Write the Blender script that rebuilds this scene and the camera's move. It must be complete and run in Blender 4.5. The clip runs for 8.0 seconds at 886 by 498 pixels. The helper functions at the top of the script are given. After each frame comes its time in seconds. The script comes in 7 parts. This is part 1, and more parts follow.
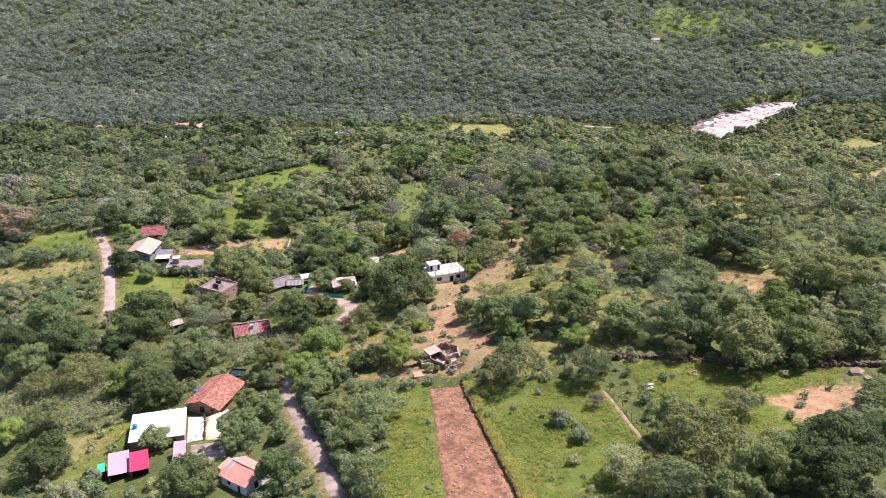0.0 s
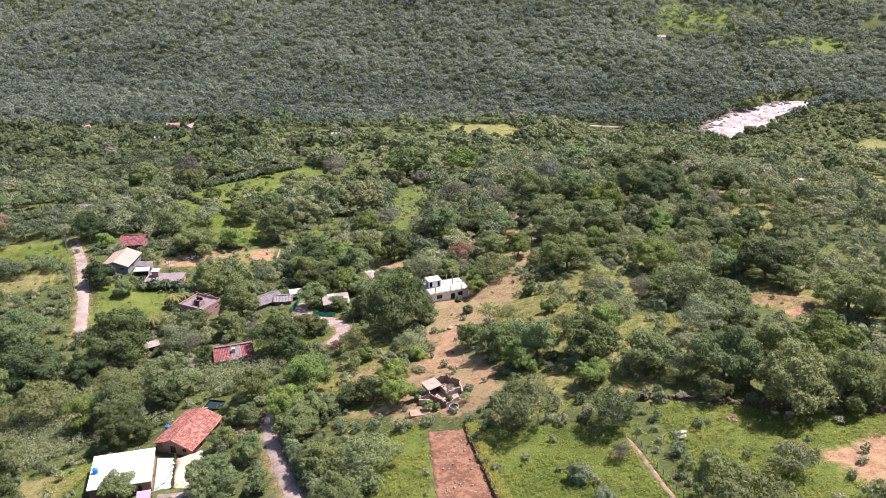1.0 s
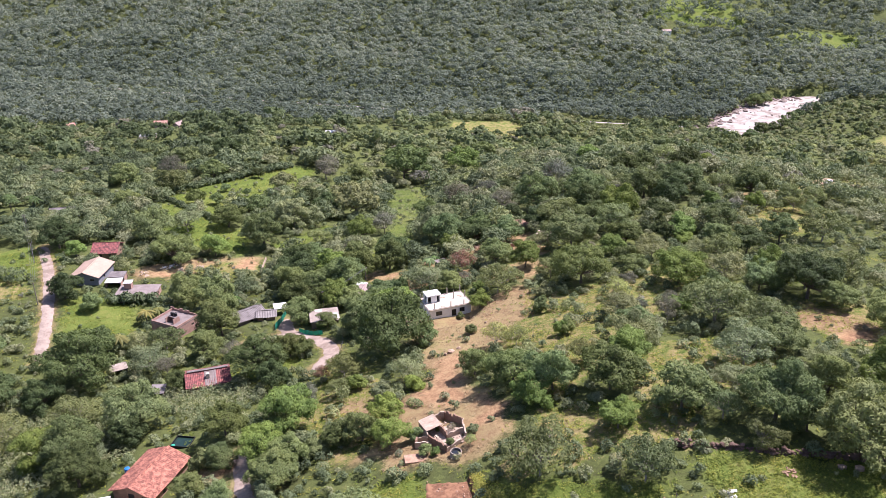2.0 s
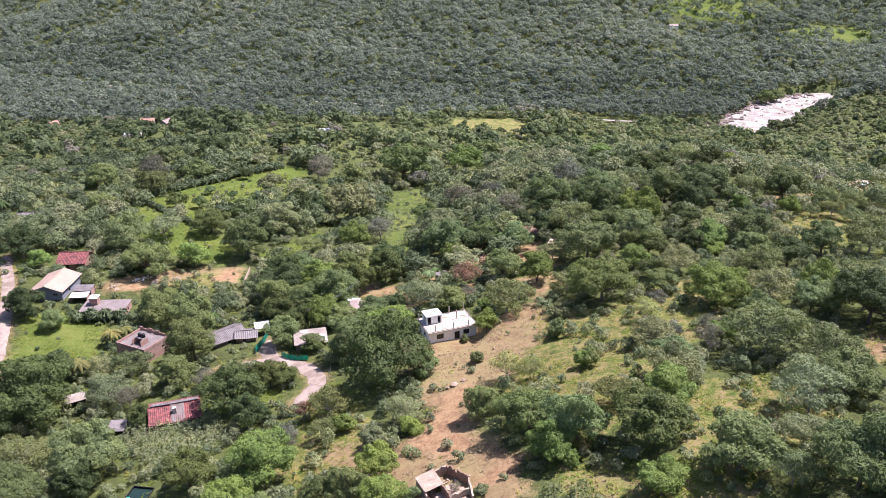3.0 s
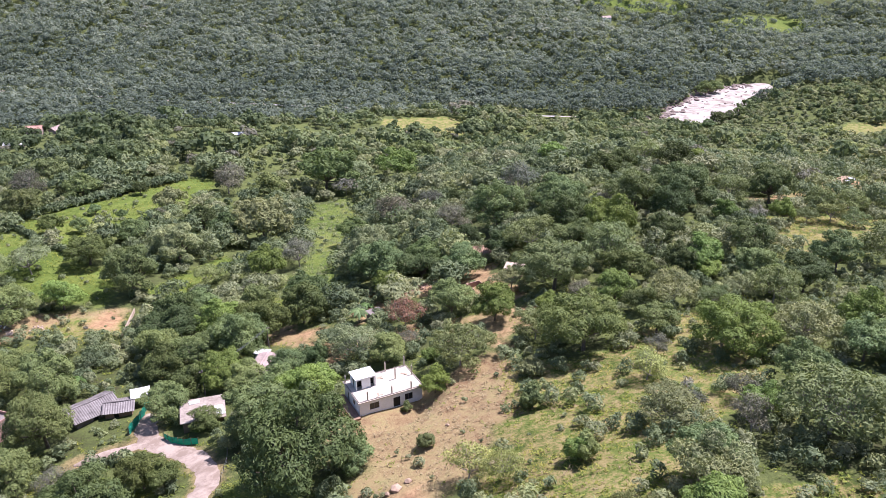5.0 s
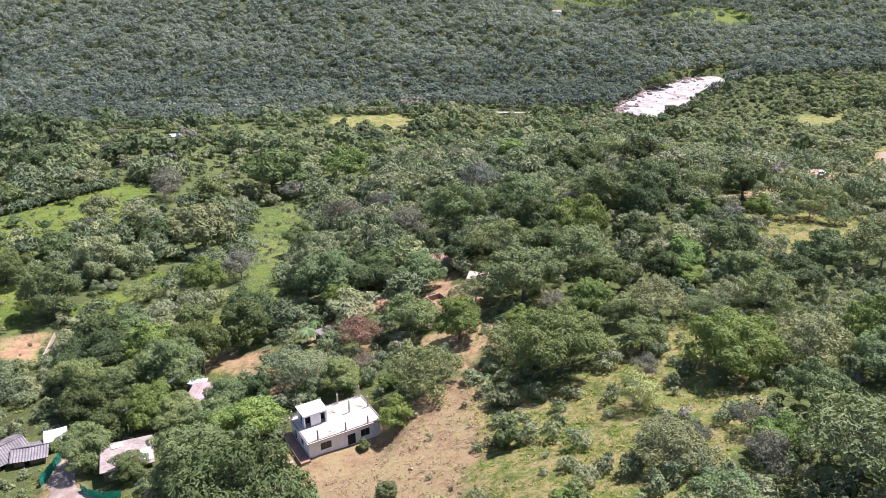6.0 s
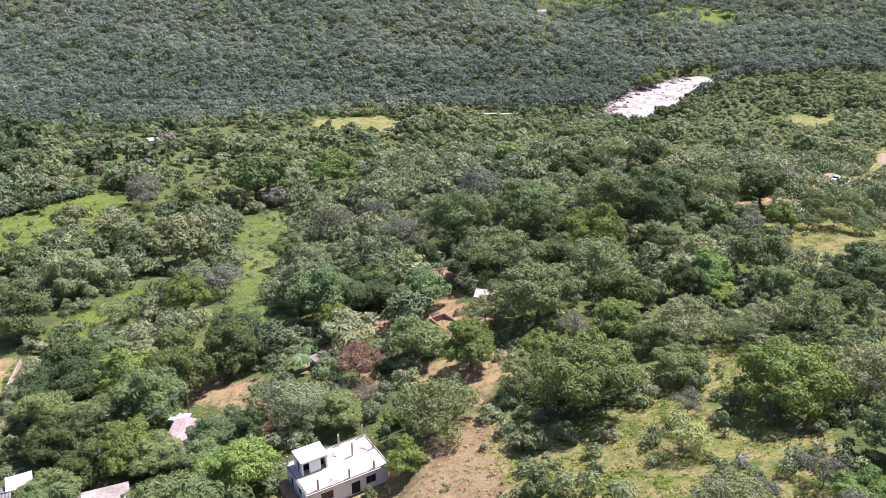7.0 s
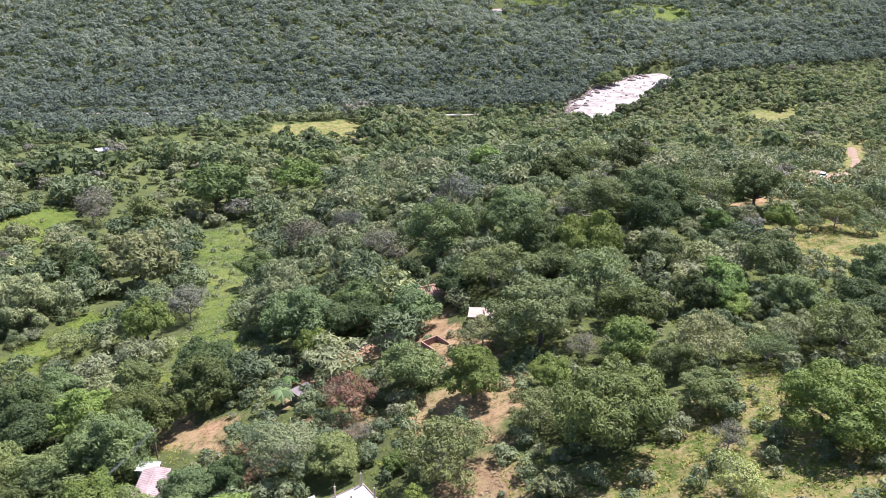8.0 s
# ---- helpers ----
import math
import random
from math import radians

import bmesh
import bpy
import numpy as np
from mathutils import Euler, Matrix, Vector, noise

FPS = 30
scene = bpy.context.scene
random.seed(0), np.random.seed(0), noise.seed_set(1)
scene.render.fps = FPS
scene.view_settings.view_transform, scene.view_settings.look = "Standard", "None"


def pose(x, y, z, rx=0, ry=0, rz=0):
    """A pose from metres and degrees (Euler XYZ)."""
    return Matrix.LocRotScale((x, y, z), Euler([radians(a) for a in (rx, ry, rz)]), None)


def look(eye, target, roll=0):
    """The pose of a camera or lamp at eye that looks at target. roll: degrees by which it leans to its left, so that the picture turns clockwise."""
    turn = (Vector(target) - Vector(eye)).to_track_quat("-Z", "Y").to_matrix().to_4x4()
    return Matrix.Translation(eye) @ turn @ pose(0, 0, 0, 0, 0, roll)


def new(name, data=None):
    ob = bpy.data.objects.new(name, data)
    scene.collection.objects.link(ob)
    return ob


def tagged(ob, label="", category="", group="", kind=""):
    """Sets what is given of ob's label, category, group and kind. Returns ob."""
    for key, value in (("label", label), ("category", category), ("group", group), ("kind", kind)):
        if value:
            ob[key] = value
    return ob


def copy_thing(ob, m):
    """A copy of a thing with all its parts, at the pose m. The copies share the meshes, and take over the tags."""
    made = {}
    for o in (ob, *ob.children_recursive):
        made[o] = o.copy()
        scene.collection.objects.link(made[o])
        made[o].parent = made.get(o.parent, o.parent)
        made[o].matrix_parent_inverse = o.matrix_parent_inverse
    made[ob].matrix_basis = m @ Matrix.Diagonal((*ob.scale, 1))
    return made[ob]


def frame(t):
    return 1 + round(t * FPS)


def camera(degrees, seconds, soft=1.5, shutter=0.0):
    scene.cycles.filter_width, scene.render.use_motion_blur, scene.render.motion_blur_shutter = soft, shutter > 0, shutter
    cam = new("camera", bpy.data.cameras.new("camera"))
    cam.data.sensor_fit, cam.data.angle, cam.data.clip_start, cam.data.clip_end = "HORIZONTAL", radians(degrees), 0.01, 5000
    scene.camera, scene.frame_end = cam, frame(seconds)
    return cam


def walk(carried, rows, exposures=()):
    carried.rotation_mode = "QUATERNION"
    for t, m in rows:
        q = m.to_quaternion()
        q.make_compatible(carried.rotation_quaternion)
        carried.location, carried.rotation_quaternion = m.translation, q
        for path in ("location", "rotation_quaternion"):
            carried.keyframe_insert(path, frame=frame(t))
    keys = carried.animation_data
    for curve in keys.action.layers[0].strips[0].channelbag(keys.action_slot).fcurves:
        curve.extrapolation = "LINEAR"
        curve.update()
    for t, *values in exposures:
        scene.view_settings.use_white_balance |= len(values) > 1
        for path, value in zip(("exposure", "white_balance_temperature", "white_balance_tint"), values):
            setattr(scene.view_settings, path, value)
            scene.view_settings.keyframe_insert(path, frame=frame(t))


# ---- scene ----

# ---- camera and its flight ----
cam = camera(57.5, 8.0, soft=0.75)
walk(cam, [
    (0, look((0.169, 0.049, 119.849), (0.269, 92.149, 80.949), -0.3)),
    (0.5, look((0.209, 11.619, 117.846), (0.259, 103.719, 78.796), -0.3)),
    (1, look((0.278, 25.114, 115.341), (0.278, 117.114, 76.191), -0.3)),
    (2.5, look((0.442, 65.624, 104.569), (0.392, 157.424, 64.969), -0.5)),
    (3, look((0.194, 79.935, 100.878), (0.094, 171.735, 61.178), -0.5)),
    (3.5, look((-0.055, 93.012, 97.582), (-0.155, 184.762, 57.882), -0.5)),
    (4, look((-0.089, 106.786, 94.059), (1.311, 198.536, 54.309), -0.6)),
    (4.5, look((0.305, 118.825, 90.818), (4.655, 210.475, 51.118), -0.6)),
    (6, look((2.125, 148.760, 82.554), (15.875, 239.310, 42.454), -0.5)),
    (6.5, look((1.327, 156.846, 80.773), (15.827, 247.296, 40.723), -0.4)),
    (7, look((-0.574, 165.304, 79.330), (15.526, 255.504, 39.280), -0.3)),
    (7.5, look((-2.537, 172.931, 77.897), (15.763, 262.781, 37.947), -0.5)),
    (8, look((-4.669, 181.002, 76.363), (16.831, 270.102, 36.413), -0.6)),
], exposures=[(0, 1.02, 5950, 28), (4, 1.08, 5720, 28), (8, 1.12, 5620, 24)])

# ---- light ----
SUN_FROM = Vector((0.80, 0.42, 1.62)).normalized()
world = bpy.data.worlds.new("sky")
scene.world = world
world.use_nodes = True
wn = world.node_tree.nodes
sky = wn.new("ShaderNodeTexSky")
sky.sky_type = "NISHITA"
sky.sun_disc = False
sky.sun_elevation = math.asin(SUN_FROM.z)
sky.sun_rotation = math.atan2(SUN_FROM.x, SUN_FROM.y)
world.node_tree.links.new(sky.outputs["Color"], wn["Background"].inputs["Color"])
wn["Background"].inputs["Strength"].default_value = 0.083
sun_data = bpy.data.lights.new("sun", "SUN")
sun_data.energy, sun_data.angle, sun_data.color = 5.1, radians(0.6), (1.0, 0.955, 0.87)
sun = new("sun", sun_data)
sun.matrix_world = look(SUN_FROM * 400 + Vector((0, 300, 0)), (0, 300, 0))


# ---- materials ----
def node_material(name):
    m = bpy.data.materials.new(name)
    m.use_nodes = True
    nt = m.node_tree
    return m, nt, nt.nodes["Principled BSDF"]


def noise_node(nt, coord, scale, detail=4.0, rough=0.55):
    n = nt.nodes.new("ShaderNodeTexNoise")
    n.inputs["Scale"].default_value, n.inputs["Detail"].default_value, n.inputs["Roughness"].default_value = scale, detail, rough
    nt.links.new(coord, n.inputs["Vector"])
    return n.outputs["Fac"]


def ramp_node(nt, fac, stops):
    r = nt.nodes.new("ShaderNodeValToRGB")
    while len(r.color_ramp.elements) < len(stops):
        r.color_ramp.elements.new(0.5)
    for el, (p, c) in zip(r.color_ramp.elements, stops):
        el.position, el.color = p, (*c, 1)
    nt.links.new(fac, r.inputs["Fac"])
    return r.outputs["Color"]


def mix_node(nt, fac, a, b, how="MIX"):
    n = nt.nodes.new("ShaderNodeMix")
    n.data_type, n.blend_type = "RGBA", how
    for sock, v in ((n.inputs["Factor"], fac), (n.inputs["A"], a), (n.inputs["B"], b)):
        if isinstance(v, bpy.types.NodeSocket):
            nt.links.new(v, sock)
        elif isinstance(v, (int, float)):
            sock.default_value = v
        else:
            sock.default_value = (*v, 1)
    return n.outputs["Result"]


def bump_node(nt, height, strength, distance, bsdf):
    b = nt.nodes.new("ShaderNodeBump")
    b.inputs["Strength"].default_value, b.inputs["Distance"].default_value = strength, distance
    nt.links.new(height, b.inputs["Height"])
    nt.links.new(b.outputs["Normal"], bsdf.inputs["Normal"])


def where(nt):
    return nt.nodes.new("ShaderNodeNewGeometry").outputs["Position"]


def surface(name, base, worn, grain=6.0, stain=0.35, rough=0.85, metal=0.0, bump=0.3, balance=0.5, spec=0.3, width=0.15):
    """A weathered surface: large stains and fine grain between two colours."""
    m, nt, b = node_material(name)
    p = where(nt)
    big, fine = noise_node(nt, p, stain, 5.0, 0.62), noise_node(nt, p, grain, 6.0, 0.7)
    tone = mix_node(nt, 0.4, big, fine)
    c = ramp_node(nt, tone, [(balance - width, worn), (balance + width, base)])
    vary = nt.nodes.new("ShaderNodeObjectInfo").outputs["Random"]
    c = mix_node(nt, 0.35, c, ramp_node(nt, vary, [(0, (0.62, 0.62, 0.62)), (1, (1, 1, 1))]), "MULTIPLY")
    nt.links.new(c, b.inputs["Base Color"])
    b.inputs["Roughness"].default_value, b.inputs["Metallic"].default_value = rough, metal
    b.inputs["Specular IOR Level"].default_value = spec
    bump_node(nt, fine, bump, 0.08, b)
    return m


WOOD_TONES = [(0, (0.092, 0.116, 0.062)), (0.22, (0.132, 0.165, 0.084)), (0.45, (0.192, 0.225, 0.111)), (0.62, (0.249, 0.254, 0.146)), (0.78, (0.273, 0.302, 0.129)), (0.9, (0.212, 0.206, 0.158)), (1, (0.228, 0.206, 0.171))]
GRASS_TONES = [(0.0, (0.066, 0.100, 0.014)), (0.45, (0.142, 0.180, 0.026)), (0.7, (0.218, 0.224, 0.038)), (1.0, (0.350, 0.285, 0.080))]
# blue-grey of distance haze is painted into the hill forest's leaf tones
HAZY_HILL_TONES = [(0, (0.105, 0.128, 0.104)), (0.25, (0.146, 0.173, 0.138)), (0.5, (0.197, 0.224, 0.179)), (0.75, (0.239, 0.266, 0.203)), (1, (0.283, 0.285, 0.244))]


def foliage(name, single, tones=WOOD_TONES, mild=False):
    """Leaves: thin, slightly glossy, letting some light through. The tone of a lone tree is its object's colour."""
    m, nt, b = node_material(name)
    geo = nt.nodes.new("ShaderNodeNewGeometry")
    if single:
        tone = nt.nodes.new("ShaderNodeObjectInfo").outputs["Color"]
    else:
        at = nt.nodes.new("ShaderNodeAttribute")
        at.attribute_name = "tint"
        tone = ramp_node(nt, at.outputs["Fac"], tones)
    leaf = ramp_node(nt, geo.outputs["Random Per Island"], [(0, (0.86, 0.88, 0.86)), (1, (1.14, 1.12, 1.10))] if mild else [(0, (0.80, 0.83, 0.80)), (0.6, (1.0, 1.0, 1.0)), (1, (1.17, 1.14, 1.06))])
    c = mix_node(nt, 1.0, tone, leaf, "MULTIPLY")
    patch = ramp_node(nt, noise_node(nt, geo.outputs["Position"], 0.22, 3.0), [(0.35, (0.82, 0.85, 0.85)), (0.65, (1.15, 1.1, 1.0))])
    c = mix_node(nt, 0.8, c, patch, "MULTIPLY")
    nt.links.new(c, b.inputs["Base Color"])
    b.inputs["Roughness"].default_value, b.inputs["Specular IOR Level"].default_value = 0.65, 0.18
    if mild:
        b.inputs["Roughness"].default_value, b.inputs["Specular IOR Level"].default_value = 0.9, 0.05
    t = nt.nodes.new("ShaderNodeBsdfTranslucent")
    nt.links.new(mix_node(nt, 1.0, c, (1.1, 1.15, 0.75), "MULTIPLY"), t.inputs["Color"])
    s = nt.nodes.new("ShaderNodeMixShader")
    s.inputs["Fac"].default_value = 0.34 if mild else 0.22
    nt.links.new(b.outputs["BSDF"], s.inputs[1])
    nt.links.new(t.outputs["BSDF"], s.inputs[2])
    nt.links.new(s.outputs["Shader"], nt.nodes["Material Output"].inputs["Surface"])
    return m


def ground_material():
    m, nt, b = node_material("ground_cover")
    p = where(nt)
    at = nt.nodes.new("ShaderNodeAttribute")
    at.attribute_name = "cover"
    sep = nt.nodes.new("ShaderNodeSeparateColor")
    nt.links.new(at.outputs["Color"], sep.inputs["Color"])
    big, mid, fine = noise_node(nt, p, 0.04, 6.0, 0.65), noise_node(nt, p, 0.35, 8.0, 0.7), noise_node(nt, p, 1.6, 8.0, 0.8)
    both = mix_node(nt, 0.5, mid, fine)
    wood_floor = ramp_node(nt, mix_node(nt, 0.65, big, both), [(0.38, (0.052, 0.046, 0.024)), (0.45, (0.064, 0.072, 0.025)), (0.52, (0.086, 0.102, 0.031)), (0.59, (0.118, 0.126, 0.042)), (0.67, (0.175, 0.140, 0.078))])
    lush = ramp_node(nt, mix_node(nt, 0.35, both, big), [(0.38, (0.038, 0.056, 0.011)), (0.45, (0.080, 0.112, 0.020)), (0.51, (0.116, 0.146, 0.029)), (0.57, (0.152, 0.164, 0.040)), (0.64, (0.200, 0.172, 0.066))])
    dry = ramp_node(nt, mix_node(nt, 0.3, both, big), [(0.38, (0.125, 0.072, 0.040)), (0.44, (0.190, 0.118, 0.062)), (0.50, (0.245, 0.174, 0.086)), (0.56, (0.255, 0.203, 0.092)), (0.63, (0.160, 0.158, 0.060))])
    earth = ramp_node(nt, both, [(0.38, (0.150, 0.084, 0.050)), (0.48, (0.272, 0.158, 0.083)), (0.56, (0.345, 0.230, 0.122)), (0.63, (0.180, 0.156, 0.068))])
    rough_edge = mix_node(nt, 0.5, mid, fine)

    def edge(channel):
        a = nt.nodes.new("ShaderNodeMath")
        a.operation = "MULTIPLY_ADD"
        nt.links.new(rough_edge, a.inputs[0])
        a.inputs[1].default_value = 2.6
        nt.links.new(sep.outputs[channel], a.inputs[2])
        r = nt.nodes.new("ShaderNodeMapRange")
        nt.links.new(a.outputs["Value"], r.inputs["Value"])
        r.inputs["From Min"].default_value, r.inputs["From Max"].default_value = 1.52, 2.10
        return r.outputs["Result"]

    c = mix_node(nt, edge("Blue"), wood_floor, lush)
    c = mix_node(nt, edge("Red"), c, dry)
    c = mix_node(nt, edge("Green"), c, earth)
    nt.links.new(c, b.inputs["Base Color"])
    b.inputs["Roughness"].default_value, b.inputs["Specular IOR Level"].default_value = 0.95, 0.1
    bump_node(nt, both, 0.9, 0.5, b)
    return m


def sheet_metal(name, base, worn, metal=0.2):
    return surface(name, base, worn, grain=3.0, stain=0.5, rough=0.6, metal=metal, bump=0.1, spec=0.3)


MAT_LEAVES = foliage("leaves", True)
MAT_WOODS = foliage("woodland_leaves", False)
MAT_GRASS = foliage("grass_blades", False, GRASS_TONES)
MAT_FAR_WOODS = foliage("far_woodland_leaves", False, WOOD_TONES, True)
MAT_HILL = foliage("hazy_hill_leaves", False, HAZY_HILL_TONES, True)
MAT_GROUND = ground_material()
MAT_BARK = surface("bark", (0.20, 0.16, 0.12), (0.09, 0.07, 0.05), 9.0, 1.5, 0.95)
MAT_PALE_BARK = surface("pale_bark", (0.42, 0.37, 0.32), (0.25, 0.21, 0.18), 9.0, 1.5, 0.95)
MAT_ROAD = surface("pale_road", (0.365, 0.285, 0.228), (0.225, 0.165, 0.125), 1.3, 0.25, 0.95, bump=0.35, width=0.08)
MAT_EARTH = surface("tilled_earth", (0.295, 0.152, 0.082), (0.150, 0.070, 0.038), 1.2, 0.3, 0.98, bump=1.0, width=0.08)
MAT_CUT = surface("earth_bank", (0.17, 0.078, 0.045), (0.07, 0.034, 0.022), 2.0, 0.6, 0.98, bump=1.0)
MAT_CREAM = surface("cream_concrete", (0.58, 0.49, 0.32), (0.40, 0.33, 0.22), 1.6, 0.5, 0.85, bump=0.2, width=0.09)
MAT_TRACK = surface("trodden_earth", (0.34, 0.235, 0.150), (0.20, 0.135, 0.085), 1.6, 0.5, 0.95, bump=0.5, width=0.09)
MAT_PALE_ROOF = surface("pinkish_roof", (0.46, 0.355, 0.315), (0.28, 0.20, 0.175), 2.5, 0.8, 0.9)
MAT_BOULDER = surface("boulder", (0.42, 0.30, 0.21), (0.22, 0.145, 0.10), 2.0, 0.6, 0.95, bump=0.8)
MAT_STONE = surface("field_stone", (0.20, 0.125, 0.092), (0.075, 0.046, 0.036), 3.0, 0.9, 0.95, bump=0.8)
MAT_CLOD = surface("clods", (0.42, 0.275, 0.185), (0.22, 0.125, 0.080), 3.0, 0.9, 0.95, bump=0.8)
MAT_WHITE = surface("white_paint", (0.82, 0.82, 0.81), (0.64, 0.63, 0.61), 2.2, 0.35, 0.7, bump=0.1, balance=0.42)
MAT_SLAB = surface("pale_concrete", (0.55, 0.475, 0.385), (0.40, 0.330, 0.255), 2.0, 0.4, 0.85, bump=0.2, balance=0.44)
MAT_CONCRETE = surface("grey_concrete", (0.255, 0.208, 0.190), (0.15, 0.118, 0.105), 2.5, 0.45, 0.9, bump=0.3)
MAT_GREY_WALL = surface("grey_render", (0.28, 0.28, 0.31), (0.19, 0.19, 0.21), 3.0, 0.4, 0.9)
MAT_BRICK = surface("bare_brick", (0.45, 0.285, 0.225), (0.29, 0.17, 0.13), 5.0, 0.8, 0.9, bump=0.5)
MAT_MUD = surface("mud_wall", (0.33, 0.21, 0.14), (0.19, 0.115, 0.08), 3.0, 0.7, 0.95, bump=0.5)
MAT_TILE = surface("clay_tiles", (0.49, 0.205, 0.135), (0.18, 0.070, 0.050), 2.6, 1.1, 0.85, bump=0.6, width=0.075, balance=0.52)
MAT_OLD_TILE = surface("old_clay_tiles", (0.30, 0.098, 0.086), (0.11, 0.046, 0.044), 2.6, 1.1, 0.9, bump=0.5, width=0.07)
MAT_PEACH = surface("peach_tiles", (0.48, 0.345, 0.26), (0.38, 0.265, 0.195), 1.5, 0.3, 0.8, bump=0.2)
MAT_ORANGE = surface("new_clay_tiles", (0.58, 0.255, 0.19), (0.42, 0.17, 0.125), 1.8, 0.4, 0.8, bump=0.3)
MAT_FADED = surface("faded_tiles", (0.50, 0.285, 0.215), (0.34, 0.185, 0.14), 2.0, 0.5, 0.9, bump=0.3)
MAT_OLD_SHEET = sheet_metal("weathered_sheet", (0.26, 0.225, 0.21), (0.095, 0.078, 0.072), 0.0)
MAT_WHITE_SHEET = surface("white_sheet", (0.63, 0.61, 0.565), (0.38, 0.355, 0.32), 3.0, 0.3, 0.6, bump=0.1, balance=0.41, width=0.05)
MAT_TAN_SLAB = surface("tan_concrete", (0.38, 0.315, 0.26), (0.20, 0.155, 0.125), 2.0, 0.5, 0.9, bump=0.3)
MAT_PINK = sheet_metal("pink_sheet", (0.54, 0.30, 0.345), (0.42, 0.225, 0.265), 0.0)
MAT_RED_SHEET = sheet_metal("red_sheet", (0.54, 0.035, 0.095), (0.40, 0.028, 0.065), 0.0)
MAT_TEAL = sheet_metal("green_sheet", (0.035, 0.38, 0.25), (0.03, 0.28, 0.19), 0.0)
MAT_BLUE = sheet_metal("blue_plastic", (0.02, 0.20, 0.60), (0.02, 0.15, 0.45), 0.0)
MAT_BLACK = surface("black_plastic", (0.020, 0.020, 0.022), (0.012, 0.012, 0.013), 5.0, 0.8, 0.5)
MAT_WOOD = surface("grey_wood", (0.24, 0.19, 0.15), (0.13, 0.10, 0.08), 6.0, 1.0, 0.9)
MAT_RUBBLE = surface("rubble", (0.54, 0.425, 0.325), (0.29, 0.205, 0.145), 3.0, 0.8, 0.95, bump=0.7)
MAT_ROCK = surface("river_rock", (0.30, 0.23, 0.19), (0.15, 0.11, 0.09), 1.2, 0.25, 0.9, bump=0.8)
MAT_CAR = sheet_metal("car_paint", (0.80, 0.80, 0.80), (0.72, 0.72, 0.72), 0.0)
MAT_WIRE = surface("cable", (0.22, 0.23, 0.25), (0.15, 0.15, 0.16), 4.0, 1.0, 0.5)


def glass_material():
    m, nt, b = node_material("dark_glass")
    b.inputs["Base Color"].default_value = (0.02, 0.022, 0.025, 1)
    b.inputs["Roughness"].default_value = 0.12
    return m


def water_material():
    m, nt, b = node_material("muddy_water")
    p = where(nt)
    c = ramp_node(nt, noise_node(nt, p, 0.12, 8.0, 0.7), [(0.38, (0.20, 0.150, 0.12)), (0.47, (0.30, 0.250, 0.21)), (0.57, (0.40, 0.36, 0.325))])
    nt.links.new(c, b.inputs["Base Color"])
    b.inputs["Roughness"].default_value, b.inputs["Specular IOR Level"].default_value = 0.55, 0.3
    bump_node(nt, noise_node(nt, p, 0.5, 6.0, 0.7), 0.8, 0.5, b)
    return m


MAT_GLASS, MAT_WATER = glass_material(), water_material()
MAT_POND = surface("pond_water", (0.018, 0.038, 0.030), (0.012, 0.024, 0.020), 1.0, 0.3, 0.15, bump=0.05)


# ---- mesh helpers ----
def part(name, bm, material, parent=None, label=""):
    """Links a bmesh as one object, under a thing if one is given."""
    me = bpy.data.meshes.new(name)
    bmesh.ops.recalc_face_normals(bm, faces=bm.faces)
    bm.to_mesh(me)
    bm.free()
    me.materials.append(material)
    ob = new(name, me)
    ob.parent = parent
    return tagged(ob, label)


def block(bm, sx, sy, sz, at=(0, 0, 0), turn=(0, 0, 0), bevel=0.0):
    """A box whose base centre stands at the given place."""
    m = pose(*at, *turn) @ Matrix.Translation((0, 0, sz / 2)) @ Matrix.Diagonal((sx, sy, sz, 1))
    made = bmesh.ops.create_cube(bm, size=1, matrix=m)
    if bevel:
        edges = {e for v in made["verts"] for e in v.link_edges}
        bmesh.ops.bevel(bm, geom=list(edges), offset=bevel, segments=1, affect="EDGES")


def tube(bm, r1, r2, a, b, sides=7):
    """A tapered rod from a to b."""
    a, b = Vector(a), Vector(b)
    m = Matrix.Translation((a + b) / 2) @ (b - a).to_track_quat("Z", "Y").to_matrix().to_4x4()
    bmesh.ops.create_cone(bm, cap_ends=True, segments=sides, radius1=r1, radius2=r2, depth=(b - a).length, matrix=m)


def strand(bm, pts, r, sides=5):
    """One unbroken round cable through the points."""
    rings = []
    for k, p in enumerate(pts):
        d = (pts[min(k + 1, len(pts) - 1)] - pts[max(k - 1, 0)]).normalized()
        s = d.cross(Vector((0, 0, 1))).normalized()
        u = s.cross(d)
        rings.append([bm.verts.new(p + r * (math.cos(q * math.tau / sides) * s + math.sin(q * math.tau / sides) * u)) for q in range(sides)])
    for a, b in zip(rings, rings[1:]):
        for q in range(sides):
            bm.faces.new((a[q], a[(q + 1) % sides], b[(q + 1) % sides], b[q]))


def arrays_object(name, verts, tris, material, tint=None):
    """One mesh from numpy arrays of corners and triangles."""
    me = bpy.data.meshes.new(name)
    n, k = len(verts), len(tris)
    me.vertices.add(n)
    me.vertices.foreach_set("co", np.ascontiguousarray(verts, np.float32).ravel())
    me.loops.add(3 * k)
    me.loops.foreach_set("vertex_index", np.ascontiguousarray(tris, np.int32).ravel())
    me.polygons.add(k)
    me.polygons.foreach_set("loop_start", np.arange(0, 3 * k, 3, dtype=np.int32))
    me.update(calc_edges=True)
    if tint is not None:
        me.attributes.new("tint", "FLOAT", "FACE").data.foreach_set("value", np.ascontiguousarray(tint, np.float32))
    me.materials.append(material)
    return new(name, me)


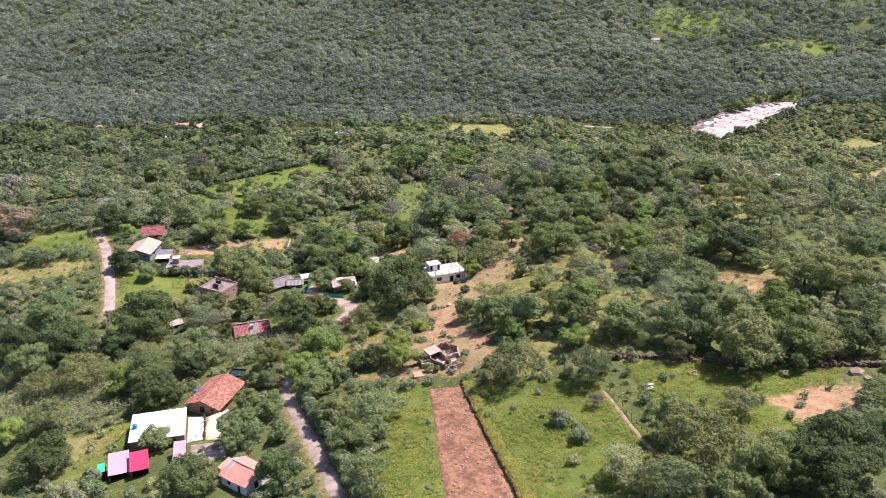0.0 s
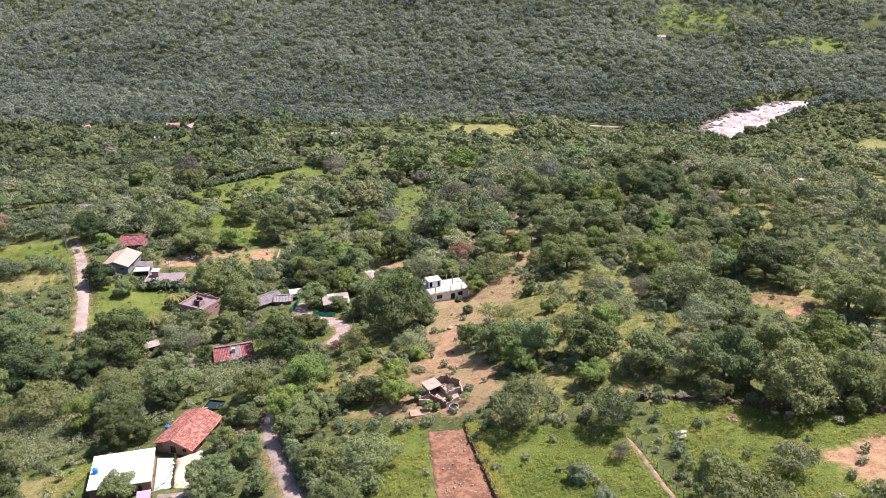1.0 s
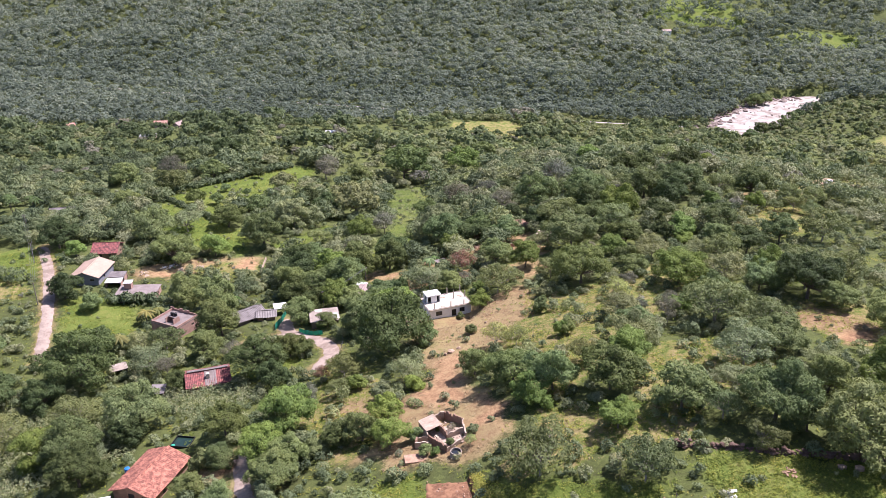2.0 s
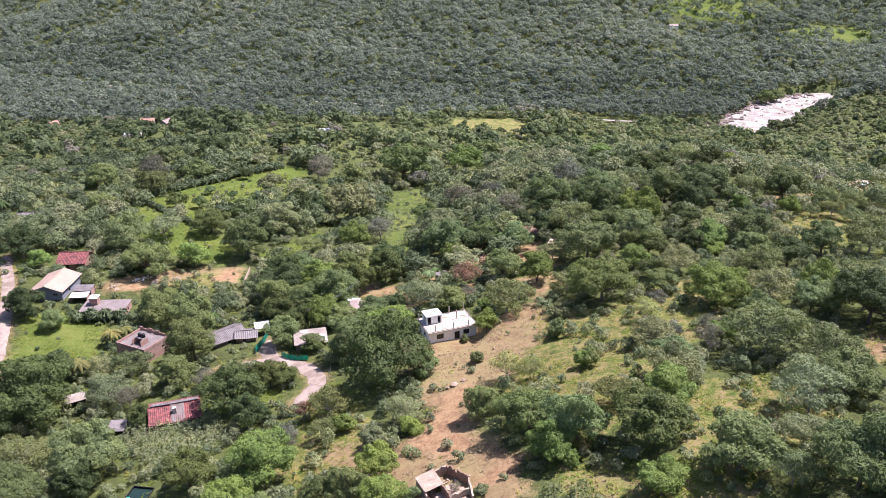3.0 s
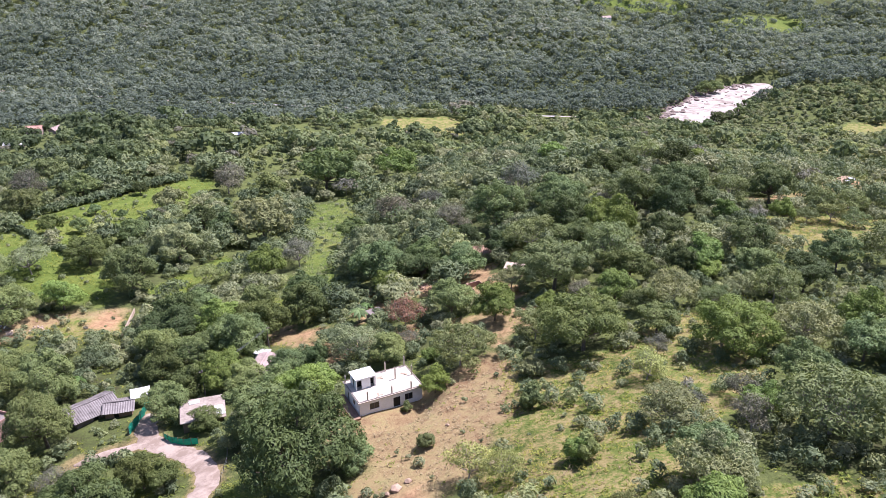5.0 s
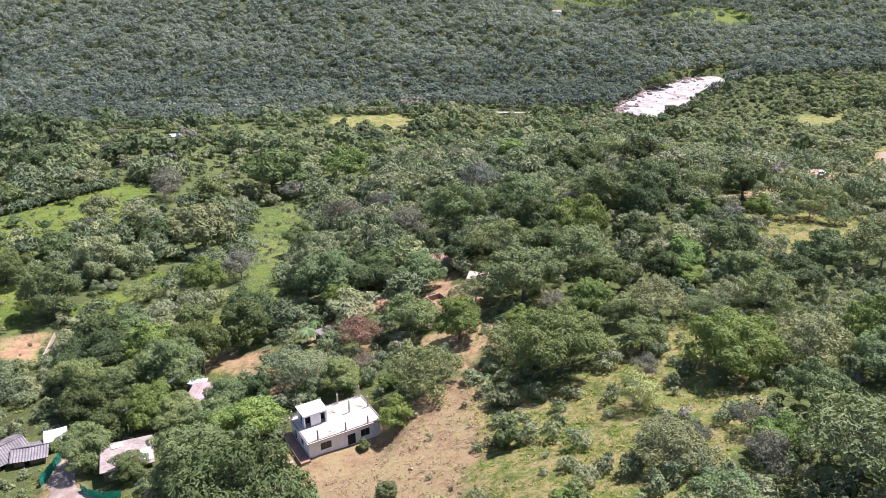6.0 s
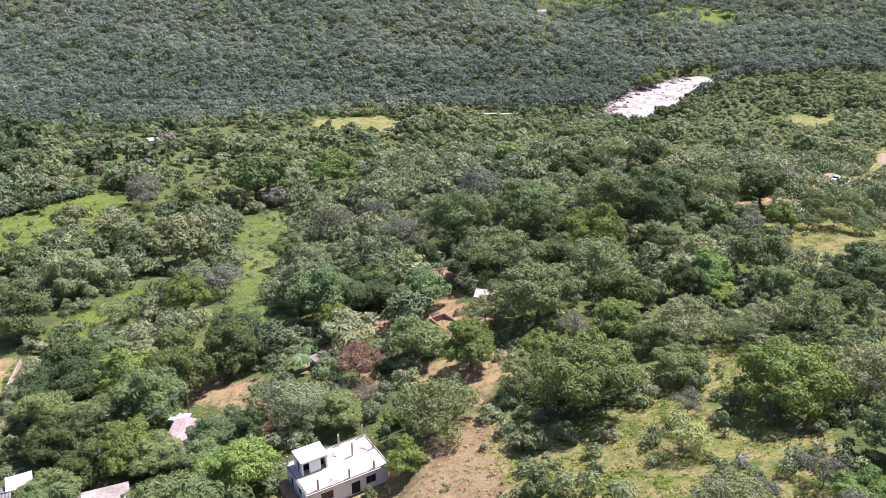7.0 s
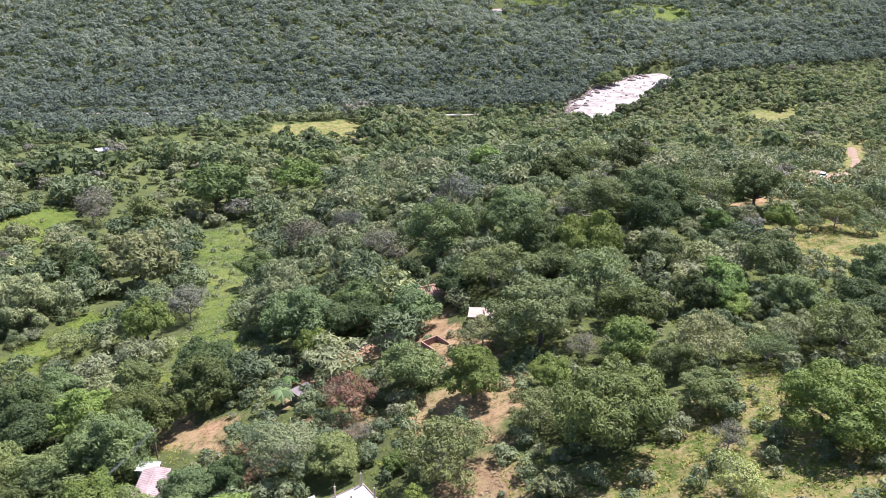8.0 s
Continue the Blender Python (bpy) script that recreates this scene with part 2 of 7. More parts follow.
def thing(name, x, y, z, turn, label, category, group="", kind=""):
    ob = new(name)
    ob.matrix_basis = pose(x, y, z, 0, 0, turn)
    return tagged(ob, label, category, group, kind)


# ---- the lie of the land ----
LAND_X = np.array([-260, -160, -90, -45, 0, 45, 90, 160, 260.0])
LAND_Y = np.array([100, 150, 200, 250, 300, 360, 450, 600, 760.0])
LAND_Z = np.array([
    [-38.5, -21.7, -6.4, 3.4, 13.9, 23.9, 31.1, 39.1, 46.7],
    [-36.5, -24.1, -10.0, 0.7, 10.4, 19.6, 23.7, 29.2, 34.7],
    [-34.3, -25.5, -15.2, -4.7, 6.9, 18.9, 19.9, 19.5, 22.8],
    [-32.4, -24.3, -17.6, -10.8, -1.5, 8.4, 12.8, 11.2, 11.3],
    [-31.4, -18.6, -18.9, -16.2, -7.9, 0.3, 3.3, 2.8, -0.3],
    [-31.0, -18.2, -21.3, -21.6, -16.3, -5.9, -2.1, -3.6, -14.7],
    [-31.6, -27.6, -26.3, -34.0, -32.4, -17.5, -12.0, -18.5, -34.9],
    [-48.1, -36.9, -33.8, -40.3, -48.3, -54.4, -57.5, -58.8, -60.5],
    [-66.3, -58.4, -55.5, -55.3, -56.9, -61.2, -67.0, -77.2, -92.5],
]).T
RIVER_Z = -97.0


def spline_weights(k, q):
    q = np.clip(q, k[0], k[-1])
    i = np.clip(np.searchsorted(k, q) - 1, 0, len(k) - 2)
    n, step, r = len(k), k[i + 1] - k[i], np.arange(len(q))
    u = (q - k[i]) / step
    w = np.zeros((len(q), n))
    w[r, i] += 2 * u**3 - 3 * u**2 + 1
    w[r, i + 1] += 3 * u**2 - 2 * u**3
    for j, c in ((i, (u**3 - 2 * u**2 + u) * step), (i + 1, (u**3 - u**2) * step)):
        a, b = np.maximum(j - 1, 0), np.minimum(j + 1, n - 1)
        w[r, b] += c / (k[b] - k[a])
        w[r, a] -= c / (k[b] - k[a])
    return w


def smooth(a, b, v):
    u = np.clip((v - a) / (b - a), 0, 1)
    return u * u * (3 - 2 * u)


RIVER = [(-700, 1150), (-420, 1040), (-200, 960), (0, 900), (120, 860), (212, 838), (262, 826), (290, 828), (326, 862), (356, 904), (402, 930), (500, 940), (640, 925), (900, 900)]


def river_half(x):
    """Half the river's breadth, narrow above the bend."""
    x = np.asarray(x, float)
    return 2 + 27 * smooth(258, 282, x) * smooth(-450, -425, -x)


def river_distance(x, y):
    """How far a place lies from the middle line of the river."""
    return line_distance(RIVER, x, y)


# level ground round houses: x, y, inner and outer radius, height
PADS = [(0.5, 264.5, 7.5, 13, -4.75), (-76, 180.9, 9, 14, -10.2), (-65, 197, 8, 12, -10.2), (-129.5, 322.5, 8, 13, -18.4), (-107, 308, 8, 12, -19.0), (-85, 280.5, 8, 12, -17.8), (-45, 145.5, 6, 10, 1.1), (172, 392, 6, 13, -7.2)]


def brink_line(x):
    """Where the plateau breaks off towards the river."""
    return np.interp(x, (-700, -350, -240, -150, -90, -35, 0, 80, 150, 250, 500), (790, 690, 672, 632, 606, 645, 694, 722, 720, 717, 690))


def land(x, y):
    """Height of the ground: the plateau, the river's valley and the hill behind it."""
    x, y = np.atleast_1d(np.asarray(x, float)), np.atleast_1d(np.asarray(y, float))
    z = ((spline_weights(LAND_X, x) @ LAND_Z) * spline_weights(LAND_Y, y)).sum(1)
    brink = brink_line(x)
    bank = (0.79 * (x - 322) - 0.61 * (y - 860)) * smooth(180, 300, x)
    floor = -98 + 22 * smooth(26, 75, bank) * smooth(250, 310, x)
    z = z + (floor - z) * smooth(brink, brink + 110, y)
    d = np.clip(y - (925 + 0.28 * np.clip(150 - x, 0, 900)), 0, None)
    gully = np.sin(x * 0.031 + 1.5 * np.sin(y * 0.012)) + 0.6 * np.sin(x * 0.071 - y * 0.033) + 0.5 * np.sin(x * 0.017 + y * 0.043 + 1)
    z = z + 0.17 * d + 0.00022 * d * d + 5.0 * gully * smooth(15, 130, d)
    for px, py, inner, outer, level in PADS:
        z = z + (level - z) * smooth(-outer, -inner, -np.hypot(x - px, y - py))
    return z


def land_at(x, y):
    return float(land(x, y)[0])


def inside(poly, x, y):
    hit = np.zeros(len(x), bool)
    for (x1, y1), (x2, y2) in zip(poly, poly[1:] + poly[:1]):
        cut = (y1 > y) != (y2 > y)
        hit ^= cut & (x < (x2 - x1) * (y - y1) / ((y2 - y1) or 1e-9) + x1)
    return hit


def line_distance(line, x, y):
    best = np.full(len(x), 1e9)
    for (x1, y1), (x2, y2) in zip(line, line[1:]):
        dx, dy = x2 - x1, y2 - y1
        u = np.clip(((x - x1) * dx + (y - y1) * dy) / (dx * dx + dy * dy), 0, 1)
        best = np.minimum(best, np.hypot(x - x1 - u * dx, y - y1 - u * dy))
    return best


DRY = [
    [(-8, 226), (-3, 240), (-10, 254), (-13, 264), (-8, 268), (12, 268), (16, 270), (25, 278), (27, 262), (24, 247), (17, 236), (6, 220)],
    [(-14, 203), (-2, 217), (-3, 238), (9, 235), (6, 214), (13, 196), (12, 178), (-12, 180)],
    [(-118, 324), (-118, 331), (-105, 338), (-90, 345), (-76, 347), (-70, 345), (-70, 341), (-86, 340), (-96, 332), (-106, 325)],
]
DRY += [
    [(79, 221), (92, 205), (104, 216), (92, 232)],
    [(-27, 213), (-21, 217), (-11, 206), (-6, 195), (-11, 188), (-17, 196)],
    [(-23, 186), (-20, 191), (-11, 188), (-10, 183)],
]
EARTH = [
    [(69, 142), (72, 149), (91, 152), (86, 141), (74, 136)],
    [(-5, 205), (-2, 220), (2, 233), (6, 231), (5, 212), (4, 200)],
    [(6, 190), (9, 201), (13, 199), (12, 186)],
    [(-70, 331), (-72, 345), (-82, 341), (-80, 333)],
    [(-113, 323), (-100, 332), (-92, 332), (-100, 325)],
    [(116, 362), (143, 376), (146, 372), (118, 358)],
    [(168, 394), (180, 404), (183, 401), (170, 392)],
    [(164, 386), (170, 397), (180, 396), (176, 384)],
]
EARTH += [
    [(-60, 189), (-55, 196), (-43.5, 197), (-43.5, 192), (-54, 190)],
    [(8, 322), (12, 328), (18, 328), (18, 322)],
    [(29, 332), (31.5, 330), (31, 322), (28.5, 317), (26.5, 319), (28, 325)],
    [(86, 208), (94, 214), (99, 208), (92, 203)],
    [(24, 274), (28, 290), (31, 290), (28, 274)],
    [(-14, 290), (-6, 300), (-2, 297), (-9, 288)],
    [(-24, 315), (-20, 317), (-15, 312), (-13, 304), (-17, 306)],
    [(-3, 318), (4, 323), (8, 324), (8, 320), (-1, 315)],
]
LUSH = [
    [(-138, 427), (-127, 457), (-105, 465), (-81, 495), (-71, 490), (-77, 448), (-89, 431), (-101, 413), (-103, 394)],
    [(-137, 421), (-102, 391), (-83, 373), (-77, 349), (-96, 352), (-114, 366), (-137, 401)],
    [(-30, 466), (-10, 484), (-4, 463), (-7, 406), (-11, 382), (-13, 359), (-6, 337), (-14, 339), (-23, 364), (-25, 419)],
    [(69, 394), (77, 394), (77, 384), (68, 384)],
    [(-14, 176), (-4, 177), (2, 122), (-14, 122)],
    [(7, 170), (36, 162), (47, 122), (15, 120)],
    [(44, 168), (92, 158), (70, 132), (46, 132)],
]
LUSH += [
    [(-132, 305), (-106, 307), (-98, 280), (-123, 276)],
    [(-152, 320), (-145, 345), (-158, 352), (-190, 350), (-190, 325)],
    [(-60, 252), (-40, 252), (-38, 242), (-60, 242)],
    [(-72, 356), (-52, 394), (-40, 390), (-58, 354)],
    [(-33, 240), (-27, 250), (-20, 240), (-22, 232), (-28, 232)],
    [(-37, 333), (-28, 347), (-24, 372), (-14, 372), (-12, 353), (-14, 337)],
    [(-98, 186), (-90, 194), (-84, 186), (-86, 158), (-97, 165)],
]
OPEN = [
    [(112, 330), (130, 345), (150, 342), (137, 322), (119, 312)],
    [(160, 384), (178, 398), (200, 424), (212, 420), (190, 395), (172, 380)],
    [(330, 690), (390, 750), (430, 730), (360, 670)],
    [(4, 655), (9, 696), (64, 724), (68, 668)],
]
HILL_SCAR = [(118, 856), (120, 876), (136, 877), (138, 856)]
HILL_MEADOWS = [
    [(270, 1190), (332, 1262), (392, 1258), (408, 1165), (392, 1130), (357, 1158), (323, 1180)],
    [(414, 1080), (420, 1114), (445, 1124), (520, 1152), (534, 1098), (511, 1082), (466, 1084)],
]
LUSH += HILL_MEADOWS
EARTH += [HILL_SCAR]
PATCHY = OPEN + [
    [(-96, 332), (-86, 341), (-70, 341), (-68, 328), (-80, 327)],
    [(-186, 294), (-192, 314), (-154, 320), (-146, 304)],
    [(-30, 196), (-13, 205), (-10, 188), (-24, 186)],
    [(12, 222), (22, 246), (25, 272), (41, 262), (66, 280), (84, 268), (60, 236), (46, 222), (38, 200), (18, 192)],
    [(76, 222), (92, 202), (112, 212), (100, 236)],
    [(37, 187), (40, 206), (60, 209), (70, 199), (62, 187)],
    [(100, 316), (112, 345), (135, 352), (140, 322), (120, 306)],
    [(10, 170), (44, 170), (52, 182), (20, 190)],
    [(-20, 240), (-12, 210), (-16, 196), (-34, 206), (-30, 244)],
    [(108, 318), (150, 345), (180, 400), (165, 405), (130, 360)],
    [(180, 420), (300, 640), (420, 760), (420, 560), (260, 400)],
]
ROAD_NEAR = [(-14, 105), (-18, 122), (-21.6, 134.6), (-26, 146.5), (-32, 161.5), (-37.2, 174), (-41.5, 186), (-44, 195), (-45.5, 201)]
ROAD_BEND = [(-35.0, 239.5), (-32.6, 243.5), (-31.2, 248.5), (-31.8, 254), (-35.5, 260), (-42, 265.6), (-47.5, 270.5), (-49.5, 276), (-50.6, 283)]
ROAD_SPUR = [(-47.5, 269.5), (-54.5, 268.8), (-61, 266)]
ROAD_WEST = [(-124.0, 266), (-127.3, 276.5), (-130.4, 286), (-134, 295.8), (-138, 305.5), (-142, 315), (-147, 326), (-152, 335.5), (-158, 346), (-160.5, 351)]
ROAD_EAST = [(158, 384), (170, 394), (184, 407), (199, 420.5), (235, 455), (276, 495), (310, 540)]
EARTH_PATH = [(36.5, 158), (37.6, 154), (39.2, 145), (41, 135), (44, 124)]
PLOT = [(-3.6, 174), (4.6, 172), (15.2, 120), (0.6, 120)]


TRODDEN = [
    [(-30, 315), (-22, 319), (-20, 313), (-14, 304), (-7, 302), (-11, 297), (-18, 301), (-26, 308)],
    [(6, 322), (10, 329), (18, 329), (26, 334), (33, 331), (34, 318), (38, 304), (28, 302), (24, 314), (14, 318)],
    [(14, 286), (16, 299), (25, 300), (38, 297), (33, 284), (24, 280)],
    [(-4, 329), (0, 334), (3, 327), (-1, 323), (3, 314), (-2, 308), (-7, 310), (-4, 318)],
    [(-12, 298), (0, 303), (10, 300), (12, 290), (0, 291)],
]
STRAW_SLOPES = [[(-190, 296), (-190, 310), (-160, 316), (-149, 307), (-166, 298)], [(-106, 190), (-90, 189), (-86, 176), (-99, 174)]]


def land_sheet():
    """The ground, one sheet from behind the camera to past the hill."""
    xs = np.unique(np.concatenate([np.arange(-190, 150, 2.0), np.arange(-420, 421, 9), np.linspace(-2600, 2600, 81)]))
    ys = np.unique(np.concatenate([np.arange(112, 345, 1.8), np.arange(345, 500, 4), np.arange(500, 1300, 9), np.linspace(-600, 3400, 81)]))
    gx, gy = np.meshgrid(xs, ys)
    x, y = gx.ravel(), gy.ravel()
    z = land(x, y)
    wob = 0.35 * np.sin(x * 0.21 + 1.3 * np.sin(y * 0.13)) * np.cos(y * 0.17 + np.sin(x * 0.11)) + 0.18 * np.sin(x * 0.53 + y * 0.31) * np.cos(y * 0.61 - x * 0.2)
    roads = np.minimum.reduce([line_distance(r, x, y) for r in (ROAD_NEAR, ROAD_BEND, ROAD_SPUR, ROAD_WEST, ROAD_EAST, EARTH_PATH)])
    z = z + wob * smooth(4, 9, roads) - 0.12 * (roads < 1.6)
    z = np.where(inside([(-6, 176), (8, 174), (19, 116), (-3, 116)], x, y), land(x, y), z)
    near_water = river_half(x) - river_distance(x, y)
    bed = smooth(-13, 5, near_water)
    z = np.where(y > 740, z + (RIVER_Z - 2.5 - z) * bed, z)
    nx, ny = len(xs), len(ys)
    i = (np.arange(ny - 1)[:, None] * nx + np.arange(nx - 1)[None, :]).ravel()
    tris = np.concatenate([np.stack([i, i + 1, i + nx + 1], 1), np.stack([i, i + nx + 1, i + nx], 1)])
    ob = arrays_object("ground", np.stack([x, y, z], 1), tris, MAT_GROUND)
    ob.data.polygons.foreach_set("use_smooth", np.ones(len(tris), bool))
    wx = x + 1.2 * np.sin(y * 0.7) + 0.9 * np.sin(x * 0.45 + y * 0.23)
    wy = y + 1.2 * np.sin(x * 0.6) + 0.9 * np.cos(x * 0.31 - y * 0.4)
    cover = np.zeros((len(x), 4), np.float32)
    cover[:, 3] = 1
    for ch, polys in ((0, DRY), (1, EARTH), (2, LUSH)):
        for poly in polys:
            soft = sum(inside(poly, wx + 2.2 * math.cos(q), wy + 2.2 * math.sin(q)).astype(np.float32) for q in (0, 1.05, 2.09, 3.14, 4.19, 5.24)) / 6
            cover[:, ch] = np.maximum(cover[:, ch], soft)
    for poly in TRODDEN:
        sel = inside(poly, wx, wy)
        cover[sel, 0] = np.maximum(cover[sel, 0], 0.72)
        cover[sel, 1] = np.maximum(cover[sel, 1], 0.40)
    for poly in PATCHY:
        sel = inside(poly, wx, wy)
        cover[sel, 2] = np.maximum(cover[sel, 2], 0.95)
        cover[sel, 0] = np.maximum(cover[sel, 0], 0.37)
        cover[sel, 1] = np.maximum(cover[sel, 1], 0.27)
    for poly in STRAW_SLOPES:
        sel = inside(poly, wx, wy)
        cover[sel, 0] = np.maximum(cover[sel, 0], 0.5)
        cover[sel, 2] = np.maximum(cover[sel, 2], 0.9)
    lanes = np.minimum.reduce([line_distance(r, x, y) for r in (ROAD_NEAR, ROAD_BEND, ROAD_SPUR, ROAD_WEST, ROAD_EAST)])
    cover[:, 0] = np.maximum(cover[:, 0], 0.62 * smooth(-4.5, -2.4, -lanes))
    ob.data.attributes.new("cover", "FLOAT_COLOR", "POINT").data.foreach_set("color", cover.ravel())
    return tagged(ob, "green and dry grass over sloping valley land", "ground", kind="structure")


def ribbon(name, line, width, material, label, lift=0.07, category="road", edge_drop=0.2):
    """A road laid along a line on the ground, with uneven edges."""
    pts = []
    for (x1, y1), (x2, y2) in zip(line, line[1:]):
        n = max(2, int(math.hypot(x2 - x1, y2 - y1) / 1.2))
        pts += [(x1 + (x2 - x1) * k / n, y1 + (y2 - y1) * k / n) for k in range(n)]
    pts = np.array(pts + [line[-1]], float)
    for _ in range(6):
        pts[1:-1] = 0.25 * pts[:-2] + 0.5 * pts[1:-1] + 0.25 * pts[2:]
    d = np.gradient(pts, axis=0)
    d /= np.linalg.norm(d, axis=1)[:, None]
    side = np.stack([d[:, 1], -d[:, 0]], 1)
    rng = np.random.RandomState(len(pts))
    cols = []
    for u in (-0.5, -0.3, 0.0, 0.3, 0.5):
        w = u * width * np.minimum(1, 0.25 + 0.4 * np.minimum(np.arange(len(pts)), np.arange(len(pts))[::-1])) * (1 + (0.12 * rng.randn(len(pts)) if abs(u) == 0.5 else 0))
        q = pts + side * np.broadcast_to(w, len(pts))[:, None]
        z = land(q[:, 0], q[:, 1]) + lift + 0.05 * (1 - (2 * abs(u)) ** 2) - (edge_drop if abs(u) == 0.5 else 0)
        cols.append(np.column_stack([q, z]))
    v = np.stack(cols, 1).reshape(-1, 3)
    tris = []
    for k in range(len(pts) - 1):
        for c in range(4):
            a = k * 5 + c
            tris += [(a, a + 1, a + 6), (a, a + 6, a + 5)]
    ob = arrays_object(name, v, np.array(tris), material)
    ob.data.polygons.foreach_set("use_smooth", np.ones(len(tris), bool))
    return tagged(ob, label, category, kind="structure")


land_sheet()
ribbon("road", ROAD_NEAR, 3.7, MAT_ROAD, "narrow pale unpaved road curving between trees")
ribbon("road", ROAD_BEND, 5.4, MAT_ROAD, "pale unpaved road curving round a garden")
ribbon("road", ROAD_SPUR, 3.6, MAT_ROAD, "short pale unpaved spur of the village road")
ribbon("road", ROAD_WEST, 4.5, MAT_ROAD, "straight pale village road beside small fields")
ribbon("road", ROAD_EAST, 4.5, MAT_TRACK, "pale road through scrub on the far slope")
ribbon("path", EARTH_PATH, 0.95, MAT_TRACK, "bare earth footpath beside a wire fence", 0.03, "path", 0.08)


def river():
    """Muddy river with rapids, flat in its bed."""
    pts = np.array(RIVER, float)
    u = np.linspace(0, len(pts) - 1, 150)
    mid = np.stack([np.interp(u, np.arange(len(pts)), pts[:, k]) for k in (0, 1)], 1)
    for _ in range(4):
        mid[1:-1] = 0.25 * mid[:-2] + 0.5 * mid[1:-1] + 0.25 * mid[2:]
    d = np.gradient(mid, axis=0)
    d /= np.linalg.norm(d, axis=1)[:, None]
    bm = bmesh.new()
    rows = []
    for (x, y), (dx, dy) in zip(mid, d):
        rows.append([bm.verts.new((x - dy * w, y + dx * w, RIVER_Z + 0.3 * math.sin(x * 0.4 + w))) for w in np.array((-1, -0.7, -0.35, 0, 0.35, 0.7, 1)) * float(river_half(x))])
    for a, b in zip(rows, rows[1:]):
        for k in range(6):
            bm.faces.new((a[k], a[k + 1], b[k + 1], b[k]))
    tagged(part("river_water", bm, MAT_WATER), "pale brown river water broken by white rapids", "water", kind="structure")


river()


# ---- trees ----
def leaf_triangles(centres, normals, size, rng, slim=True):
    """One small triangle for each leaf spray, turned about its normal."""
    n = len(centres)
    nrm = normals / np.linalg.norm(normals, axis=1)[:, None]
    helper = np.where(np.abs(nrm[:, 2:3]) < 0.9, [[0, 0, 1.0]], [[1.0, 0, 0]])
    t = np.cross(nrm, helper)
    t /= np.linalg.norm(t, axis=1)[:, None]
    b = np.cross(nrm, t)
    a = rng.rand(n) * 6.283
    out = np.empty((n, 3, 3))
    for k, (turn, far) in enumerate(((0, 1.45), (2.55, 0.85), (3.55, 0.85)) if slim else ((0, 1.0), (2.2, 0.8), (4.1, 0.8))):
        r = (size * far * (0.8 + 0.4 * rng.rand(n)))[:, None]
        out[:, k] = centres + r * (np.cos(a + turn)[:, None] * t + np.sin(a + turn)[:, None] * b)
    return out


def crown_leaves(seed, leaves, size, lobes, flat=0.72, spread=0.56, lobe=0.46, loose=0.16, up=0.22, buds=0, squash=0.85, slim=True):
    """Leaf sprays on the skins of several lobes, for a crown of radius 1 centred at the origin."""
    rng = np.random.RandomState(seed)
    ang = np.arange(lobes) * 2.4 + rng.rand() * 6
    out_r = spread * np.sqrt((np.arange(lobes) + 0.4) / lobes) * (0.85 + 0.35 * rng.rand(lobes))
    c = np.stack([np.cos(ang) * out_r, np.sin(ang) * out_r, flat * (0.42 - 0.95 * out_r**2 + 0.24 * rng.randn(lobes))], 1)
    rad = lobe * (0.6 + 0.65 * rng.rand(lobes))
    main = (c, rad)
    if buds:
        on = np.repeat(np.arange(lobes), buds)
        d = rng.randn(len(on), 3) + [0, 0, 0.45]
        d /= np.linalg.norm(d, axis=1)[:, None]
        c = np.concatenate([c, c[on] + d * rad[on][:, None] * [1, 1, squash]])
        rad = np.concatenate([rad, rad[on] * rng.uniform(0.24, 0.5, len(on))])
        lobes = len(rad)
    which = rng.choice(lobes, leaves * 3, p=rad**2 / (rad**2).sum())
    d = rng.randn(leaves * 3, 3)
    d /= np.linalg.norm(d, axis=1)[:, None]
    d[:, 2] = np.where((d[:, 2] < -0.25) & (rng.rand(len(d)) < 0.6), -d[:, 2], d[:, 2])
    skin = 1 + loose * (rng.rand(len(d)) - 0.65) + 0.09 * np.sin(d[:, 0] * 9 + which) * np.sin(d[:, 1] * 8 + 2 * which) + 0.06 * np.sin(d[:, 2] * 13 + d[:, 0] * 11)
    p = c[which] + d * (rad[which] * skin)[:, None] * [1, 1, squash]
    buried = np.zeros(len(p), bool)
    for k in range(lobes):
        buried |= (which != k) & (np.linalg.norm((p - c[k]) / [1, 1, squash], axis=1) < 0.86 * rad[k])
    keep = np.where(~buried)[0][:leaves]
    nrm = d[keep] * (0.85 if slim else 0.9) + [0, 0, up] + rng.randn(len(keep), 3) * (0.34 if slim else 0.16)
    return leaf_triangles(p[keep], nrm, np.full(len(keep), size) * rng.uniform(0.7, 1.3, len(keep)), rng, slim), main[0], main[1]


def crown_object(name, tri, material, tint=None):
    return arrays_object(name, tri.reshape(-1, 3), np.arange(len(tri) * 3).reshape(-1, 3), material, tint)


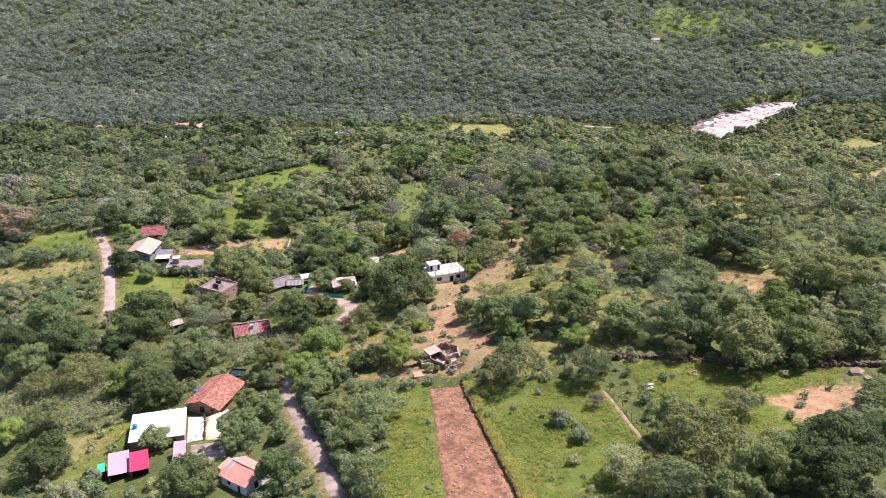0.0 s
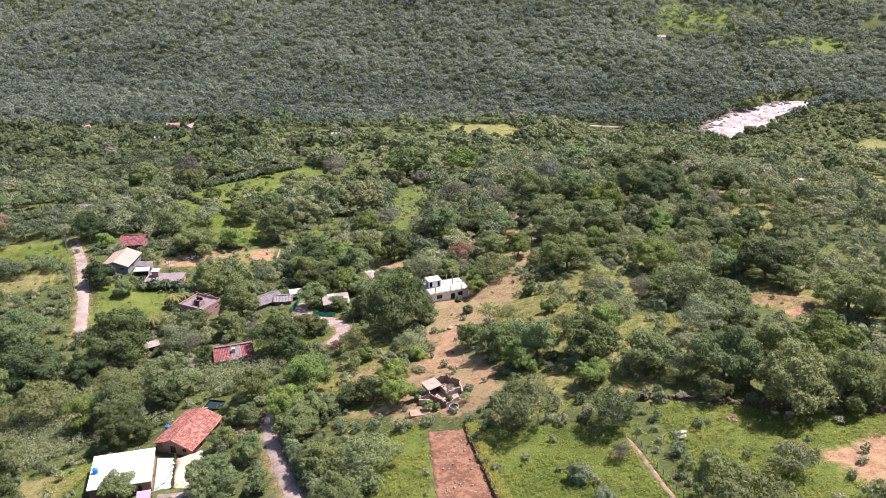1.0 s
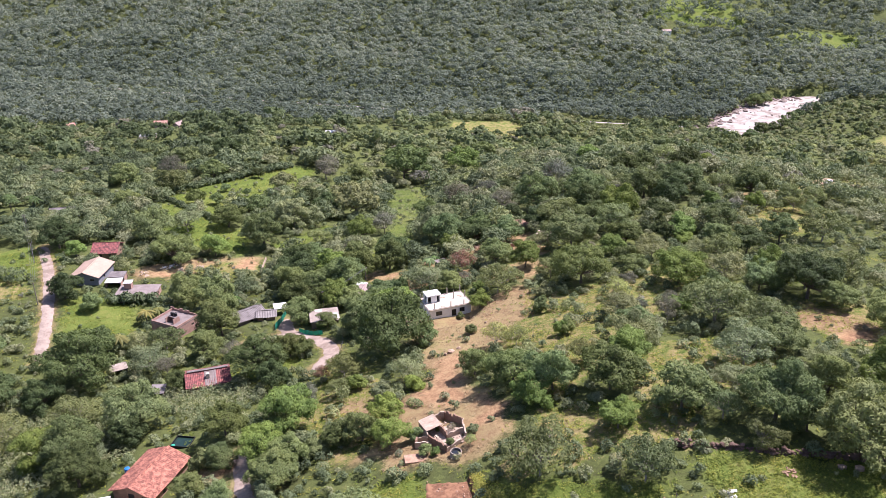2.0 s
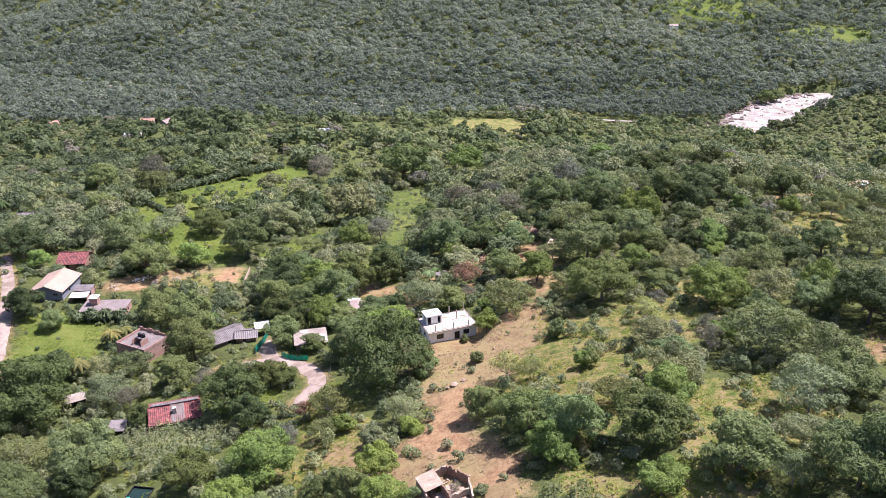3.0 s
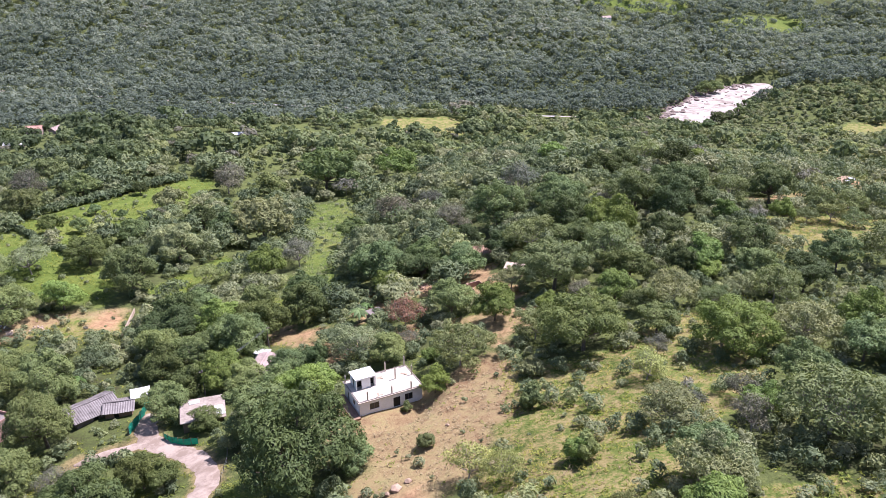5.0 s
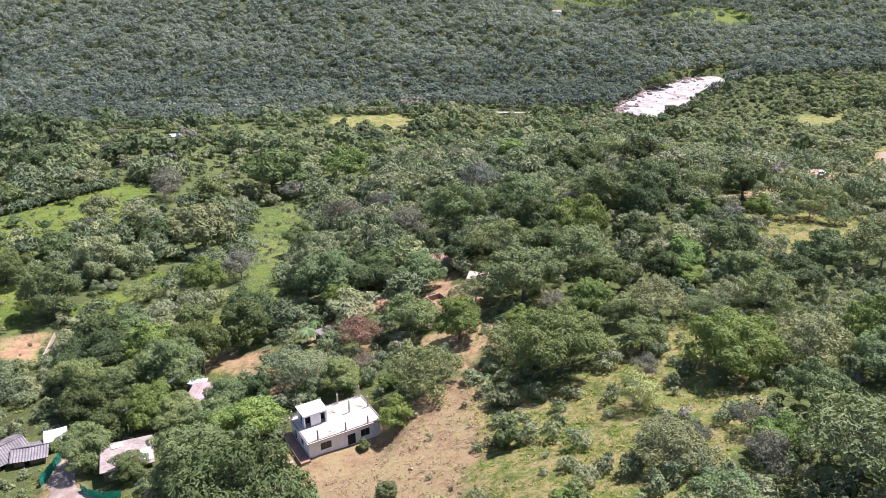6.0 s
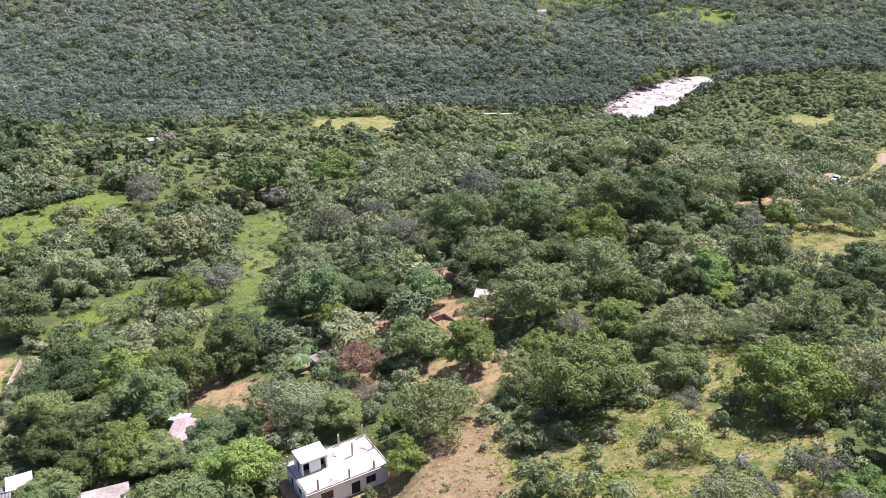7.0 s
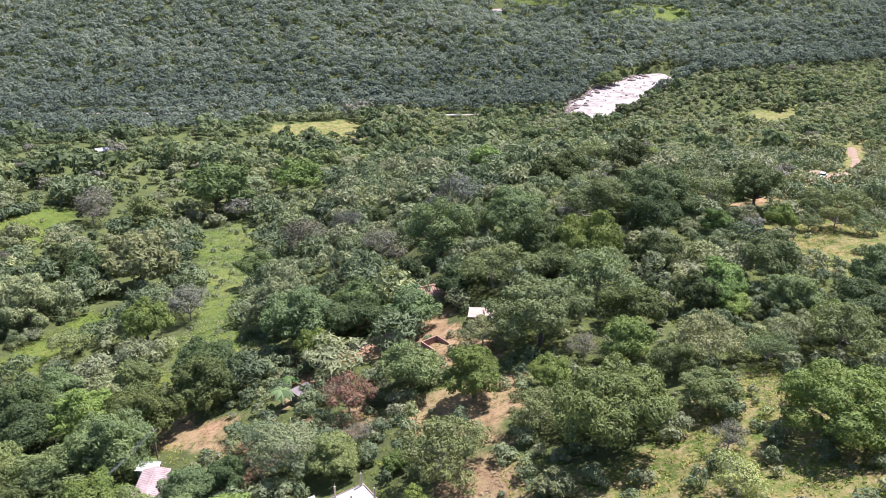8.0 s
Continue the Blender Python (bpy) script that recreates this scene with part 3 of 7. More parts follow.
# a colour for each kind of tree, by its letter in the lists
TONES = {"e": (0.123, 0.155, 0.049), "d": (0.081, 0.107, 0.037), "m": (0.156, 0.196, 0.073), "b": (0.172, 0.232, 0.056), "o": (0.164, 0.190, 0.074), "p": (0.212, 0.238, 0.117), "g": (0.155, 0.151, 0.109), "y": (0.262, 0.288, 0.098), "t": (0.238, 0.189, 0.119), "r": (0.194, 0.099, 0.065)}
TREE_WORDS = {"e": "deep green dense tree with a broad crown", "d": "dark green broad-crowned tree on the slope", "m": "mid-green leafy tree with a rounded crown", "b": "bright fresh green leafy tree in full leaf",
              "o": "olive green tree with a thin crown", "p": "pale grey-green tree with feathery leaves", "g": "half-bare tree with grey twigs and few leaves",
              "y": "small yellow-green tree in light leaf", "t": "broad tree with tan-orange withering leaves", "r": "tree with withered red-brown leaves"}
SHRUB_WORDS = {"e": "deep green dense shrub on grass", "d": "dark green rounded shrub on grass", "m": "mid-green leafy shrub on grass", "b": "bright green leafy shrub on grass", "o": "olive green scrubby shrub",
               "p": "pale green open shrub on grass", "g": "dry grey twiggy shrub", "y": "yellow-green shrub in light leaf", "t": "tan withering shrub", "r": "withered red-brown shrub"}


def build_tree(seed, style):
    """A tree of crown radius 1 at its foot: trunk, limbs and leafy crown. Styles: big, tree, shrub, bare."""
    rng = random.Random(seed)
    leaves, size, lobes = {"big": (13000, 0.035, 26), "tree": (8000, 0.044, 20), "shrub": (2800, 0.082, 9), "bare": (2100, 0.044, 11), "airy": (5000, 0.040, 20), "far": (3600, 0.062, 18)}[style]
    lift = {"big": 0.90, "tree": 0.84, "shrub": 0.52, "bare": 0.80, "airy": 0.84, "far": 0.80}[style]
    kinds = dict(big=(0.70, 0.78, 0.28, 0.72), tree=(0.76, 0.73, 0.31, 0.76), shrub=(0.8, 0.6, 0.42, 0.85), bare=(0.7, 0.70, 0.36, 0.75), airy=(0.52, 0.80, 0.29, 0.62), far=(0.66, 0.74, 0.31, 0.70))[style]
    tri, lobe_at, lobe_r = crown_leaves(seed, leaves, size, lobes, kinds[0], kinds[1], kinds[2], loose=0.42 if style not in ("bare", "airy") else 0.7, buds=0 if style == "bare" else 5, squash=kinds[3])
    tri[:, :, 2] += lift
    root = new("shrub" if style == "shrub" else "tree")
    crown = crown_object("crown", tri, MAT_LEAVES)
    crown.parent = root
    bm = bmesh.new()
    thick = {"big": 0.055, "tree": 0.05, "shrub": 0.03, "bare": 0.035, "airy": 0.035, "far": 0.045}[style]
    fork = Vector((rng.uniform(-0.08, 0.08), rng.uniform(-0.08, 0.08), lift * 0.45))
    tube(bm, thick * 1.25, thick * 0.85, (0, 0, -0.25), fork * 0.6, 8)
    tube(bm, thick * 0.85, thick * 0.7, fork * 0.6, fork, 8)
    part("trunk", bm, MAT_PALE_BARK if style in ("bare", "airy") else MAT_BARK, root)
    bm = bmesh.new()
    for c, r in zip(lobe_at, lobe_r):
        tip = Vector((c[0], c[1], c[2] + lift))
        knee = fork.lerp(tip, 0.5) + Vector((rng.uniform(-0.06, 0.06), rng.uniform(-0.06, 0.06), -0.05))
        tube(bm, thick * 0.55, thick * 0.36, fork, knee, 4)
        tube(bm, thick * 0.36, thick * 0.12, knee, tip, 3)
        for _ in range(7 if style == "bare" else 2):
            d = Vector((rng.gauss(0, 1), rng.gauss(0, 1), abs(rng.gauss(0, 0.8)))).normalized()
            tube(bm, thick * 0.22, thick * 0.05, knee.lerp(tip, rng.uniform(0.2, 1)), tip + d * r * 1.0, 3)
    part("branchwork", bm, MAT_PALE_BARK if style in ("bare", "airy") else MAT_BARK, root)
    return root


# the trees that stand out one by one: x, y, crown radius, kind
SLOPE_TREES = [(65.3, 109.9, 5.7, 'd'), (50.9, 113.5, 3.9, 'm'), (69.5, 116.3, 7.1, 'd'), (56.4, 117.1, 5.8, 'm'), (41.3, 117.5, 4.9, 'o'), (35, 120.4, 3.1, 'o'), (34.1, 125.8, 4.3, 'p'), (49.7, 125.8, 6.4, 'o'), (83, 127.2, 3.2, 'd'), (47.3, 135.4, 4.3, 'm'), (-16.8, 135.9, 5.1, 'o'), (29.1, 140.2, 2.1, 'p'), (61.4, 140.7, 4, 'p'), (90.8, 143.2, 3.1, 'o'), (-36.2, 144.1, 4.5, 'd'), (-56.6, 144.5, 5.6, 'm'), (25.4, 147.4, 2.2, 'p'), (-21.3, 150.8, 4.6, 'm'), (33.7, 151.6, 2.3, 'g'), (-34.4, 154.7, 2.1, 'g'), (-86.2, 160.8, 2.5, 'p'), (34.8, 161.7, 5, 'o'), (-15.7, 162, 5.7, 'o')]
MEADOW_TREES = [(-39.8, 162.1, 2.7, 'm'), (71, 163, 7.5, 'o'), (81, 164, 6.5, 'e'), (98, 165, 5.2, 'd'), (89, 165, 5.8, 'o'), (-26.4, 165.2, 4.7, 'm'), (-50.5, 166.7, 5.6, 'm'), (55.7, 167.5, 3.5, 'o'), (17.4, 169.1, 6.4, 'o'), (-103, 169.7, 6.1, 'd'), (65, 171.1, 3.8, 'm'), (-75.1, 174, 3.8, 'm'), (60.5, 174.4, 6.6, 'm'), (51.8, 176.2, 3.9, 'o'), (-44.4, 177.6, 3.2, 'm'), (32.9, 177.7, 3.6, 'b'), (45.6, 180.9, 5.4, 'm'), (85, 182, 5.7, 'm'), (73.8, 183.1, 4.3, 'm'), (-34, 183.8, 4.5, 'm'), (56.6, 184.3, 3.9, 'p'), (109, 185, 5.8, 'o'), (-53, 187, 3.1, 'm')]
ROADSIDE_TREES = [(-10.9, 188.9, 3.6, 'b'), (-122.3, 189.8, 4.5, 'b'), (-32.3, 190, 4.1, 'm'), (34.2, 190.9, 6, 'e'), (18.9, 193.2, 4.0, 'b'), (76.5, 192.4, 3.3, 'p'), (-27.7, 192.5, 2.6, 'o'), (-17.2, 193.5, 3.9, 'm'), (-22.5, 194.1, 3.1, 'd'), (61.7, 194.5, 5, 'p'), (23.2, 195.4, 4.8, 'm'), (-39.6, 195.1, 4.3, 'm'), (-46.2, 196.3, 3.2, 'm'), (-113.9, 196.7, 5.6, 'o'), (-52.9, 197.2, 2.8, 'o'), (-12.4, 199.1, 3.6, 'b'), (-83.2, 200.5, 6.6, 'd'), (39.4, 201.1, 4.8, 'b'), (71, 201.2, 4.8, 'm'), (110, 202, 7.5, 'o'), (-38.1, 202.7, 4.7, 'm'), (15.5, 203.7, 5.6, 'e')]
GARDEN_TREES = [(31.6, 205.6, 3.4, 'o'), (-35.4, 205.9, 6.2, 'm'), (72.3, 209.8, 6, 'o'), (-84.1, 210.3, 3.3, 'p'), (42.5, 210.3, 4.6, 'p'), (-88.7, 210.4, 7, 'm'), (-51.4, 210.6, 4.4, 'e'), (-14.1, 210.9, 2.7, 'p'), (105, 211, 6.5, 'm'), (-97.9, 211.9, 5.5, 'm'), (-6.4, 213.2, 2.2, 'm'), (7.5, 213.4, 4.1, 'm'), (-76.2, 215.3, 4.1, 'd'), (-127, 216, 5.3, 'o'), (-33, 218.9, 3.3, 'g'), (-8.7, 219, 3.8, 'p'), (-25.2, 219.3, 3.3, 'o'), (64.1, 219.3, 6.8, 'o'), (-113, 220, 7.1, 'o'), (-21, 220.5, 2.3, 'b'), (54.1, 222.9, 3.5, 'g'), (-77.1, 223, 7.7, 'o'), (18.4, 226, 3.4, 'y')]
YARD_TREES = [(29.7, 226.4, 2.2, 'b'), (97.1, 227.3, 4.6, 'm'), (-135, 228, 7.3, 'm'), (-95.6, 228.6, 5.8, 'o'), (13.4, 229.1, 3.7, 'y'), (-31.2, 229.9, 2.7, 'r'), (-25.7, 230.1, 4.3, 'o'), (-44.8, 232.3, 4.4, 'd'), (92.8, 235, 7.4, 'd'), (135, 237, 7.2, 'm'), (-126, 239, 8.4, 'd'), (-109.7, 239.5, 5.8, 'd'), (-50.4, 241, 7.2, 'd'), (-72.9, 241.7, 3.2, 'd'), (-5, 242.1, 3.7, 'm'), (-14.1, 242.2, 9.3, 'e'), (7.8, 243.7, 1.7, 'o'), (-146, 244, 7.8, 'd'), (96, 244, 6.9, 'o')]
BEND_TREES = [(107, 248, 5.6, 'o'), (-104.2, 251, 9.4, 'e'), (-79.1, 251.1, 3.3, 'g'), (-39.3, 251.5, 3, 'e'), (-43.8, 253.3, 3.6, 'e'), (90, 254, 5.5, 'm'), (-85, 254.6, 4.9, 'p'), (-60.8, 256.5, 3.7, 'g'), (-70.4, 260.7, 5, 'm'), (-140, 261, 9, 'm'), (-22.3, 262.4, 6.2, 'm')]
TERRACE_TREES = [(-91.8, 268.5, 4.3, 'p'), (-85.1, 268.8, 4.9, 'o'), (-105.5, 269.4, 4.9, 'd'), (-35.5, 270.7, 2.9, 'e'), (-14, 272.9, 5.5, 'm'), (17, 273, 5.9, 'o'), (-69.4, 275, 6.7, 'm'), (-21, 279, 3.9, 'm'), (11, 279, 1.9, 'm'), (-45.9, 279.5, 4.4, 'm'), (2, 283, 3.9, 'm')]
FIELD_TREES = [(-29, 285, 4.3, 'm'), (-20, 286, 4.3, 'm'), (-42, 287, 4.4, 'd'), (-4, 288, 5.6, 'p'), (-14, 288, 3.4, 'd'), (-34, 288, 5.4, 'm'), (27, 292, 5.2, 'b'), (-8, 296, 3.8, 'p'), (-50, 297, 5, 'd'), (-119, 297, 3.6, 'm'), (-77, 297, 6.2, 'm'), (112, 299, 5.3, 'm'), (126, 299, 7, 'o'), (-88, 300, 5.5, 'm'), (7, 300, 4.9, 'r'), (-42, 300, 6.3, 'm'), (18, 301, 4.9, 'm'), (-137, 303, 5.5, 'd'), (-34, 304, 7.4, 'm')]
HOUSE_TREES = [(80, 305, 5.3, 'm'), (-53, 305, 5.9, 'm'), (-135, 308, 3.3, 'd'), (34, 310, 4.2, 'p'), (96, 311, 5.5, 'm'), (-29, 313, 6, 'e'), (-52, 317, 7.1, 'd'), (61, 318, 7.4, 'o'), (-41, 319, 5.9, 'm'), (-19, 320, 6.2, 'd'), (4, 325, 4.3, 'm'), (78, 326, 5.2, 'd'), (-53, 326, 6.1, 'd'), (24, 326, 5.4, 'm'), (-19, 329, 6, 'd'), (-32, 330, 5, 'm'), (55, 331, 5.3, 'm'), (13, 332, 5.5, 'd'), (137, 333, 3.4, 'o'), (65.7, 334.1, 7.4, 'm'), (43.9, 334.7, 6.6, 'o'), (34.6, 335, 4.3, 'd')]
LANE_TREES = [(0, 336, 7.5, 'm'), (-49, 336.7, 4, 'm'), (-103, 337.1, 7.3, 'm'), (133, 338, 3.8, 'o'), (-142, 339, 4.2, 'm'), (126.5, 339.4, 3.1, 'o'), (15.4, 340.2, 5.4, 'e'), (119.7, 340.3, 3.7, 'b'), (103, 342.1, 3.8, 'b'), (55.5, 342.5, 7.1, 'd'), (144, 345.9, 5.2, 'o'), (-90.5, 347.6, 5.2, 'm'), (88.3, 347.6, 6.9, 'd'), (-154, 348, 6.4, 'd'), (135.8, 348.8, 4.9, 'o'), (27.8, 349.4, 4.2, 'd'), (-1.2, 351.7, 7.8, 'p'), (-73, 357.3, 8.3, 'm'), (124.9, 359.6, 6.9, 'm'), (-118.9, 360.7, 8.1, 'o'), (-51.6, 361, 4.8, 'o'), (81.8, 361.1, 6.9, 'm'), (96.7, 361.3, 8.2, 'm')]
WOOD_EDGE_TREES = [(57.4, 362, 8.7, 'm'), (-33.8, 362.7, 5.6, 'm'), (113.9, 362.7, 6.3, 'o'), (38.9, 364.6, 8.3, 'm'), (-24.5, 372.2, 6.1, 'g'), (-108.9, 373.7, 6.8, 'p'), (25.5, 375.1, 5.8, 'g'), (-93.9, 382.3, 6.3, 'e'), (-65.3, 384.3, 8.3, 'p'), (69.8, 387.6, 4.8, 'p'), (50.1, 390.4, 7.7, 'g'), (-6.8, 393, 5.8, 'e'), (-143.1, 398.9, 6.2, 'm'), (-85.3, 404.9, 5.5, 'm'), (84.6, 406.6, 5.5, 'd'), (7.7, 407.9, 7.3, 'g'), (30.2, 408.3, 3.4, 'd'), (113.5, 410.9, 6.5, 'd'), (20.3, 411.6, 5.7, 'g'), (93.4, 412.4, 5.2, 'd'), (-41.1, 414.2, 9.9, 'p'), (-107.7, 416.1, 3.5, 'm')]
FAR_TREES = [(-117.2, 416.2, 4.4, 'e'), (124.6, 419.3, 4.5, 'm'), (-56.3, 419.6, 6.2, 'd'), (106.2, 423.7, 5.4, 'y'), (-65.5, 426.7, 5.9, 'd'), (-81.6, 427, 3.9, 'g'), (-97, 432.7, 2.1, 'm'), (72.2, 436.4, 5.6, 'm'), (-109, 438.1, 2.6, 'm'), (-136.5, 439.9, 7, 'o'), (-80.9, 442.7, 6.1, 'p'), (-121.6, 462.4, 7.4, 'm'), (-168.3, 462.9, 7.4, 'm'), (-98.2, 464.7, 3.5, 'd'), (-143.6, 466.4, 8, 'g'), (-46.3, 477.1, 7.3, 'm'), (-64.1, 478.8, 7.8, 'g'), (-21.9, 493.6, 12.5, 'e'), (-147.2, 497, 7.6, 'o'), (13, 509.2, 9.1, 'm'), (-7.6, 510.3, 6.9, 'p'), (-125.6, 510.8, 7.8, 'd'), (26.6, 554.1, 7, 'm')]
RIVER_TREES = [(-199, 350.2, 9.4, 't'), (304.4, 800.1, 7.5, 'd'), (319, 811.6, 6.4, 'm'), (332.6, 821.9, 5.9, 'm'), (359.2, 850.9, 7.3, 'd'), (337, 912.3, 9, 'm'), (351.6, 922.2, 7.8, 'm'), (285.3, 777.5, 6.7, 'm')]
CORNER_TREES = [(-3.4, 183.6, 1.3, 'm'), (1.6, 184.6, 1.0, 'm'), (-1.4, 182.6, 0.9, 'b'), (5.6, 183.0, 1.5, 'y'), (-6.2, 189.6, 1.6, 'm'), (6.0, 187.4, 1.2, 'p'), (1.9, 189.8, 1.1, 'g'), (-0.6, 191.2, 0.8, 'm'), (11.2, 265.9, 3.0, 'b'), (5.4, 263.0, 1.1, 'm'), (7.1, 289.6, 2.4, 'g')]
EAST_TREES = [(44.5, 214, 4.3, 'm'), (64.4, 220.4, 4.1, 'g'), (30.6, 225.3, 2, 'm'), (58.1, 227.3, 3.3, 'b'), (44.5, 230.4, 4.5, 'p'), (50.1, 233.5, 2.1, 'g'), (58, 233.7, 2.8, 'g'), (69.3, 237.2, 4.5, 'm'), (83.3, 242.5, 4.5, 'm'), (26.8, 247, 2.3, 'm'), (47.3, 248, 3.6, 'y'), (77.5, 251.7, 5.9, 'p'), (65.5, 254.4, 6.6, 'b'), (64.2, 255.7, 1.8, 'g'), (52.8, 258, 2.6, 'g'), (29.4, 260, 2.6, 'p'), (40.9, 266.1, 7.3, 'e')]
EAST_SLOPE_TREES = [(56.6, 268.7, 3.6, 'm'), (33.4, 276.6, 4, 'o'), (84.7, 276.8, 5.3, 'o'), (72.3, 278, 3.5, 'o'), (57.4, 281.3, 3.3, 'm'), (80.8, 282.1, 4.3, 'p'), (88.1, 283.5, 3.5, 'b'), (65.7, 283.9, 4.9, 'p'), (95.5, 284.3, 5.2, 'd'), (39.4, 287.9, 3.6, 'b'), (55.2, 292.2, 4, 'b'), (47.9, 293.9, 2.9, 'g'), (90.2, 296.9, 4.6, 'm'), (80.1, 300.1, 3.1, 'b'), (75.8, 304, 4.4, 'd'), (62, 304.1, 5.3, 'e'), (43.7, 304.8, 7.6, 'o')]
LONE_TREES = CORNER_TREES + SLOPE_TREES + MEADOW_TREES + ROADSIDE_TREES + GARDEN_TREES + YARD_TREES + BEND_TREES + TERRACE_TREES + FIELD_TREES + HOUSE_TREES + LANE_TREES + WOOD_EDGE_TREES + FAR_TREES + RIVER_TREES + EAST_TREES + EAST_SLOPE_TREES
PROTOTYPES = {}


def off_the_roads(x, y, r):
    """Moves a tree sideways until its crown leaves the road free."""
    for line in (ROAD_NEAR, ROAD_BEND, ROAD_SPUR, ROAD_WEST, EARTH_PATH):
        for _ in range(12):
            d, dx, dy = (line_distance(line, np.array([x + a]), np.array([y + b]))[0] for a, b in ((0, 0), (0.2, 0), (0, 0.2)))
            if d > 0.62 * r + (1.0 if line is EARTH_PATH else 1.9):
                break
            g = Vector((dx - d, dy - d))
            g = g.normalized() if g.length > 0 else Vector((1, 0))
            x, y = x + 0.5 * g.x, y + 0.5 * g.y
    return x, y


def plant(x, y, r, tone, k):
    x, y = off_the_roads(x, y, r)
    style = "bare" if tone in "gry" else "far" if y > 400 else "shrub" if r < 2.9 else "airy" if tone in "poyr" and r < 7.5 else "big" if r > 6.2 else "tree"
    rng = random.Random(k * 7 + 3)
    key = (style, rng.randrange({"big": 5, "tree": 7, "shrub": 4, "bare": 4, "airy": 5, "far": 5}[style]))
    tall = rng.uniform(0.92, 1.12)
    r *= 1.10
    m = Matrix.LocRotScale((x, y, land_at(x, y) - 0.1), Euler((rng.uniform(-0.1, 0.1), rng.uniform(-0.1, 0.1), rng.uniform(0, 6.28))), (r * rng.uniform(0.88, 1.14), r * rng.uniform(0.88, 1.14), r * tall))
    if key in PROTOTYPES:
        ob = copy_thing(PROTOTYPES[key], m)
        ob.matrix_basis = m
    else:
        ob = PROTOTYPES[key] = build_tree(100 + 13 * key[1] + len(style) + (5 if style == "far" else 0), style)
        ob.matrix_basis = m
    shade = rng.uniform(0.74, 1.25)
    warm = rng.uniform(-0.09, 0.09)
    if tone == "m" and rng.random() < 0.16:
        tone = "b"
    col = TONES[tone]
    for child in ob.children:
        child.color = (col[0] * shade * (1 + warm), col[1] * shade, col[2] * shade * (1 - warm), 1)
    words = SHRUB_WORDS if style == "shrub" else TREE_WORDS
    tagged(ob, words[tone], "shrub" if style == "shrub" else "tree", "trees and shrubs near the houses")


for k, (x, y, r, tone) in enumerate(LONE_TREES):
    plant(x, y, r, tone, k)


# ---- woods ----
MAIZE = [[(-152, 240), (-129, 243), (-104, 234), (-83, 228), (-74, 208), (-89, 203), (-106, 194), (-135, 205)], [(-78, 241), (-52, 237), (-47, 226), (-63, 218)], [(-12, 300), (-1, 301), (-2, 290), (-9, 285)]]


def in_view(x, y, spare=18):
    """The wedge of land that the flight overlooks."""
    return (x > -0.505 * y - 40 - spare) & (x < np.maximum(0.505 * y + 30, 0.93 * (y - 181)) + spare)


HOUSE_SPOTS = [(1, 268, 11), (-65, 197, 11), (-76, 180, 11), (-63, 179, 10), (-80, 164, 8), (-73, 163, 7), (-45, 146, 9), (-131, 343, 9), (-129.5, 322.5, 10), (-107, 308, 10), (-118, 320, 6), (-85, 281, 10), (-64, 286, 8), (-57, 287, 7), (-53, 288, 5), (-37, 275, 8), (-65, 244, 9), (-27, 293, 8)]
HOUSE_SPOTS += [(1, 188, 11), (13, 325, 6), (36, 317, 4), (29, 324, 5), (-22, 312, 6), (-4, 311, 3), (26, 291, 6), (172, 391, 19), (165, 382, 12), (158, 374, 8), (182, 402, 9), (195, 416, 7), (124, 364, 6), (121, 356, 5), (-54, 193, 5), (-47, 194, 4), (-205, 408, 15), (91, 153, 7), (-210, 645, 14), (-303, 672, 13), (-208, 590, 8), (-74, 571, 6), (-197, 641, 10), (-200, 388, 13)]
GARDENS = [[(-118, 312), (-98, 312), (-98, 326), (-112, 326)], [(-60, 262), (-40, 258), (-38, 244), (-62, 248)], [(-96, 186), (-60, 214), (-48, 206), (-56, 190), (-84, 160)]]


LOW_GARDEN = [(-118, 311), (-62, 316), (-60, 333), (-66, 349), (-80, 352), (-112, 332)]


def clear_ground(x, y, margin):
    """Where woods may stand: off roads, houses, meadows and the river."""
    ok = np.ones(len(x), bool)
    for line, w in ((ROAD_NEAR, 2.4), (ROAD_BEND, 2.8), (ROAD_SPUR, 2), (ROAD_WEST, 2.4), (ROAD_EAST, 2.5), (EARTH_PATH, 1)):
        ok &= line_distance(line, x, y) > w + margin
    for poly in LUSH + DRY + EARTH + MAIZE + OPEN + STRAW_SLOPES + [PLOT]:
        ok &= ~inside(poly, x, y)
    for hx, hy, hr in HOUSE_SPOTS:
        ok &= np.hypot(x - hx, y - hy) > hr * 0.75 + margin
    ok &= ~((river_distance(x, y) < river_half(x) - 1) & (y > 740))
    return ok


def jittered(x0, x1, y0, y1, step, rng):
    gx, gy = np.meshgrid(np.arange(x0, x1, step), np.arange(y0, y1, step))
    x, y = gx.ravel(), gy.ravel()
    return x + rng.uniform(-0.55, 0.55, len(x)) * step, y + rng.uniform(-0.55, 0.55, len(x)) * step


def slow_noise(x, y, size):
    u, v = x / size, y / size
    return 0.5 + 0.25 * np.sin(u * 1.7 + 2 * np.sin(v * 1.1)) + 0.25 * np.sin(v * 2.3 - 1.6 * np.sin(u * 0.9 + 1))


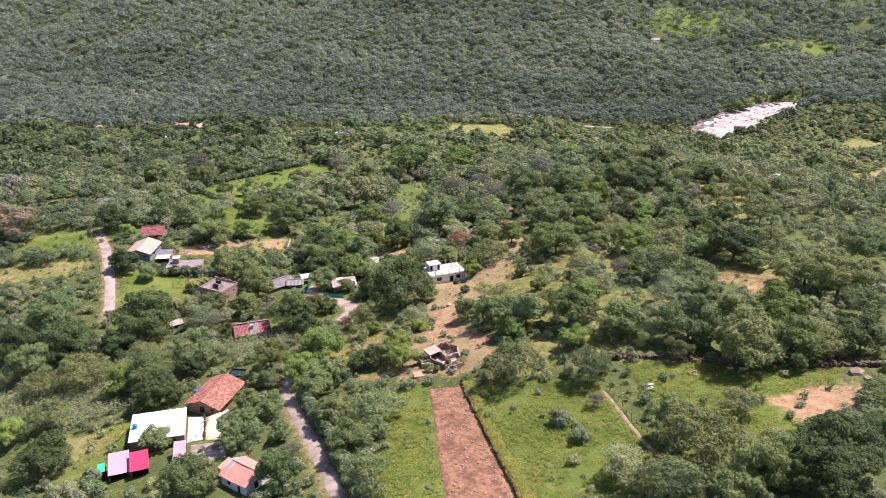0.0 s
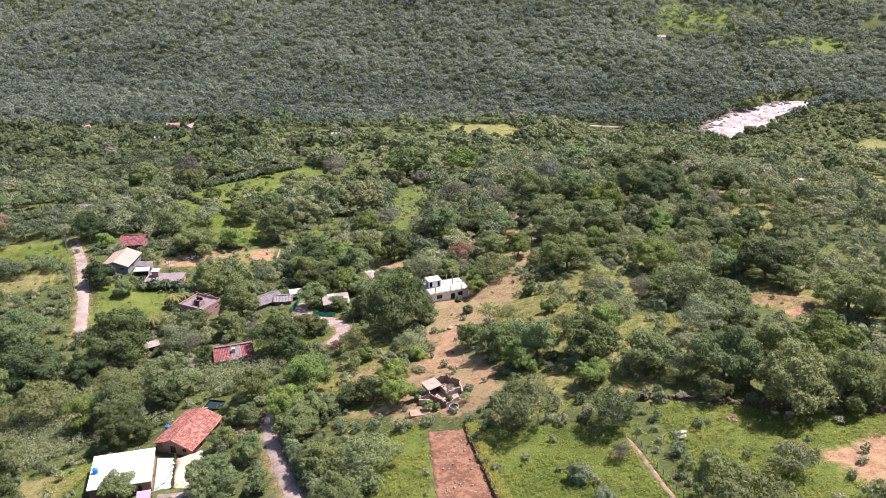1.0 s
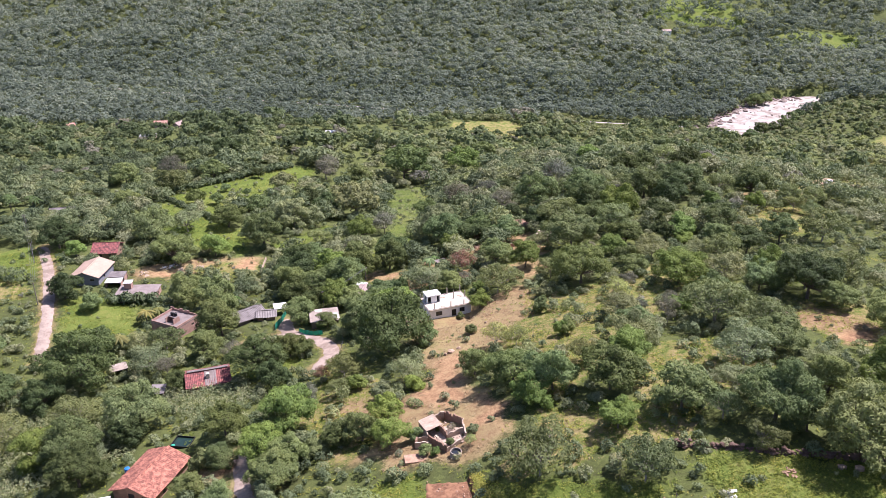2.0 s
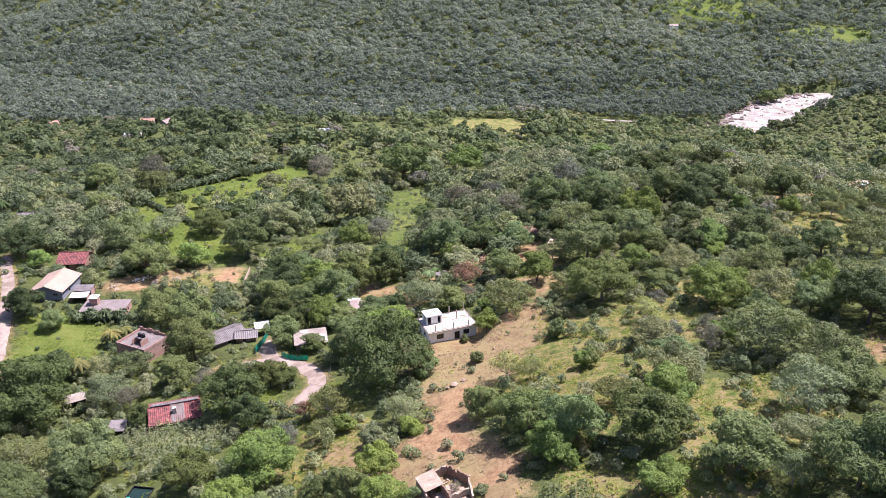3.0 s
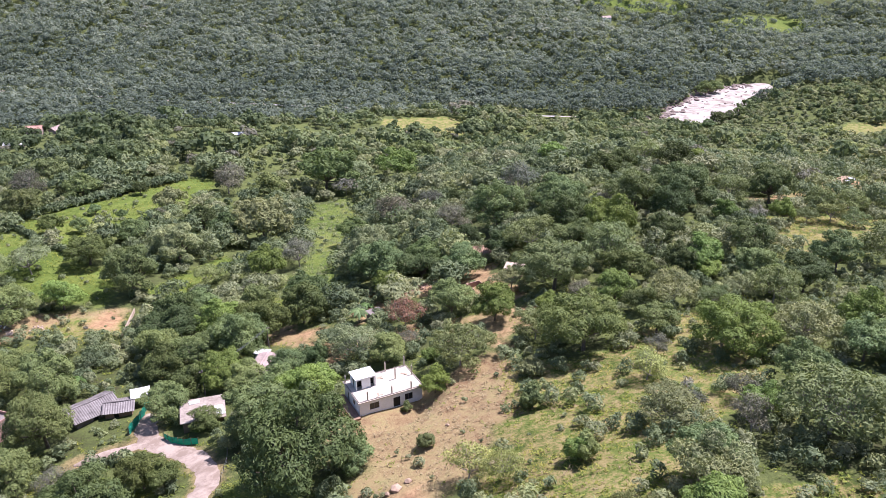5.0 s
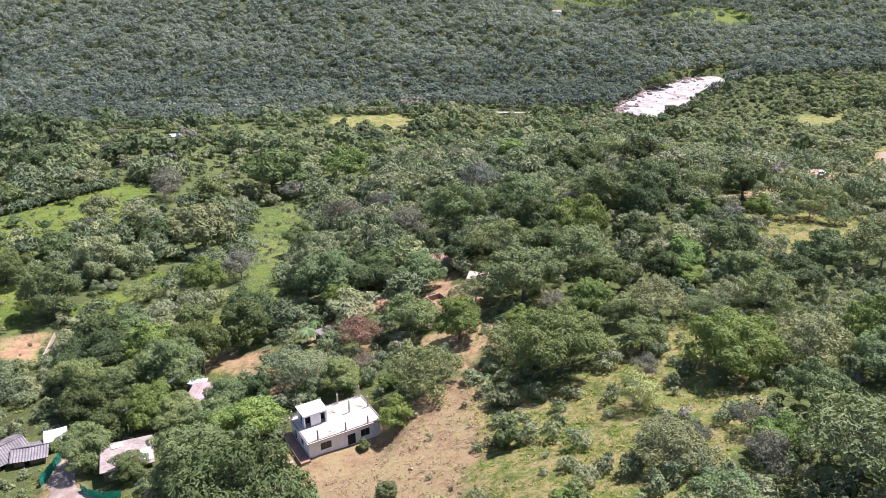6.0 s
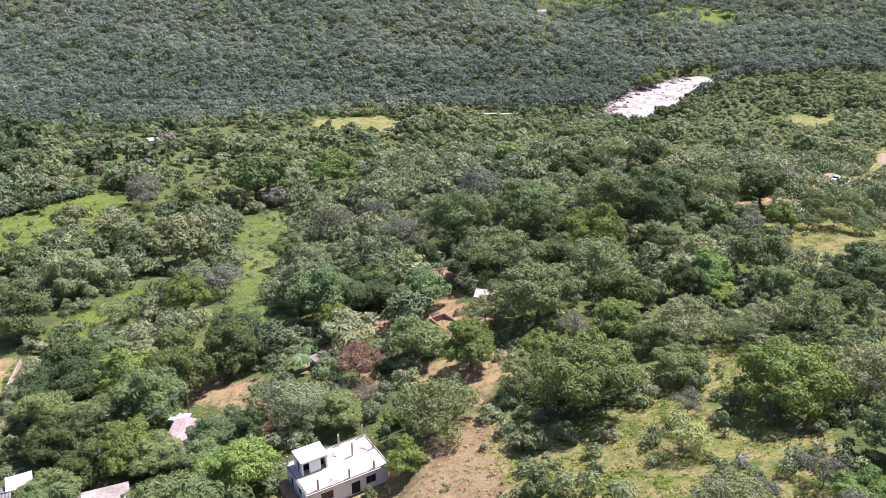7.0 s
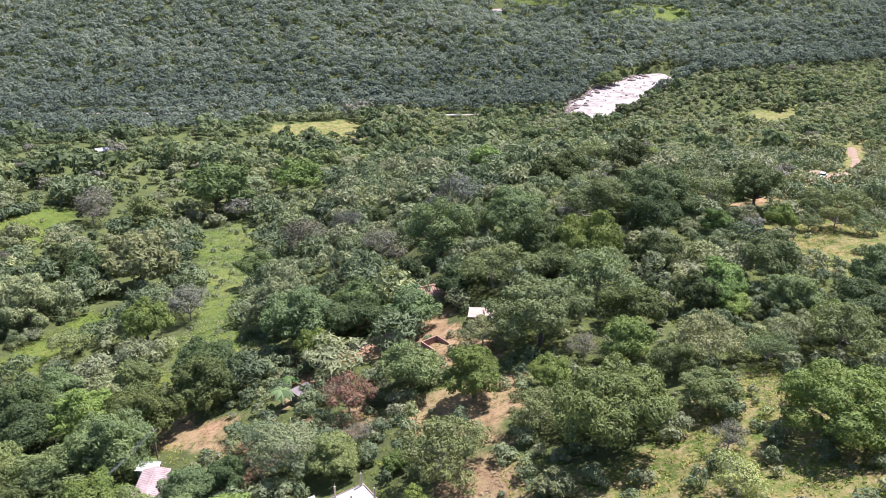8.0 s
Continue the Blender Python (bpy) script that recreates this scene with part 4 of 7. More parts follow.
def woodland(name, x, y, r, protos, rng, tint, label, lift=0.72, category="woods", material=None):
    """Many trees joined into one mesh, each a turned copy of one of a few leafy crowns with its own trunk."""
    z = land(x, y)
    chunks, tints = [], []
    which = rng.randint(0, len(protos), len(x))
    for k, proto in enumerate(protos):
        sel = np.where(which == k)[0]
        if not len(sel):
            continue
        a = rng.rand(len(sel)) * 6.283
        c, s = np.cos(a), np.sin(a)
        tall = rng.uniform(0.85, 1.2, len(sel))
        px, py, pz = proto[..., 0], proto[..., 1], proto[..., 2]
        out = np.empty((len(sel),) + proto.shape, np.float32)
        R = r[sel][:, None, None]
        out[..., 0] = x[sel][:, None, None] + R * (c[:, None, None] * px - s[:, None, None] * py)
        out[..., 1] = y[sel][:, None, None] + R * (s[:, None, None] * px + c[:, None, None] * py)
        out[..., 2] = z[sel][:, None, None] + R * tall[:, None, None] * (pz + lift)
        chunks.append(out.reshape(-1, 3, 3))
        tints.append(np.repeat(tint[sel], len(proto)))
    tri = np.concatenate(chunks)
    ob = crown_object(name, tri, material or MAT_WOODS, np.concatenate(tints))
    return tagged(ob, label, category, kind="stuff")


def with_trunk(tri, lift):
    """Adds a thin three-sided stem below a crown."""
    stem = []
    for k in range(3):
        a, b = k * 2.094, (k + 1) * 2.094
        stem.append([(0.05 * math.cos(a), 0.05 * math.sin(a), -lift - 0.2), (0.05 * math.cos(b), 0.05 * math.sin(b), -lift - 0.2), (0, 0, 0.2)])
    return np.concatenate([tri, np.array(stem)])


def spread_woods():
    rng = np.random.RandomState(5)
    lone = np.array([(t[0], t[1], t[2]) for t in LONE_TREES])

    def away_from_lone(x, y, r, f):
        ok = np.ones(len(x), bool)
        for lx, ly, lr in lone:
            ok &= np.hypot(x - lx, y - ly) > f * (lr + r)
        return ok

    # undergrowth between the near trees
    x, y = jittered(-200, 190, 108, 350, 2.9, rng)
    r = rng.uniform(0.7, 2.2, len(x)) * (0.75 + 0.55 * slow_noise(x, y, 23))
    ok = in_view(x, y, 8) & clear_ground(x, y, 0.6 + r * 0.7) & away_from_lone(x, y, r, 0.5) & (rng.rand(len(x)) < 0.36 + 0.64 * slow_noise(x, y, 17))
    open_slope = np.zeros(len(x), bool)
    for poly in PATCHY:
        open_slope |= inside(poly, x, y)
    ok &= ~open_slope | (rng.rand(len(x)) < 0.45)
    for poly in GARDENS:
        ok &= ~inside(poly, x, y) | (r < 1.3)
    x, y, r = x[ok], y[ok], r[ok]
    tint = np.clip(0.42 + 0.20 * rng.randn(len(x)) + 0.25 * (slow_noise(x, y, 31) - 0.5), 0, 0.8)
    for sel, leaves, size in ((r < 1.2, 90, 0.24), ((r >= 1.2) & (r < 1.9), 200, 0.165), (r >= 1.9, 320, 0.130)):
        protos = [crown_leaves(900 + leaves + k, leaves, size, 7, 0.75, 0.6, 0.40, 0.45, buds=1)[0] for k in range(6)]
        woodland("undergrowth", x[sel], y[sel], r[sel], protos, rng, tint[sel], "mixed green bushes and saplings between the trees", 0.55, "undergrowth")

    # scattered shrubs on the open grass
    x, y = jittered(-190, 160, 108, 480, 6.0, rng)
    r = rng.uniform(0.4, 1.25, len(x))
    grass = np.zeros(len(x), bool)
    for poly in LUSH + DRY + PATCHY:
        grass |= inside(poly, x, y)
    ok = grass & in_view(x, y, 8) & (rng.rand(len(x)) < 0.55) & ~inside(PLOT, x, y)
    for hx, hy, hr in HOUSE_SPOTS:
        ok &= np.hypot(x - hx, y - hy) > hr * 0.8
    x, y, r = x[ok], y[ok], r[ok]
    protos = [crown_leaves(950 + k, 90, 0.30, 4, 0.9, 0.5, 0.55, 0.4)[0] for k in range(4)]
    woodland("low_scrub", x, y, r, protos, rng, np.clip(0.48 + 0.2 * rng.randn(len(x)), 0, 1), "low green and dry scrub dotted over grass", 0.45, "scrub")

    # the woods of the plateau
    x, y = jittered(-480, 640, 318, 850, 7.0, rng)
    r = rng.uniform(2.6, 5.6, len(x)) * (0.8 + 0.4 * slow_noise(x, y, 47))
    tall = rng.rand(len(x)) < 0.16
    r = np.where(y > 470, r * np.where(tall, 1.6, 0.88), r)
    keep = 0.22 + 0.75 * slow_noise(x, y, 60) + 0.4 * slow_noise(x, y, 21) - 0.40 * smooth(130, 300, x) - 0.12 * smooth(430, 520, y)
    ok = in_view(x, y) & (y < brink_line(x) + np.where(x > 180, 200, 45)) & clear_ground(x, y, r * 0.55) & away_from_lone(x, y, r, 0.60) & (rng.rand(len(x)) < keep)
    for poly in GARDENS + [LOW_GARDEN]:
        ok &= ~inside(poly, x, y)
    x, y, r, tall = x[ok], y[ok], r[ok], tall[ok]
    tint = 0.42 + 0.18 * rng.randn(len(x)) + 0.3 * (slow_noise(x, y, 80) - 0.5) + 0.10 * smooth(80, 300, x) - 0.24 * smooth(90, 200, -x)
    tint = np.where(tall & (y > 470), 0.8 * tint - 0.05, tint + 0.04)
    tint = np.where(rng.rand(len(x)) < 0.03, 0.93, np.clip(tint, 0, 0.84))
    tiers = (((y < 395), 820, 0.088, 14, 4, "dense mixed green woodland behind the houses"), ((y >= 395) & (y < 520), 420, 0.135, 12, 3, "dense mixed green woodland on gentle ground"),
             ((y >= 520), 200, 0.19, 9, 2, "dense mixed green woodland towards the river"))
    for sel, leaves, size, lobes, buds, words in tiers:
        protos = [with_trunk(crown_leaves(1000 + leaves + k, leaves, size, lobes, (0.5, 0.72)[k % 2], 0.72, 0.34, 0.45, buds=buds, squash=(0.62, 0.8)[k % 2], slim=leaves > 400)[0], 0.9) for k in range(8)]
        woodland("woods", x[sel], y[sel], r[sel], protos, rng, tint[sel], words, material=MAT_WOODS if leaves > 400 else MAT_FAR_WOODS)

    # bushes filling the gaps of the far plateau
    x, y = jittered(-480, 660, 345, 850, 7.5, rng)
    r = rng.uniform(1.2, 3.0, len(x))
    ok = in_view(x, y) & (y < brink_line(x) + np.where(x > 180, 200, 40)) & clear_ground(x, y, r) & (rng.rand(len(x)) < 0.22 + 0.6 * slow_noise(x, y, 33) + 0.5 * smooth(120, 220, x))
    x, y, r = x[ok], y[ok], r[ok]
    xs, ys = jittered(240, 620, 560, 930, 6.5, rng)
    rs = rng.uniform(1.6, 4.0, len(xs))
    ok = in_view(xs, ys) & clear_ground(xs, ys, 0.5 * rs) & (ys < 925) & (rng.rand(len(xs)) < 0.5 + 0.5 * slow_noise(xs, ys, 45))
    x, y, r = np.append(x, xs[ok]), np.append(y, ys[ok]), np.append(r, rs[ok])
    protos = [crown_leaves(1200 + k, 66, 0.30, 6, 0.8, 0.5, 0.45, 0.3, slim=False)[0] for k in range(6)]
    woodland("thicket", x, y, r, protos, rng, np.clip(0.40 + 0.14 * smooth(50, 200, x) + 0.16 * rng.randn(len(x)), 0, 0.84), "pale green thicket between the far trees", 0.5, "thicket", MAT_FAR_WOODS)

    # the forest on the hill across the river
    x, y = jittered(-860, 1090, 845, 1640, 8.2, rng)
    foot = 925 + 0.28 * np.clip(150 - x, 0, 900)
    r = rng.uniform(4.9, 9.0, len(x))
    ok = in_view(x, y, 10) & (y > np.minimum(foot - 40, 850)) & (y < foot + 430 + 90 * smooth(-150, 100, -x)) & (river_distance(x, y) > river_half(x) + 3)
    x, y, r = x[ok], y[ok], r[ok]
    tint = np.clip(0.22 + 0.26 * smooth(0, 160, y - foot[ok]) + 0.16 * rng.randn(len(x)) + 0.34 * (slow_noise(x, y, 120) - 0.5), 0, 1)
    glade = smooth(150, 420, x) * smooth(1090, 1170, y) * (slow_noise(x, y, 40) > 0.62)
    few = rng.rand(len(x)) > 0.75 * glade
    few &= ~inside(HILL_SCAR, x, y) & (np.hypot(x - 298, y - 1140) > 15)
    for poly in HILL_MEADOWS:
        few &= ~inside(poly, x, y) | (rng.rand(len(x)) < 0.42)
    x, y, r, tint = x[few], y[few], r[few], tint[few]
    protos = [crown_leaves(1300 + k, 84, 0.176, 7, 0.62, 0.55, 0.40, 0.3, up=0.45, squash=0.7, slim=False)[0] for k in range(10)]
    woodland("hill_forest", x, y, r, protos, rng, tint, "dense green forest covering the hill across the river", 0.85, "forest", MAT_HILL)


spread_woods()


# ---- houses ----
def wall_run(bm, length, height, thick, m, holes=()):
    """A wall along local x with openings (start, width, sill, height) cut through it."""
    x = -length / 2

    def piece(x0, x1, z0, z1):
        if x1 - x0 > 0.01 and z1 - z0 > 0.01:
            t = m @ Matrix.Translation(((x0 + x1) / 2, 0, (z0 + z1) / 2)) @ Matrix.Diagonal((x1 - x0, thick, z1 - z0, 1))
            bmesh.ops.create_cube(bm, size=1, matrix=t)

    for s, w, sill, h in sorted(holes):
        piece(x, s, 0, height)
        piece(s, s + w, 0, sill)
        piece(s, s + w, sill + h, height)
        x = s + w
    piece(x, length / 2, 0, height)


def add_opening(root, m, hole, thick, door_material):
    """A window with frame and pane, or a door leaf, set back in its opening."""
    s, w, sill, h = hole
    if sill > 0.3:
        bm = bmesh.new()
        for dx, dz, sx, sz in ((0, 0, w, 0.07), (0, h - 0.07, w, 0.07), (-w / 2 + 0.035, 0.07, 0.07, h - 0.14), (w / 2 - 0.035, 0.07, 0.07, h - 0.14), (0, 0.07, 0.05, h - 0.14)):
            block(bm, sx, 0.06, sz, (dx, 0, dz))
        frame_ob = part("window", bm, MAT_WOOD, root, "dark window frame")
        frame_ob.matrix_basis = m @ Matrix.Translation((s + w / 2, 0.02, sill))
        bm = bmesh.new()
        block(bm, w - 0.06, 0.02, h - 0.06, (0, 0.05, 0.03))
        part("pane", bm, MAT_GLASS, frame_ob, "dark glass pane")
    else:
        bm = bmesh.new()
        block(bm, w - 0.02, 0.05, h - 0.02, (0, 0.06, 0.005))
        leaf = part("door", bm, door_material, root, "dark door leaf")
        leaf.matrix_basis = m @ Matrix.Translation((s + w / 2, 0, sill))


def four_walls(root, length, width, height, material, openings, thick=0.2, below=2.5, door_material=None):
    """Walls round a rectangle; openings by side: front, back, left, right."""
    sides = {"front": pose(0, -width / 2 + thick / 2, 0), "back": pose(0, width / 2 - thick / 2, 0, 0, 0, 180),
             "left": pose(-length / 2 + thick / 2, 0, 0, 0, 0, -90), "right": pose(length / 2 - thick / 2, 0, 0, 0, 0, 90)}
    for side, m in sides.items():
        run = length if side in ("front", "back") else width - 2 * thick
        bm = bmesh.new()
        holes = openings.get(side, [])
        wall_run(bm, run, height, thick, m, holes)
        block(bm, run, thick * 1.2, below, tuple(m.translation + Vector((0, 0, -below))), (0, 0, {"front": 0, "back": 180, "left": -90, "right": 90}[side]))
        part("wall", bm, material, root)
        for hole in holes:
            add_opening(root, m, hole, thick, door_material or MAT_BLACK)


def ridged_slope(bm, a, b, c, d, ribs, depth=0.09, thick=0.12):
    """A roof slope with raised rows running from the eave a-b up to the ridge d-c."""
    a, b, c, d = (Vector(v) for v in (a, b, c, d))
    n = (b - a).cross(d - a).normalized()
    if n.z < 0:
        n = -n
    tops, lows = [], []
    for k in range(ribs * 2 + 1):
        u = k / (ribs * 2)
        lift = n * (depth if k % 2 else 0)
        sag = Vector((0, 0, -0.10 * math.sin(u * math.pi)))
        lo, hi = a.lerp(b, u), d.lerp(c, u)
        rows = [bm.verts.new(lo.lerp(hi, v) + lift + sag + Vector((0, 0, 0.03 * math.sin(9 * u + 7 * v)))) for v in (0, 0.33, 0.66, 1)]
        tops.append(rows)
        lows.append([bm.verts.new(lo - n * thick), bm.verts.new(hi - n * thick)])
    for p, q, r, s in zip(tops, tops[1:], lows, lows[1:]):
        for k in range(3):
            bm.faces.new((p[k], q[k], q[k + 1], p[k + 1]))
        bm.faces.new((r[0], p[0], q[0], s[0])[::-1])
        bm.faces.new((r[1], p[3], q[3], s[1]))
        bm.faces.new((r[0], s[0], s[1], r[1])[::-1])
    for rows, low in ((tops[0], lows[0]), (tops[-1], lows[-1])):
        bm.faces.new((low[0], *rows, low[1]))


def gable_house(name, label, x, y, turn, length, width, eave, ridge, wall_mat, roof_mat, openings, z=None, over=0.6, ridge_mat=None, door=None):
    """A house whose ridge runs along local x."""
    z = land_at(x, y) if z is None else z
    root = thing(name, x, y, z, turn, label, "house")
    four_walls(root, length, width, eave, wall_mat, openings, door_material=door)
    for end in (-1, 1):
        bm = bmesh.new()
        xs = end * (length / 2 - 0.1)
        v = [bm.verts.new(p) for k in (-0.1, 0.1) for p in ((xs + k, -width / 2, eave), (xs + k, width / 2, eave), (xs + k, 0, ridge))]
        bm.faces.new(v[:3])
        bm.faces.new(v[3:])
        for i, j in ((0, 1), (1, 2), (2, 0)):
            bm.faces.new((v[i], v[j], v[j + 3], v[i + 3]))
        part("gable", bm, wall_mat, root)
    hl, hw = length / 2 + over, width / 2 + over
    drop = (ridge - eave) * over / (width / 2)
    for s in (-1, 1):
        bm = bmesh.new()
        ridged_slope(bm, (-hl, s * hw, eave - drop + 0.14), (hl, s * hw, eave - drop + 0.14), (hl, 0, ridge + 0.14), (-hl, 0, ridge + 0.14), int(length / 0.42))
        part("roof_slope", bm, roof_mat, root)
    bm = bmesh.new()
    tube(bm, 0.16, 0.16, (-hl, 0, ridge + 0.16), (hl, 0, ridge + 0.16), 8)
    part("ridge_cap", bm, ridge_mat or roof_mat, root)
    return root


def flat_house(name, label, x, y, turn, length, width, height, wall_mat, slab_mat, openings, z=None, over=0.25, parapet=0.0, parapet_mat=None, door=None):
    """A house with a flat concrete roof, and a low parapet if one is given."""
    z = land_at(x, y) if z is None else z
    root = thing(name, x, y, z, turn, label, "house")
    four_walls(root, length, width, height, wall_mat, openings, door_material=door)
    bm = bmesh.new()
    block(bm, length + 2 * over, width + 2 * over, 0.22, (0, 0, height), bevel=0.03)
    part("roof_slab", bm, slab_mat, root)
    if parapet:
        for sx, sy, px, py in ((length, 0.18, 0, -width / 2 + 0.09), (length, 0.18, 0, width / 2 - 0.09), (0.18, width - 0.36, -length / 2 + 0.09, 0), (0.18, width - 0.36, length / 2 - 0.09, 0)):
            bm = bmesh.new()
            block(bm, sx, sy, parapet, (px, py, height + 0.22))
            part("parapet", bm, parapet_mat or wall_mat, root)
    return root


def lean_to(name, label, x, y, turn, length, width, high, low, roof_mat, wall_mat=None, z=None, category="shed", ribs=None):
    """A sheet roof on posts, higher at the back, with walls on three sides if a wall material is given."""
    z = land_at(x, y) if z is None else z
    root = thing(name, x, y, z, turn, label, category)
    bm = bmesh.new()
    ridged_slope(bm, (-length / 2, -width / 2, low), (length / 2, -width / 2, low), (length / 2, width / 2, high), (-length / 2, width / 2, high), ribs or int(length / 0.35), 0.05, 0.03)
    part("roof_sheet", bm, roof_mat, root)
    for px in (-length / 2 + 0.2, length / 2 - 0.2):
        for py, hgt in ((-width / 2 + 0.2, low), (width / 2 - 0.2, high)):
            bm = bmesh.new()
            block(bm, 0.14, 0.14, hgt + 1.2, (px, py, -1.3))
            part("post", bm, MAT_WOOD, root)
    if wall_mat:
        for sx, sy, px, py, hgt in ((length - 0.5, 0.12, 0, width / 2 - 0.35, high - 0.15), (0.12, width - 0.8, -length / 2 + 0.35, 0, low - 0.1), (0.12, width - 0.8, length / 2 - 0.35, 0, low - 0.1)):
            bm = bmesh.new()
            block(bm, sx, sy, hgt + 1.5, (px, py, -1.5))
            part("wall", bm, wall_mat, root)
    return root


def water_tank(x, y, z, r, h, material, label):
    """A round plastic tank with a ribbed body and a lid."""
    root = thing("water_tank", x, y, z, 0, label, "tank")
    bm = bmesh.new()
    for k in range(4):
        tube(bm, r * (1.0 if k % 2 else 0.94), r * (0.94 if k % 2 else 1.0), (0, 0, k * h / 4), (0, 0, (k + 1) * h / 4), 16)
    part("tank_body", bm, material, root)
    bm = bmesh.new()
    tube(bm, r * 0.9, r * 0.35, (0, 0, h), (0, 0, h + 0.16), 16)
    tube(bm, r * 0.3, r * 0.28, (0, 0, h + 0.16), (0, 0, h + 0.26), 12)
    part("lid", bm, material, root)
    return root


# the unfinished white house with its roof terrace
def terrace_house():
    z = -4.75
    root = flat_house("house", "white unfinished flat-roofed house with column stubs on its roof terrace", 0.9, 268.4, 21.5, 13.4, 8.4, 3.05, MAT_WHITE, MAT_SLAB,
                      {"front": [(-4.6, 2.0, 0.95, 1.45), (0.4, 1.5, 0.0, 2.2), (2.9, 1.7, 0.85, 1.5)], "left": [(-2.6, 0.95, 0.0, 2.1), (0.4, 1.2, 0.9, 1.2)], "back": [(-3, 1.2, 1.0, 1.2)]}, z=z, over=0.3, door=MAT_BLACK)
    top = 3.27
    # stair head on the roof
    hut = pose(-3.6, 1.7, top)
    stair = new("stair_head")
    stair.parent = root
    for run, m, holes in ((4.2, pose(0, -1.6, 0), [(-1.9, 1.0, 0.0, 2.05), (0.95, 0.85, 0.0, 2.05)]), (4.2, pose(0, 1.6, 0), []),
                          (3.05, pose(-2.02, 0, 0, 0, 0, 90), [(-0.6, 0.9, 0.0, 2.05)]), (3.05, pose(2.02, 0, 0, 0, 0, 90), [])):
        bm = bmesh.new()
        wall_run(bm, run, 2.35, 0.15, hut @ m, holes)
        bmesh.ops.remove_doubles(bm, verts=bm.verts, dist=0.001)
        part("hut_wall", bm, MAT_WHITE, stair, "white rendered wall with dark doorway" if holes else "")
    bm = bmesh.new()
    block(bm, 4.6, 3.7, 0.16, (-3.6, 1.7, top + 2.35), bevel=0.02)
    part("stair_roof", bm, MAT_WHITE, stair, "white flat slab")
    # black panel behind the doorways, added as the shade of the hut's inside
    for sx, sy, sz, px, py in ((3.9, 0.05, 2.2, -3.6, 1.2),):
        bm = bmesh.new()
        block(bm, sx, sy, sz, (px, py, top))
        part("inner_wall", bm, MAT_BLACK, stair, "black panel painted as the shaded inside")
    for px, py, h in ((-6.55, 3.9, 1.5), (-1.0, 4.05, 1.9), (2.2, 4.05, 2.0), (6.45, 4.05, 2.3), (6.5, 0.4, 2.1), (2.9, 0.5, 2.5), (4.4, -4.0, 1.5), (0.2, -4.05, 1.7), (-4.9, -4.0, 1.9)):
        bm = bmesh.new()
        block(bm, 0.24, 0.24, h, (px, py, top), bevel=0.02)
        for q in (-0.07, 0.07):
            tube(bm, 0.012, 0.012, (px + q, py + q, top + h), (px + q, py + q, top + h + 0.45), 4)
        part("column_stub", bm, MAT_SLAB, root)
    for sx, sy, px, py in ((13.6, 0.12, 0.0, 4.28), (0.12, 8.2, 6.8, 0.0), (0.12, 8.2, -6.8, 0.0), (13.6, 0.12, 0.0, -4.28)):
        bm = bmesh.new()
        block(bm, sx, sy, 0.12, (px, py, top))
        part("roof_kerb", bm, MAT_CONCRETE, root)
    bm = bmesh.new()
    block(bm, 1.7, 9.4, 2.2, (-7.75, -0.5, -1.75))
    part("side_walk", bm, MAT_MUD, root, "brown concrete walk along the wall")
    # bags, boards and a few weeds left on the roof
    rng = random.Random(4)
    for px, py in ((-0.7, 2.4), (0.3, 2.1), (5.2, 1.2), (-2.2, -3.4)):
        pile = thing("debris_pile", 0, 0, 0, 0, "small heap of brown sand and boards on the roof", "debris", "roof debris")
        pile.matrix_basis = root.matrix_basis @ pose(px, py, top)
        bm = bmesh.new()
        for _ in range(5):
            block(bm, rng.uniform(0.3, 1.0), rng.uniform(0.15, 0.5), rng.uniform(0.06, 0.16), (rng.uniform(-0.5, 0.5), rng.uniform(-0.4, 0.4), 0.0), (0, 0, rng.uniform(0, 180)))
        part("boards", bm, MAT_RUBBLE, pile)


terrace_house()

# the tiled farmhouse beside the near road
gable_house("house", "low farmhouse with a red clay tile roof and brown walls", -65, 197.2, 74, 13.5, 9.8, 2.5, 4.3, MAT_MUD, MAT_TILE,
                   {"left": [(-1.2, 1.6, 0.0, 2.1), (2.2, 1.1, 0.9, 1.0)], "front": [(-3, 1.0, 0.0, 2.0), (1, 1.1, 0.9, 1.0)]}, z=-10.2, over=0.8)
water_tank(-71.6, 200.5, land_at(-71.6, 200.5), 0.65, 1.3, MAT_BLUE, "blue plastic water tank beside the farmhouse")


def lined_pond(x, y, turn):
    """A raised pond: four low walls under a black liner, with dark water."""
    root = thing("lined_pond", x, y, land_at(x, y), turn, "square raised pond lined with black plastic", "pond")
    for sx, sy, px, py in ((4.6, 0.12, 0, -2.0), (4.6, 0.12, 0, 2.0), (0.12, 3.88, -2.24, 0), (0.12, 3.88, 2.24, 0)):
        bm = bmesh.new()
        block(bm, sx, sy, 1.25, (px, py, -0.6), bevel=0.03)
        part("liner_wall", bm, MAT_BLACK, root)
    bm = bmesh.new()
    block(bm, 4.34, 3.86, 0.6, (0, 0, -0.4))
    part("water", bm, MAT_POND, root, "dark green still water")
    bm = bmesh.new()
    lumpy_sheet = bmesh.ops.create_icosphere(bm, subdivisions=2, radius=0.5)
    for v in lumpy_sheet["verts"]:
        v.co = Vector((v.co.x * 1.3 - 1.9, v.co.y - 1.5, v.co.z * 0.35 + 0.3))
    part("floating_net", bm, MAT_TEAL, root, "bright green bundled net")


lined_pond(-62.2, 211.2, -8)

